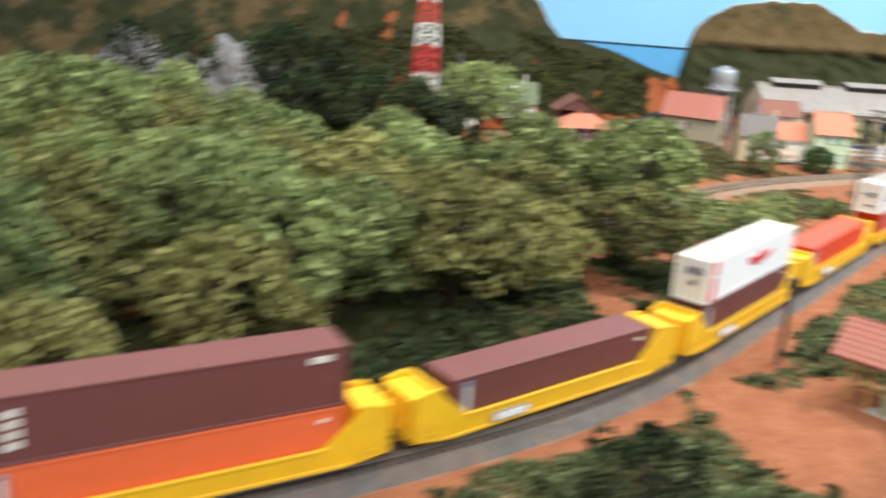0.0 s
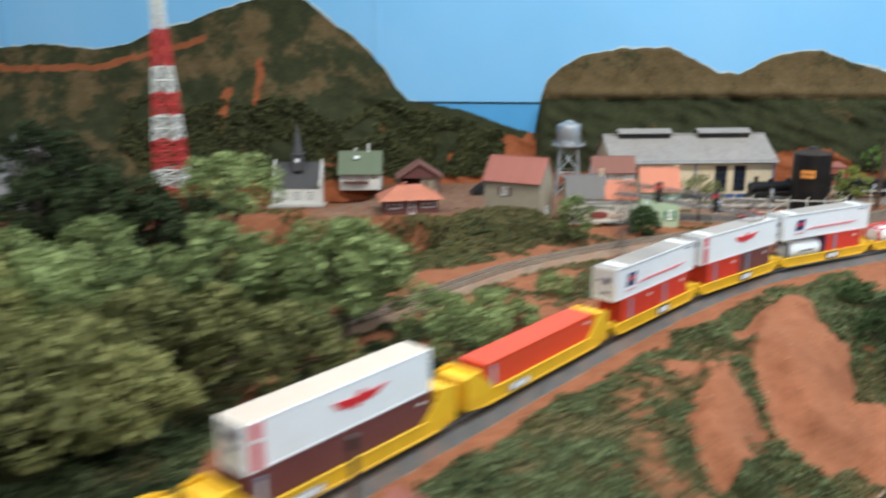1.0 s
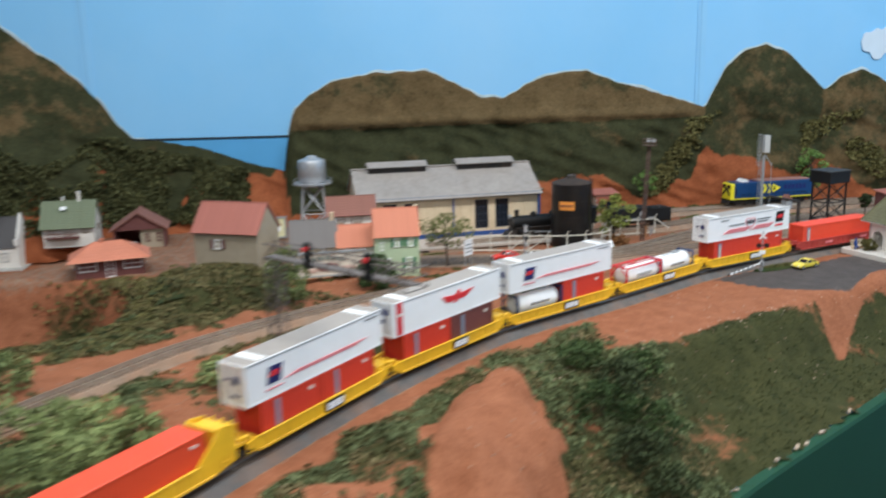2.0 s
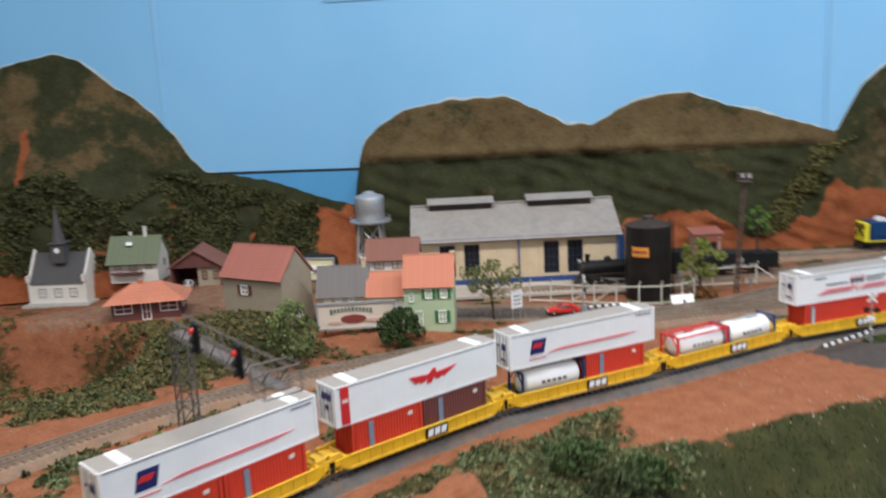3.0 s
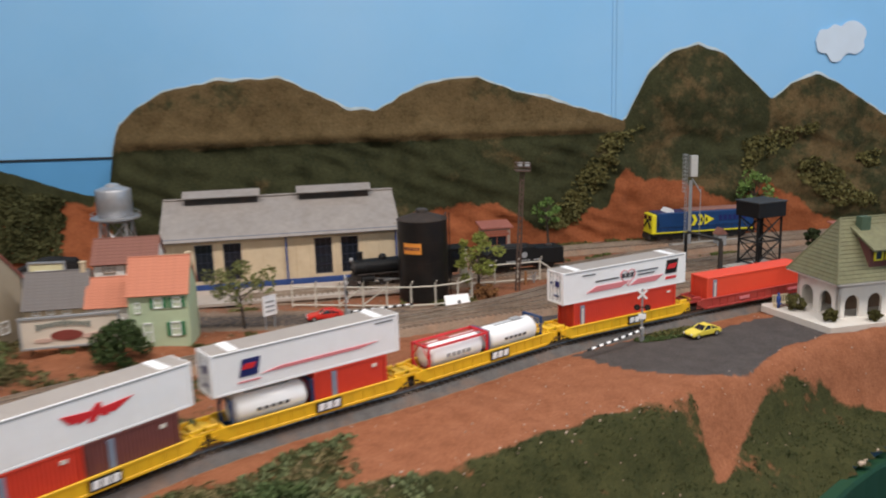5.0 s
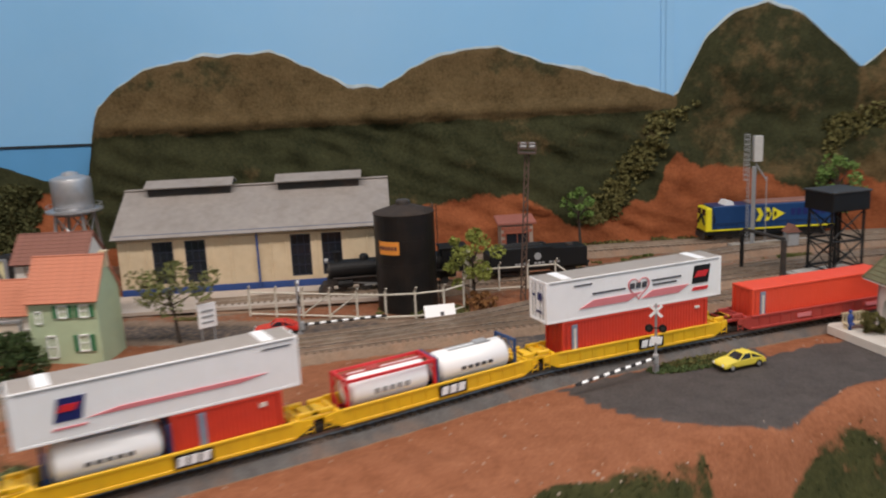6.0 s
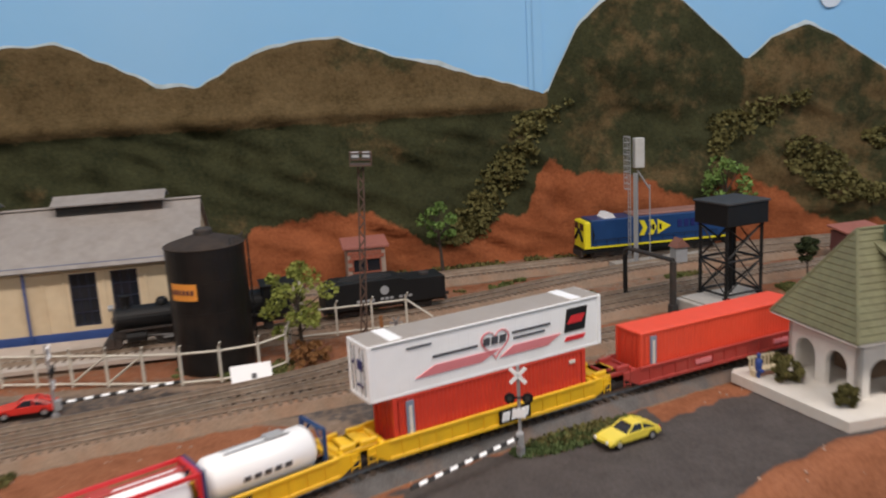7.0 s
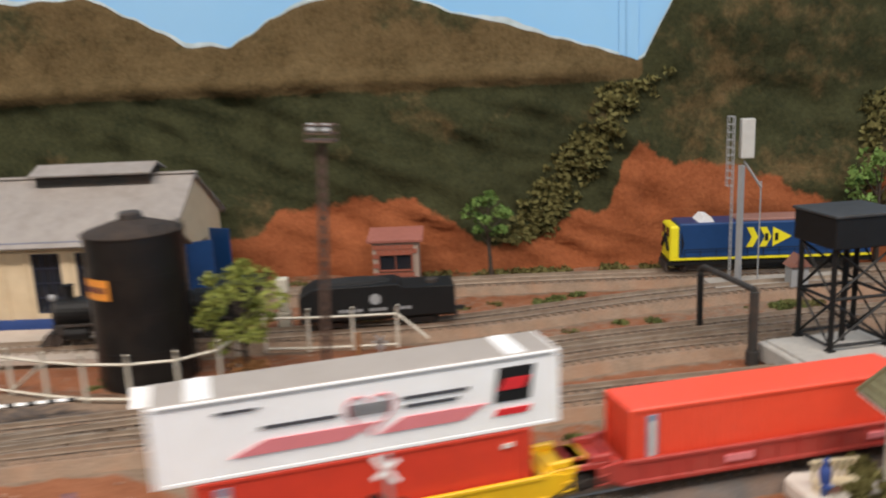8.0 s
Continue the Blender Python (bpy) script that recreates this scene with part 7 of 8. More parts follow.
def radio_mast():
    base = height(-0.022, 1.037)
    t = thing("radio_mast", pose(-0.022, 1.037, base), "tall tapering red and white lattice mast", "radio mast")
    M_R, M_W = mat("mast_red", (0.50, 0.03, 0.03), 0.6, vary=0.1), mat("mast_white", (0.68, 0.66, 0.62), 0.6, vary=0.1)
    cs = [(-1, -1), (1, -1), (1, 1), (-1, 1)]
    levels = [0.0] + [z - base for z in (0.130, 0.156, 0.197, 0.231, 0.262, 0.298, 0.348, 0.395)]
    H = levels[-1]

    def half(z):
        return interp([(0.0, 0.023), (0.19, 0.0165), (0.28, 0.0110), (0.36, 0.0065), (0.46, 0.0050)], z)
    for k, (z0, z1) in enumerate(zip(levels, levels[1:])):
        bm = bmesh.new()
        steps = max(2, round((z1 - z0) / 0.016))
        for j in range(steps):
            a, b = z0 + (z1 - z0) * j / steps, z0 + (z1 - z0) * (j + 1) / steps
            ra, rb = half(a), half(b)
            for (ax, ay), (bx2, by2) in zip(cs, cs[1:] + cs[:1]):
                bar(bm, (ax * ra, ay * ra, a), (ax * rb, ay * rb, b), 0.0024)
                bar(bm, (ax * ra, ay * ra, a), (bx2 * rb, by2 * rb, b), 0.0015)
                bar(bm, (bx2 * ra, by2 * ra, a), (ax * rb, ay * rb, b), 0.0015)
                bar(bm, (ax * rb, ay * rb, b), (bx2 * rb, by2 * rb, b), 0.0015)
        part("section", bm, M_R if k % 2 == 0 else M_W, t, "red mast section" if k % 2 == 0 else "white mast section")
    bm = bmesh.new()
    cyl(bm, (0, 0, H), (0, 0, H + 0.02), 0.0012, seg=8)
    part("aerial", bm, M_GREY, t)


radio_mast()


def trackside_hut():
    x, y = 0.406, 0.322
    z = height(x, y)
    t = thing("trackside_hut", pose(x, y, z - 0.010, 0, 0, -38) @ Matrix.Diagonal((0.95, 0.95, 1.45, 1)), "small open trackside hut with a pink tiled roof", "hut")
    M_OC = mat("ochre_timber", (0.45, 0.27, 0.09), 0.75, vary=0.15)
    part("base", box(0, 0, 0.003, 0.064, 0.046, 0.008, bev=0.001), M_CONC, t)
    part("wall", box(0.014, 0.0, 0.020, 0.026, 0.036, 0.030), mat("olive_plaster", (0.34, 0.33, 0.20), 0.85, vary=0.1), t)
    for px, py in ((-0.026, -0.016), (-0.026, 0.016), (-0.010, -0.017)):
        part("post", bar(bmesh.new(), (px, py, 0.006), (px, py, 0.042), 0.0028), M_OC, t)
    part("bench", box(-0.012, 0.008, 0.013, 0.022, 0.010, 0.0016), M_OC, t)
    for s in (-1, 1):
        place = pose(0, s * 0.030, 0.034, 0, 0, 0 if s < 0 else 180) @ pose(0, 0, 0, 28, 0, 0)
        roof_tiles(t, 0.080, 0.035, place, M_PINKTILE, 7)
    part("gable", prism(bmesh.new(), [(-0.018, 0.034), (0.018, 0.034), (0, 0.046)], -0.001, 0.001, Matrix(((0, 1, 0, 0.026), (1, 0, 0, 0), (0, 0, 1, 0), (0, 0, 0, 1)))), M_OC, t)


trackside_hut()
bm = bmesh.new()
cyl(bm, (0, 0, -0.004), (0, 0, 0.075), 0.0024, seg=10)
t = thing("dark_post", pose(0.345, 0.385, 0), "slim dark rusty post beside the main line", "post")
part("shaft", bm, MATS["rusty_brown_steel"], t)
part("head", box(0, 0, 0.073, 0.007, 0.006, 0.010, bev=0.001), M_DARK, t)

# small yard clutter
for k, (x, y, a) in enumerate(((1.334, 1.597, 10), (1.262, 1.520, 30), (1.475, 1.745, 15), (1.385, 1.600, 60))):
    t = thing("switch_stand", pose(x, y, height(x, y), 0, 0, a), "small black switch stand beside a track", "switch stand", "switch stands")
    part("stand", box(0, 0, 0.003, 0.011, 0.005, 0.006, bev=0.0008), M_BLACK, t)
    bm = bmesh.new()
    cyl(bm, (0.001, 0, 0.004), (0.001, 0, 0.012 if k else 0.016), 0.0022 if k == 0 else 0.0010, seg=8)
    part("lever", bm, M_BLACK if k == 0 else M_WOOD, t)
t = thing("pale_pillar", pose(1.128, 1.652, height(1.128, 1.652), 0, 0, 10), "pale weathered pillar standing beside the tender", "pillar")
M_PILLAR = mat("weathered_white_paint", (0.60, 0.56, 0.46), 0.8, vary=0.15, dirt=(0.35, 0.27, 0.18), dirt_amount=0.5)
for k, (w, z) in enumerate(((0.011, 0.009), (0.008, 0.026), (0.010, 0.041))):
    part("block", box(0, 0, z, w, w, 0.017 if k < 2 else 0.013, bev=0.001), M_PILLAR, t)
t = thing("hydrant", pose(1.226, 1.588, height(1.226, 1.588)), "small grey valve beside the yard fence", "hydrant")
bm = bmesh.new()
cyl(bm, (0, 0, 0), (0, 0, 0.012), 0.0016, seg=8)
part("standpipe", bm, M_SILVER, t)
for k in range(3):
    part("spoke", box(0, -0.001, 0.010, 0.013, 0.0012, 0.0016, ry=k * 60), M_SILVER, t)
t = thing("rusty_post", pose(1.211, 1.575, 0), "short rusty brown post beside the fence", "post")
part("shaft", box(0, 0, 0.010, 0.0035, 0.0035, 0.022), mat("rusty_orange_wood", (0.30, 0.13, 0.05), 0.9, vary=0.2), t)
lone_dry = [(1.139, 1.51), (1.15, 1.522), (1.135, 1.53)]
t = thing("pale_stone", pose(0.957, 1.402, height(0.957, 1.402), 0, 0, 15), "pale stone lying at the roadside", "stone")
part("stone_body", box(0, 0, 0.003, 0.018, 0.011, 0.009, bev=0.002), mat("pale_rock", (0.62, 0.45, 0.33), 0.9, vary=0.15), t)
t = thing("coal_bunker", pose(0.46, 1.715, 0, 0, 0, 12), "dark sloping mound of coal behind the houses", "coal heap")
bm = bmesh.new()
prism(bm, [(-0.075, 0), (0.075, 0), (0.070, 0.040), (0.02, 0.046), (-0.055, 0.018)], -0.022, 0.022)
bmesh.ops.bevel(bm, geom=list(bm.edges), offset=0.004, segments=2, affect="EDGES")
part("coal_mound", bm, mat("coal", (0.014, 0.013, 0.013), 0.9), t)

# ---------------------------------------------------------------- plants
LEAF_MID = foliage("sage_leaves", (0.030, 0.046, 0.016), (0.285, 0.340, 0.136))
LEAF_SAGE = foliage("olive_sage_leaves", (0.034, 0.038, 0.013), (0.290, 0.285, 0.106))
LEAF_BANK = foliage("bank_leaves", (0.020, 0.040, 0.014), (0.075, 0.11, 0.040))
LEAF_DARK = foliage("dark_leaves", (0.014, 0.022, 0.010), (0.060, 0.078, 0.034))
LEAF_FRESH = foliage("fresh_leaves", (0.045, 0.090, 0.020), (0.20, 0.32, 0.09))
LEAF_OLIVE = foliage("olive_leaves", (0.045, 0.045, 0.014), (0.16, 0.145, 0.055))


def leaf_mesh(name, centres, per, radius, size, material, seed, squash=0.8):
    """Clumps of small tilted leaf flakes round the given centres."""
    rng = np.random.default_rng(seed)
    c = np.array(centres, dtype=float)
    n = len(c) * per

    def unit(v):
        return v / np.linalg.norm(v, axis=1, keepdims=True)
    r0 = np.repeat(radius * rng.uniform(0.7, 1.25, len(c)), per)
    v = unit(rng.normal(size=(n, 3)))
    p = np.repeat(c, per, axis=0) + v * (r0 * rng.uniform(0.45, 1.0, n) ** 0.6)[:, None] * np.array((1, 1, squash))
    a = unit(rng.normal(size=(n, 3)) + v * 0.6)
    b = unit(np.cross(a, rng.normal(size=(n, 3))))
    q = (size * rng.uniform(0.6, 1.4, n))[:, None]
    verts = np.stack([p - a * q, p + b * q * 0.6, p + a * q, p - b * q * 0.6 + np.cross(a, b) * q * 0.3], axis=1)
    me = bpy.data.meshes.new(name)
    me.vertices.add(4 * n)
    me.vertices.foreach_set("co", verts.ravel())
    me.loops.add(4 * n)
    me.loops.foreach_set("vertex_index", np.arange(4 * n, dtype=np.int32))
    me.polygons.add(n)
    me.polygons.foreach_set("loop_start", np.arange(0, 4 * n, 4, dtype=np.int32))
    me.update(calc_edges=True)
    me.validate()
    me.materials.append(material)
    return me


def tree(name, h, spread, seed, material, label, per=70, clumps=22, leaf=0.0026, bare=0.35):
    rng = random.Random(seed)
    t = thing(name, Matrix(), label, "tree", "model trees")
    bm = bmesh.new()
    lean = Vector((rng.uniform(-0.06, 0.06) * h, rng.uniform(-0.06, 0.06) * h, 0))
    pts = [Vector((0, 0, -0.006)), lean * 0.4 + Vector((0, 0, h * 0.35)), lean + Vector((0, 0, h * 0.75))]
    for k, (a, b) in enumerate(zip(pts, pts[1:])):
        cyl(bm, a, b, h * (0.030 - 0.010 * k), h * (0.020 - 0.009 * k), seg=7)
    centres = []
    for k in range(clumps):
        ang = k * 2.399 + rng.uniform(-0.4, 0.4)
        f = (k + 0.5) / clumps
        z = h * (bare + (1 - bare) * f ** 0.9)
        reach = spread * math.sqrt(max(0.05, 1 - (2 * f - 0.85) ** 2)) * rng.uniform(0.55, 1.05)
        end = lean * (z / h) + Vector((math.cos(ang) * reach, math.sin(ang) * reach, z + rng.uniform(-0.05, 0.05) * h))
        root = lean * 0.6 + Vector((0, 0, min(h * 0.72, z * 0.72)))
        cyl(bm, root, end, h * 0.009, h * 0.004, seg=5)
        centres.append(tuple(end))
    part("trunk", bm, M_TRUNK, t)
    crown = new("crown", leaf_mesh("crown", centres, per, spread * 0.32, leaf, material, seed))
    crown.parent = t
    return t


protos = [tree("broadleaf_tree", 0.118, 0.060, 1, LEAF_MID, "bushy sage green model tree", 125, 26, 0.0036, 0.34), tree("broadleaf_tree", 0.100, 0.062, 2, LEAF_SAGE, "bushy pale sage model tree", 125, 26, 0.0036, 0.32),
          tree("broadleaf_tree", 0.128, 0.056, 3, LEAF_MID, "bushy sage green model tree", 125, 26, 0.0036, 0.36), tree("broadleaf_tree", 0.094, 0.054, 4, LEAF_SAGE, "bushy pale sage model tree", 125, 24, 0.0036, 0.32)]
used = set()


def plant(k, x, y, size=1.0, dz=0.0):
    m = pose(x, y, height(x, y) + dz, random.uniform(-4, 4), random.uniform(-4, 4), random.uniform(0, 360))
    if k in used:
        ob = copy_thing(protos[k], m)
    else:
        used.add(k)
        ob = protos[k]
        ob.matrix_world = m
    ob.scale = (size, size, size * random.uniform(0.92, 1.08))
    return ob


# wood between the line and the village
rng = random.Random(11)
placed = []
tries = 0
while len(placed) < 120 and tries < 9000:
    tries += 1
    x, y = rng.uniform(-0.95, 0.54), rng.uniform(0.02, 1.22)
    dm = NEAR_MAIN.at(x, y)
    above = y - interp([(-0.62, -0.13), (-0.038, 0.108), (0.202, 0.286), (0.401, 0.534), (0.503, 0.67)], x)
    if above < 0 or dm < 0.118 + 0.030 * sstep(-0.15, 0.05, x) + 0.03 * noise.noise(Vector((x * 9, y * 9, 41))):
        continue
    if y > interp([(-0.95, 0.96), (-0.2, 0.90), (0.1, 0.92), (0.25, 0.88), (0.33, 0.78), (0.38, 0.70), (0.42, 0.4)], x):
        continue
    if any((x - a) ** 2 + (y - b) ** 2 < 0.062 ** 2 for a, b in placed) or (x + 0.022) ** 2 + (y - 1.037) ** 2 < 0.05 ** 2:
        continue
    placed.append((x, y))
    plant(rng.randrange(4), x, y, rng.uniform(0.82, 1.18) * (1 - 0.34 * sstep(0.68, 0.95, y)) * (1 + 0.15 * sstep(0.15, 0.30, x)))


def lone(kind, *a, at=(0, 0), z=None, **k):
    ob = tree(kind, *a, **k)
    ob.matrix_world = pose(at[0], at[1], height(*at) if z is None else z, 0, 0, random.uniform(0, 360))
    return ob


lone("roadside_tree", 0.074, 0.033, 21, LEAF_MID, "small rounded olive green tree beside the siding", at=(0.575, 1.245), clumps=20, per=110, leaf=0.0024, bare=0.22)
lone("roadside_bush", 0.044, 0.031, 22, LEAF_BANK, "low round green bush beside the billboard", at=(0.700, 1.318), clumps=24, per=120, leaf=0.0022, bare=0.12)
lone("street_tree", 0.080, 0.046, 23, foliage("leaf_green", (0.045, 0.055, 0.018), (0.190, 0.200, 0.075)), "sparse young tree with a thin trunk", at=(0.822, 1.430), clumps=13, per=80, leaf=0.0024, bare=0.55)
lone("yard_tree", 0.086, 0.029, 24, foliage("yellow_green_fronds", (0.075, 0.095, 0.018), (0.28, 0.31, 0.075)), "light green shrub tree beside the yard fence", at=(1.136, 1.535), clumps=18, per=120, leaf=0.0019, bare=0.30)
lone("hillside_tree", 0.092, 0.025, 25, LEAF_FRESH, "light green young tree below the hills", at=(1.300, 1.815), clumps=11, per=50, leaf=0.0028, bare=0.45, z=0.0)
lone("hillside_tree", 0.115, 0.036, 26, LEAF_FRESH, "light green young tree below the hills", at=(1.690, 1.845), clumps=14, per=60, leaf=0.0030, bare=0.4, z=0.0)
lone("topiary_tree", 0.050, 0.013, 27, LEAF_DARK, "small dark clipped tree near the station", at=(1.690, 1.640), clumps=18, per=90, leaf=0.0020, bare=0.55)
lone("dark_tree", 0.150, 0.055, 28, LEAF_DARK, "tall dark tree before grey rocks", at=(-0.33, 1.26), clumps=24, per=80, leaf=0.0032, bare=0.35)
lone("dark_tree", 0.140, 0.050, 29, LEAF_DARK, "tall dark tree before grey rocks", at=(-0.46, 1.22), clumps=24, per=80, leaf=0.0032, bare=0.35)
lone("dark_tree", 0.130, 0.060, 34, LEAF_DARK, "dark tree before the radio mast", at=(-0.150, 1.06), clumps=24, per=150, leaf=0.0032, bare=0.25)
lone("dark_tree", 0.110, 0.050, 35, LEAF_DARK, "dark tree before the radio mast", at=(-0.24, 1.12), clumps=24, per=150, leaf=0.0032, bare=0.25)
lone("dark_tree", 0.150, 0.055, 36, LEAF_DARK, "tall dark tree before grey rocks", at=(-0.58, 1.25), clumps=24, per=80, leaf=0.0032, bare=0.25)
lone("dark_tree", 0.135, 0.050, 37, LEAF_DARK, "dark tree before the radio mast", at=(-0.100, 1.000), clumps=22, per=130, leaf=0.0032, bare=0.2)
lone("dark_tree", 0.125, 0.048, 38, LEAF_DARK, "dark tree before the radio mast", at=(0.030, 0.975), clumps=20, per=130, leaf=0.0032, bare=0.2)
lone("umbrella_tree", 0.170, 0.062, 30, LEAF_MID, "spreading flat crowned tree near the mast", at=(0.068, 1.03), clumps=22, per=130, leaf=0.0034, bare=0.62)
for k, (x, y, h, r) in enumerate(((-0.25, 1.10, 0.185, 0.060), (-0.17, 1.06, 0.170, 0.056), (-0.20, 0.985, 0.130, 0.054), (-0.075, 0.955, 0.155, 0.054), (-0.025, 0.965, 0.150, 0.046), (0.010, 0.915, 0.125, 0.050))):
    lone("dark_tree", h, r, 140 + k, LEAF_DARK, "dense dark grey green tree before the mast", at=(x, y), clumps=26, per=150, leaf=0.0032, bare=0.18)
lone("siding_bush", 0.045, 0.032, 32, LEAF_MID, "low green bush between the tracks", at=(0.435, 0.81), clumps=14, leaf=0.0026, bare=0.15)
for k, (x, y, h, r) in enumerate(((0.905, 0.865, 0.034, 0.030), (0.935, 0.900, 0.036, 0.032), (0.955, 0.860, 0.034, 0.032), (0.925, 0.820, 0.030, 0.028), (0.965, 0.935, 0.026, 0.026), (0.945, 0.785, 0.026, 0.026), (0.905, 0.945, 0.022, 0.024))):
    lone("bank_bush", h, r, 60 + k, LEAF_DARK if k % 2 else LEAF_BANK, "low dark green bush on the near bank", at=(x, y), clumps=16, per=70, leaf=0.0022, bare=0.10)
for k, (x, y, h, r) in enumerate(((0.40, 0.72, 0.045, 0.040), (0.36, 0.80, 0.050, 0.042), (0.385, 0.87, 0.030, 0.030), (0.43, 0.76, 0.040, 0.034), (0.47, 0.81, 0.028, 0.028), (0.52, 0.965, 0.024, 0.026), (0.60, 0.955, 0.020, 0.022), (0.30, 0.97, 0.035, 0.035), (0.24, 1.03, 0.035, 0.04))):
    lone("siding_bush", h, r, 80 + k, LEAF_MID, "low green bush between the tracks", at=(x, y), clumps=14, per=70, leaf=0.0026, bare=0.12)
lone("bank_bush", 0.050, 0.036, 33, LEAF_DARK, "dark bush on the near bank", at=(0.20, 0.16), clumps=14, leaf=0.0028, bare=0.15)
for k, (x, y, s) in enumerate(((-0.020, 0.060, 1.0), (-0.012, 0.006, 0.7), (0.036, -0.008, 0.6), (-0.010, 0.088, 0.6))):
    p = pose(1.535, 1.293, 0.008, 0, 0, 8) @ Vector((x, y, 0))
    lone("platform_shrub", 0.018 * s, 0.0115 * s, 40 + k, LEAF_OLIVE, "small clipped shrub on the station platform", at=(p.x, p.y), z=0.009, clumps=16, per=90, leaf=0.0015, bare=0.05)


for k, (x, y) in enumerate(lone_dry):
    lone("dry_bush", 0.016, 0.014, 110 + k, foliage("dry_orange_leaves", (0.13, 0.055, 0.02), (0.34, 0.17, 0.07)), "low dry orange bush below the yard tree", at=(x, y), clumps=8, per=40, leaf=0.0018, bare=0.1)


def grey_rocks():
    t = thing("rock_outcrop", pose(-0.47, 1.46, height(-0.47, 1.46) - 0.055), "large pale grey rock outcrop behind the trees", "rock")
    M_RK = mat("grey_rock", (0.25, 0.24, 0.245), 0.9, vary=0.3, scale=60, bump=0.8, bscale=150, dirt=(0.18, 0.15, 0.12), dirt_amount=0.5)
    for k, (x, y, r, h) in enumerate(((0, 0, 0.075, 0.185), (-0.095, 0.02, 0.06, 0.15), (0.065, -0.01, 0.05, 0.15), (-0.20, 0.0, 0.08, 0.19), (0.10, 0.03, 0.035, 0.10), (-0.28, 0.01, 0.05, 0.13))):
        bm = bmesh.new()
        bmesh.ops.create_icosphere(bm, subdivisions=4, radius=1)
        for v in bm.verts:
            q = v.co.copy()
            n = noise.noise(q * 1.8 + Vector((k * 9, 0, 0))) * 0.35 + abs(noise.noise(q * 4 + Vector((0, k * 5, 0)))) * 0.28
            v.co = Vector((x + q.x * r * (1 + n), y + q.y * r * (1 + n), max(0, h * 0.45 + q.z * h * 0.62 * (1 + n))))
        part("rock", bm, M_RK, t)


grey_rocks()


def scatter(name, count, inside, material, size, seed, label, lift=0.0, per=7):
    """Turf or foam clumps over part of the ground, one mesh."""
    rng = random.Random(seed)
    centres = []
    tries = 0
    while len(centres) < count and tries < count * 40:
        tries += 1
        c = inside(rng)
        if c:
            centres.append(c)
    me = leaf_mesh(name, centres, per, size, size * 0.55, material, seed, 0.55)
    return tagged(new(name, me), label, "turf", kind="stuff")


def on_turf(x0, x1, y0, y1, least):
    def pick(rng):
        x, y = rng.uniform(x0, x1), rng.uniform(y0, y1)
        if edge_distance(x, y) < 0.004:
            return None
        z = height(x, y)
        c = cover(x, y, z)
        if c[0] + 0.35 * noise.noise(Vector((x * 45, y * 45, 1))) < least or c[2] > 0.5 or NEAR_ANY.at(x, y) < 0.024:
            return None
        return (x, y, z + 0.001)
    return pick


def patchy(pick, seed, above):
    """Keeps what a pick gives only where a slow noise lies on one side of a level."""
    def chosen(rng):
        c = pick(rng)
        if c and (noise.noise(Vector((c[0] * 17, c[1] * 17, seed))) > 0.08) == above:
            return c
        return None
    return chosen


scatter("bank_turf", 7000, patchy(on_turf(0.10, 1.02, 0.0, 1.16, 0.52), 51, False), foliage("bank_turf_leaves", (0.045, 0.062, 0.028), (0.180, 0.210, 0.100)), 0.0036, 5, "dark green ground foam on the near bank", per=12)
scatter("bank_straw", 3600, patchy(on_turf(0.10, 1.02, 0.0, 1.16, 0.50), 51, True), foliage("bank_straw_leaves", (0.075, 0.066, 0.028), (0.240, 0.195, 0.100)), 0.0030, 16, "olive and straw coloured ground foam on the near bank", per=10)
scatter("cliff_turf", 2600, on_turf(0.98, 1.75, 0.75, 1.26, 0.66), foliage("cliff_turf_leaves", (0.022, 0.032, 0.012), (0.058, 0.068, 0.025)), 0.0013, 6, "green ground foam on the front slope", per=7)
scatter("siding_scrub", 2600, on_turf(0.12, 0.95, 0.55, 1.36, 0.46), foliage("siding_scrub_leaves", (0.045, 0.048, 0.018), (0.165, 0.155, 0.065)), 0.0042, 17, "low olive scrub beside the siding", per=9)
scatter("yard_weeds", 2300, on_turf(0.62, 1.75, 1.30, 1.80, 0.44), LEAF_OLIVE, 0.0034, 7, "dry olive weeds between the yard tracks", per=7)
scatter("verge_grass", 500, lambda rng: (lambda x, y: (x, y, height(x, y) + 0.001) if blob(x, y, 1.335, 1.312, 0.062, 0.020, 22) > 0.12 and NEAR_MAIN.at(x, y) > 0.030 else None)(rng.uniform(1.27, 1.40), rng.uniform(1.28, 1.35)), foliage("verge_grass_leaves", (0.026, 0.045, 0.016), (0.085, 0.120, 0.045)), 0.0024, 20, "green grass verge beside the level crossing", per=9)
scatter("yard_grass", 1900, patchy(on_turf(0.95, 1.75, 1.40, 1.80, 0.30), 71, True), foliage("yard_grass_leaves", (0.055, 0.070, 0.020), (0.165, 0.185, 0.065)), 0.0030, 19, "small tufts of green grass between the yard tracks", per=8)
scatter("mound_scrub", 1500, on_turf(0.22, 0.64, 1.05, 1.44, 0.42), foliage("scrub_leaves", (0.045, 0.040, 0.017), (0.150, 0.126, 0.056)), 0.0055, 8, "scrubby olive green growth on the mound", per=9)
scatter("hollow_scrub", 2600, on_turf(-0.15, 0.40, 1.05, 1.62, 0.22), LEAF_OLIVE, 0.0050, 10, "dry dark olive scrub on the slopes of the hollow", per=9)
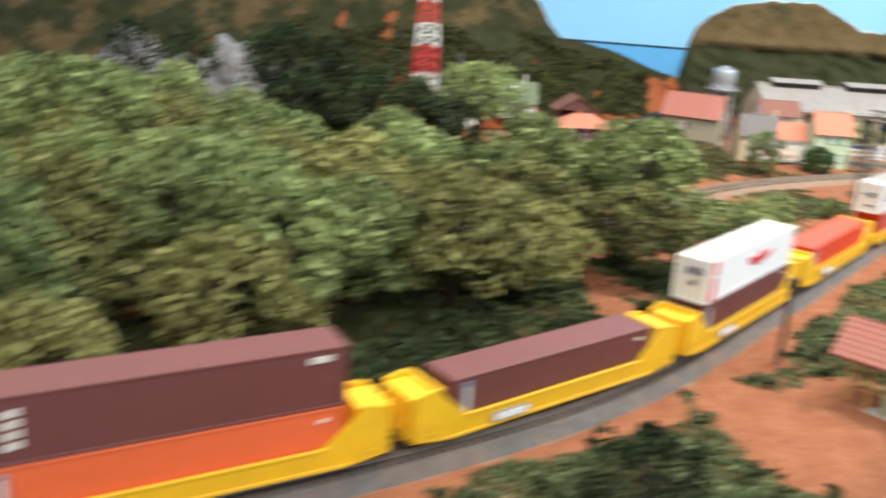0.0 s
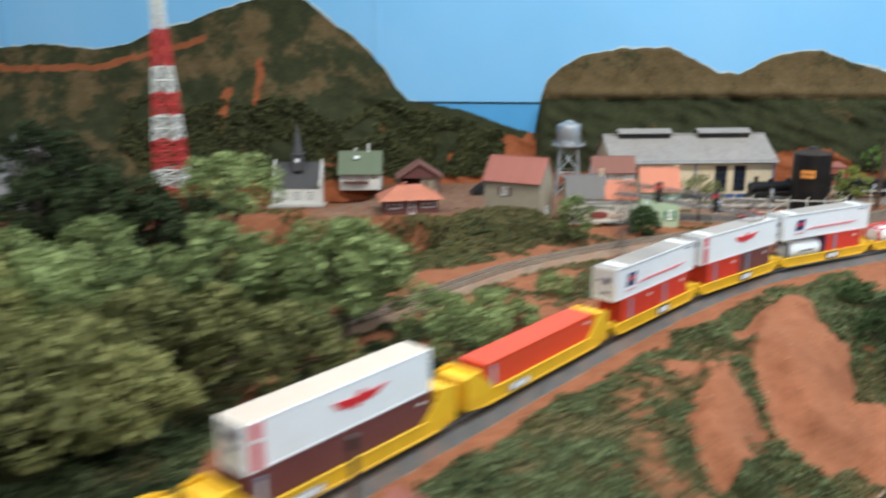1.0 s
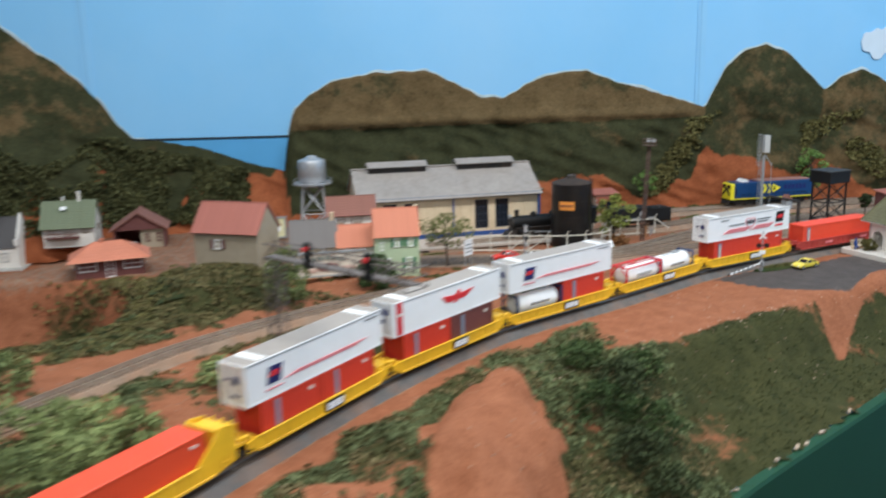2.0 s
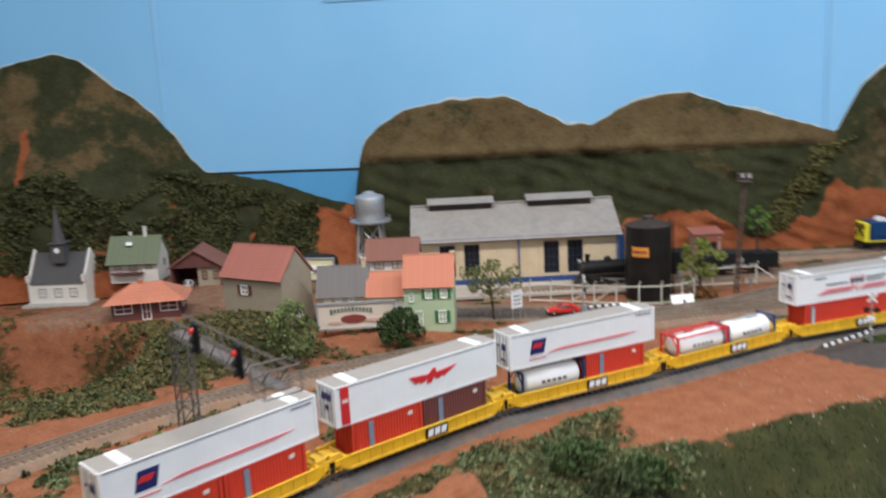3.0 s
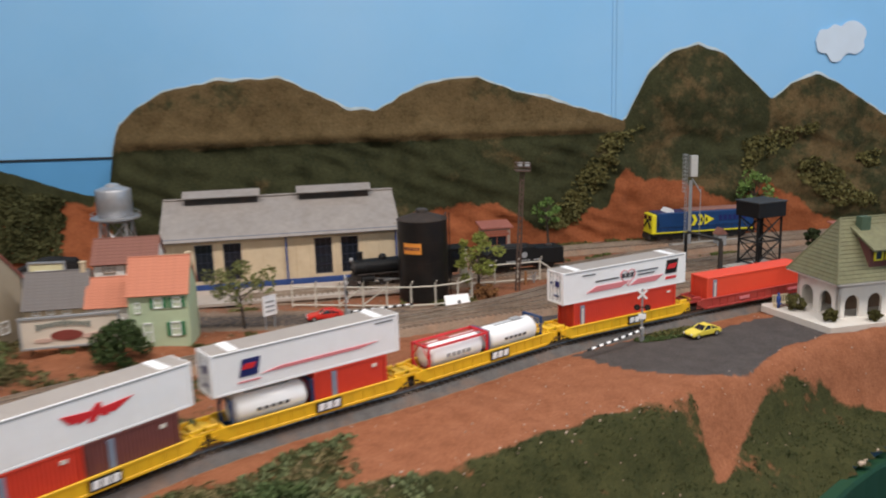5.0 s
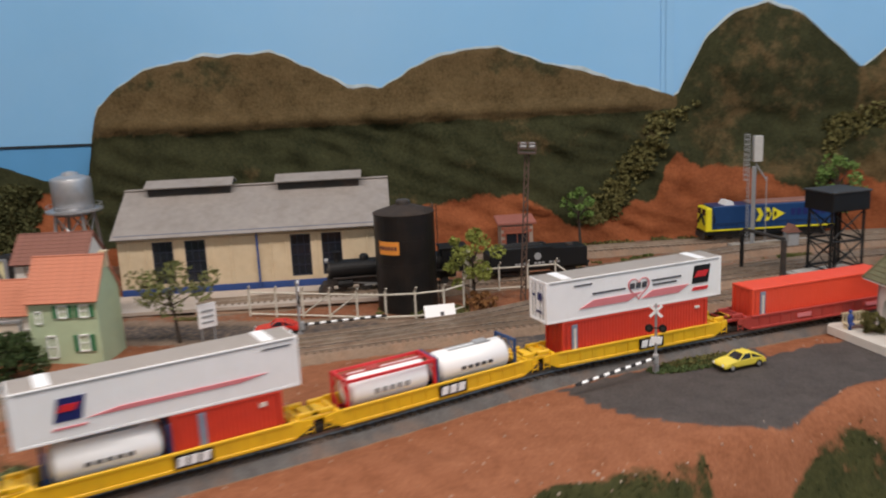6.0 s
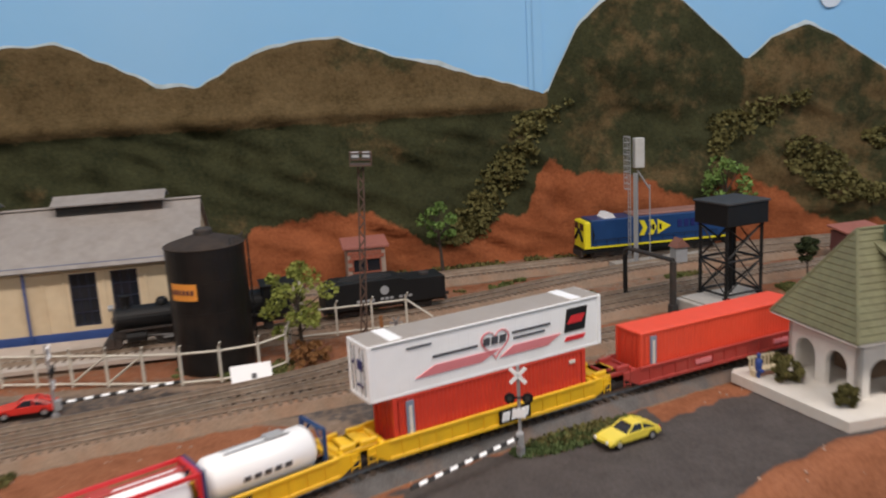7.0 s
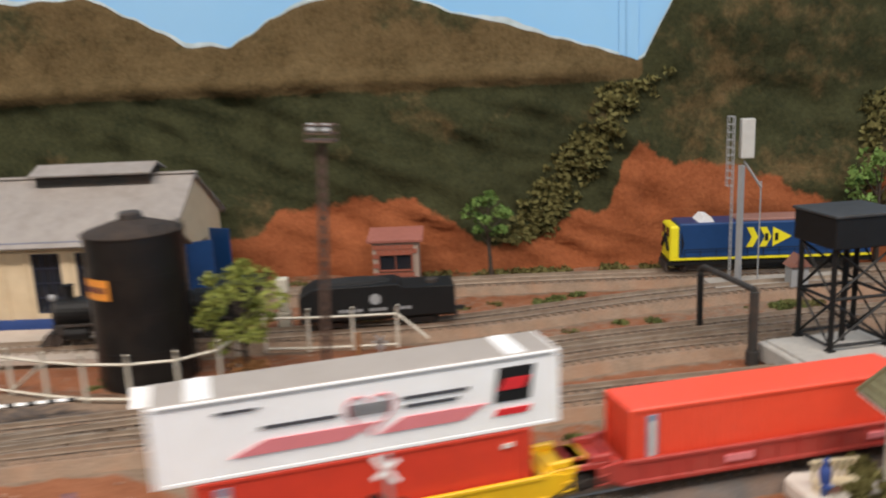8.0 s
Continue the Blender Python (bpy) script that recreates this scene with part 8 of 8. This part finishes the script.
# strip between line and wood, filled with dark leaves in place of tree shade
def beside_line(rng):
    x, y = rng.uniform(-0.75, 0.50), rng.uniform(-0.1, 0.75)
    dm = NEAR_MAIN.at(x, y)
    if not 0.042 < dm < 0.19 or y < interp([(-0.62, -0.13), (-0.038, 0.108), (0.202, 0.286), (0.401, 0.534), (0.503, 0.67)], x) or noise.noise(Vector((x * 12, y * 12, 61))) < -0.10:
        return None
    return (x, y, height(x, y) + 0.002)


# both scatters carry the shade under the trees in their dark leaf colour
scatter("line_undergrowth", 1700, beside_line, LEAF_DARK, 0.0080, 18, "undergrowth along the edge of the wood, coloured dark for the trees' shade", per=16)
scatter("wood_floor", 4200, on_turf(-0.95, 0.44, 0.0, 1.3, 0.40), LEAF_DARK, 0.0075, 9, "undergrowth below the trees, coloured dark for their shade", per=9)


def on_hill(x0, x1, z0, z1, dens):
    def pick(rng):
        x, v = rng.uniform(x0, x1), rng.uniform(0.05, 0.9)
        p = hill_point(x, v)
        if not z0 < p.z < z1 + 0.09 * noise.noise(Vector((x * 6, 2, 8))) or noise.noise(Vector((x * 11, p.z * 14, 3))) < dens:
            return None
        return (p.x, p.y - 0.004, p.z)
    return pick


def gully(rng):
    x, v = rng.uniform(1.28, 1.50), rng.uniform(0.05, 0.9)
    p = hill_point(x, v)
    if abs(p.x - 1.345 - (p.z - 0.05) * 0.75) > 0.030 * rng.random() + 0.004 or not 0.03 < p.z < 0.205:
        return None
    return (p.x, p.y - 0.003, p.z)


scatter("hill_bushes", 5200, on_hill(-0.42, 0.46, 0.02, 0.190, -0.30), foliage("hill_scrub_leaves", (0.026, 0.031, 0.013), (0.125, 0.125, 0.052)), 0.0068, 12, "dark bushes growing over the lower hillside", per=9)
scatter("gully_bushes", 330, gully, LEAF_OLIVE, 0.006, 13, "olive bushes in the hillside gully", per=9)
scatter("slope_bushes", 420, on_hill(1.68, 1.95, 0.05, 0.19, 0.05), LEAF_OLIVE, 0.0065, 14, "olive bushes on the far slope", per=9)
scatter("hillfoot_weeds", 420, lambda rng: (lambda x: (x, hill_point(x, 0.10).y - rng.uniform(-0.004, 0.030), 0.002) if noise.noise(Vector((x * 24, 5, 2))) > -0.12 else None)(rng.uniform(1.22, 1.62)), LEAF_OLIVE, 0.004, 15, "dry weeds at the foot of the hills", per=7)


def edge_chips():
    """Pale plaster crumbs along the broken rim above the front slope."""
    rng = random.Random(31)
    bm = bmesh.new()
    for _ in range(90):
        x = 0.86 + 0.59 * rng.random() ** 1.4
        y0 = interp(RIM, x) + rng.gauss(0, 0.008)
        s = 0.0004 + 0.0014 * rng.random() ** 2.5
        bx(bm, x, y0, height(x, y0) + s * 0.3, s * 1.5, s, s * 0.7, rz=rng.uniform(0, 180), ry=rng.uniform(-30, 30))
    for _ in range(110):
        k = rng.randrange(5, 10)
        p = EDGE[k].lerp(EDGE[k + 1], rng.random())
        s = 0.0006 + 0.0030 * rng.random() ** 2
        bx(bm, p.x + rng.gauss(0, 0.001), p.y + 0.002 + rng.gauss(0, 0.001), height(p.x, p.y + 0.002) + s * 0.2, s * 2.2, s, s * 0.7, rz=40 + rng.uniform(-25, 25), ry=rng.uniform(-20, 20))
    return tagged(link("plaster_crumbs", bm, mat("pale_plaster_crumbs", (0.46, 0.36, 0.28), 0.9, vary=0.2)), "pale plaster crumbs along the slope rim", "rubble", kind="stuff")


edge_chips()


def yard_stones():
    """Scattered small stones over the yard and the open earth."""
    rng = random.Random(33)
    bm = bmesh.new()
    k = 0
    while k < 1500:
        x, y = rng.uniform(0.3, 1.75), rng.uniform(0.55, 1.76)
        if edge_distance(x, y) < 0.05 or NEAR_ANY.at(x, y) < 0.018 or cover(x, y, 0)[2] > 0.3:
            continue
        s = rng.uniform(0.0004, 0.0015)
        bx(bm, x, y, height(x, y) + s * 0.3, s * 1.4, s, s * 0.8, rz=rng.uniform(0, 180), rx=rng.uniform(-25, 25))
        k += 1
    return tagged(link("loose_stones", bm, mat("small_stones", (0.36, 0.25, 0.19), 0.9, vary=0.4, scale=60)), "small loose stones over the earth", "rubble", kind="stuff")


yard_stones()
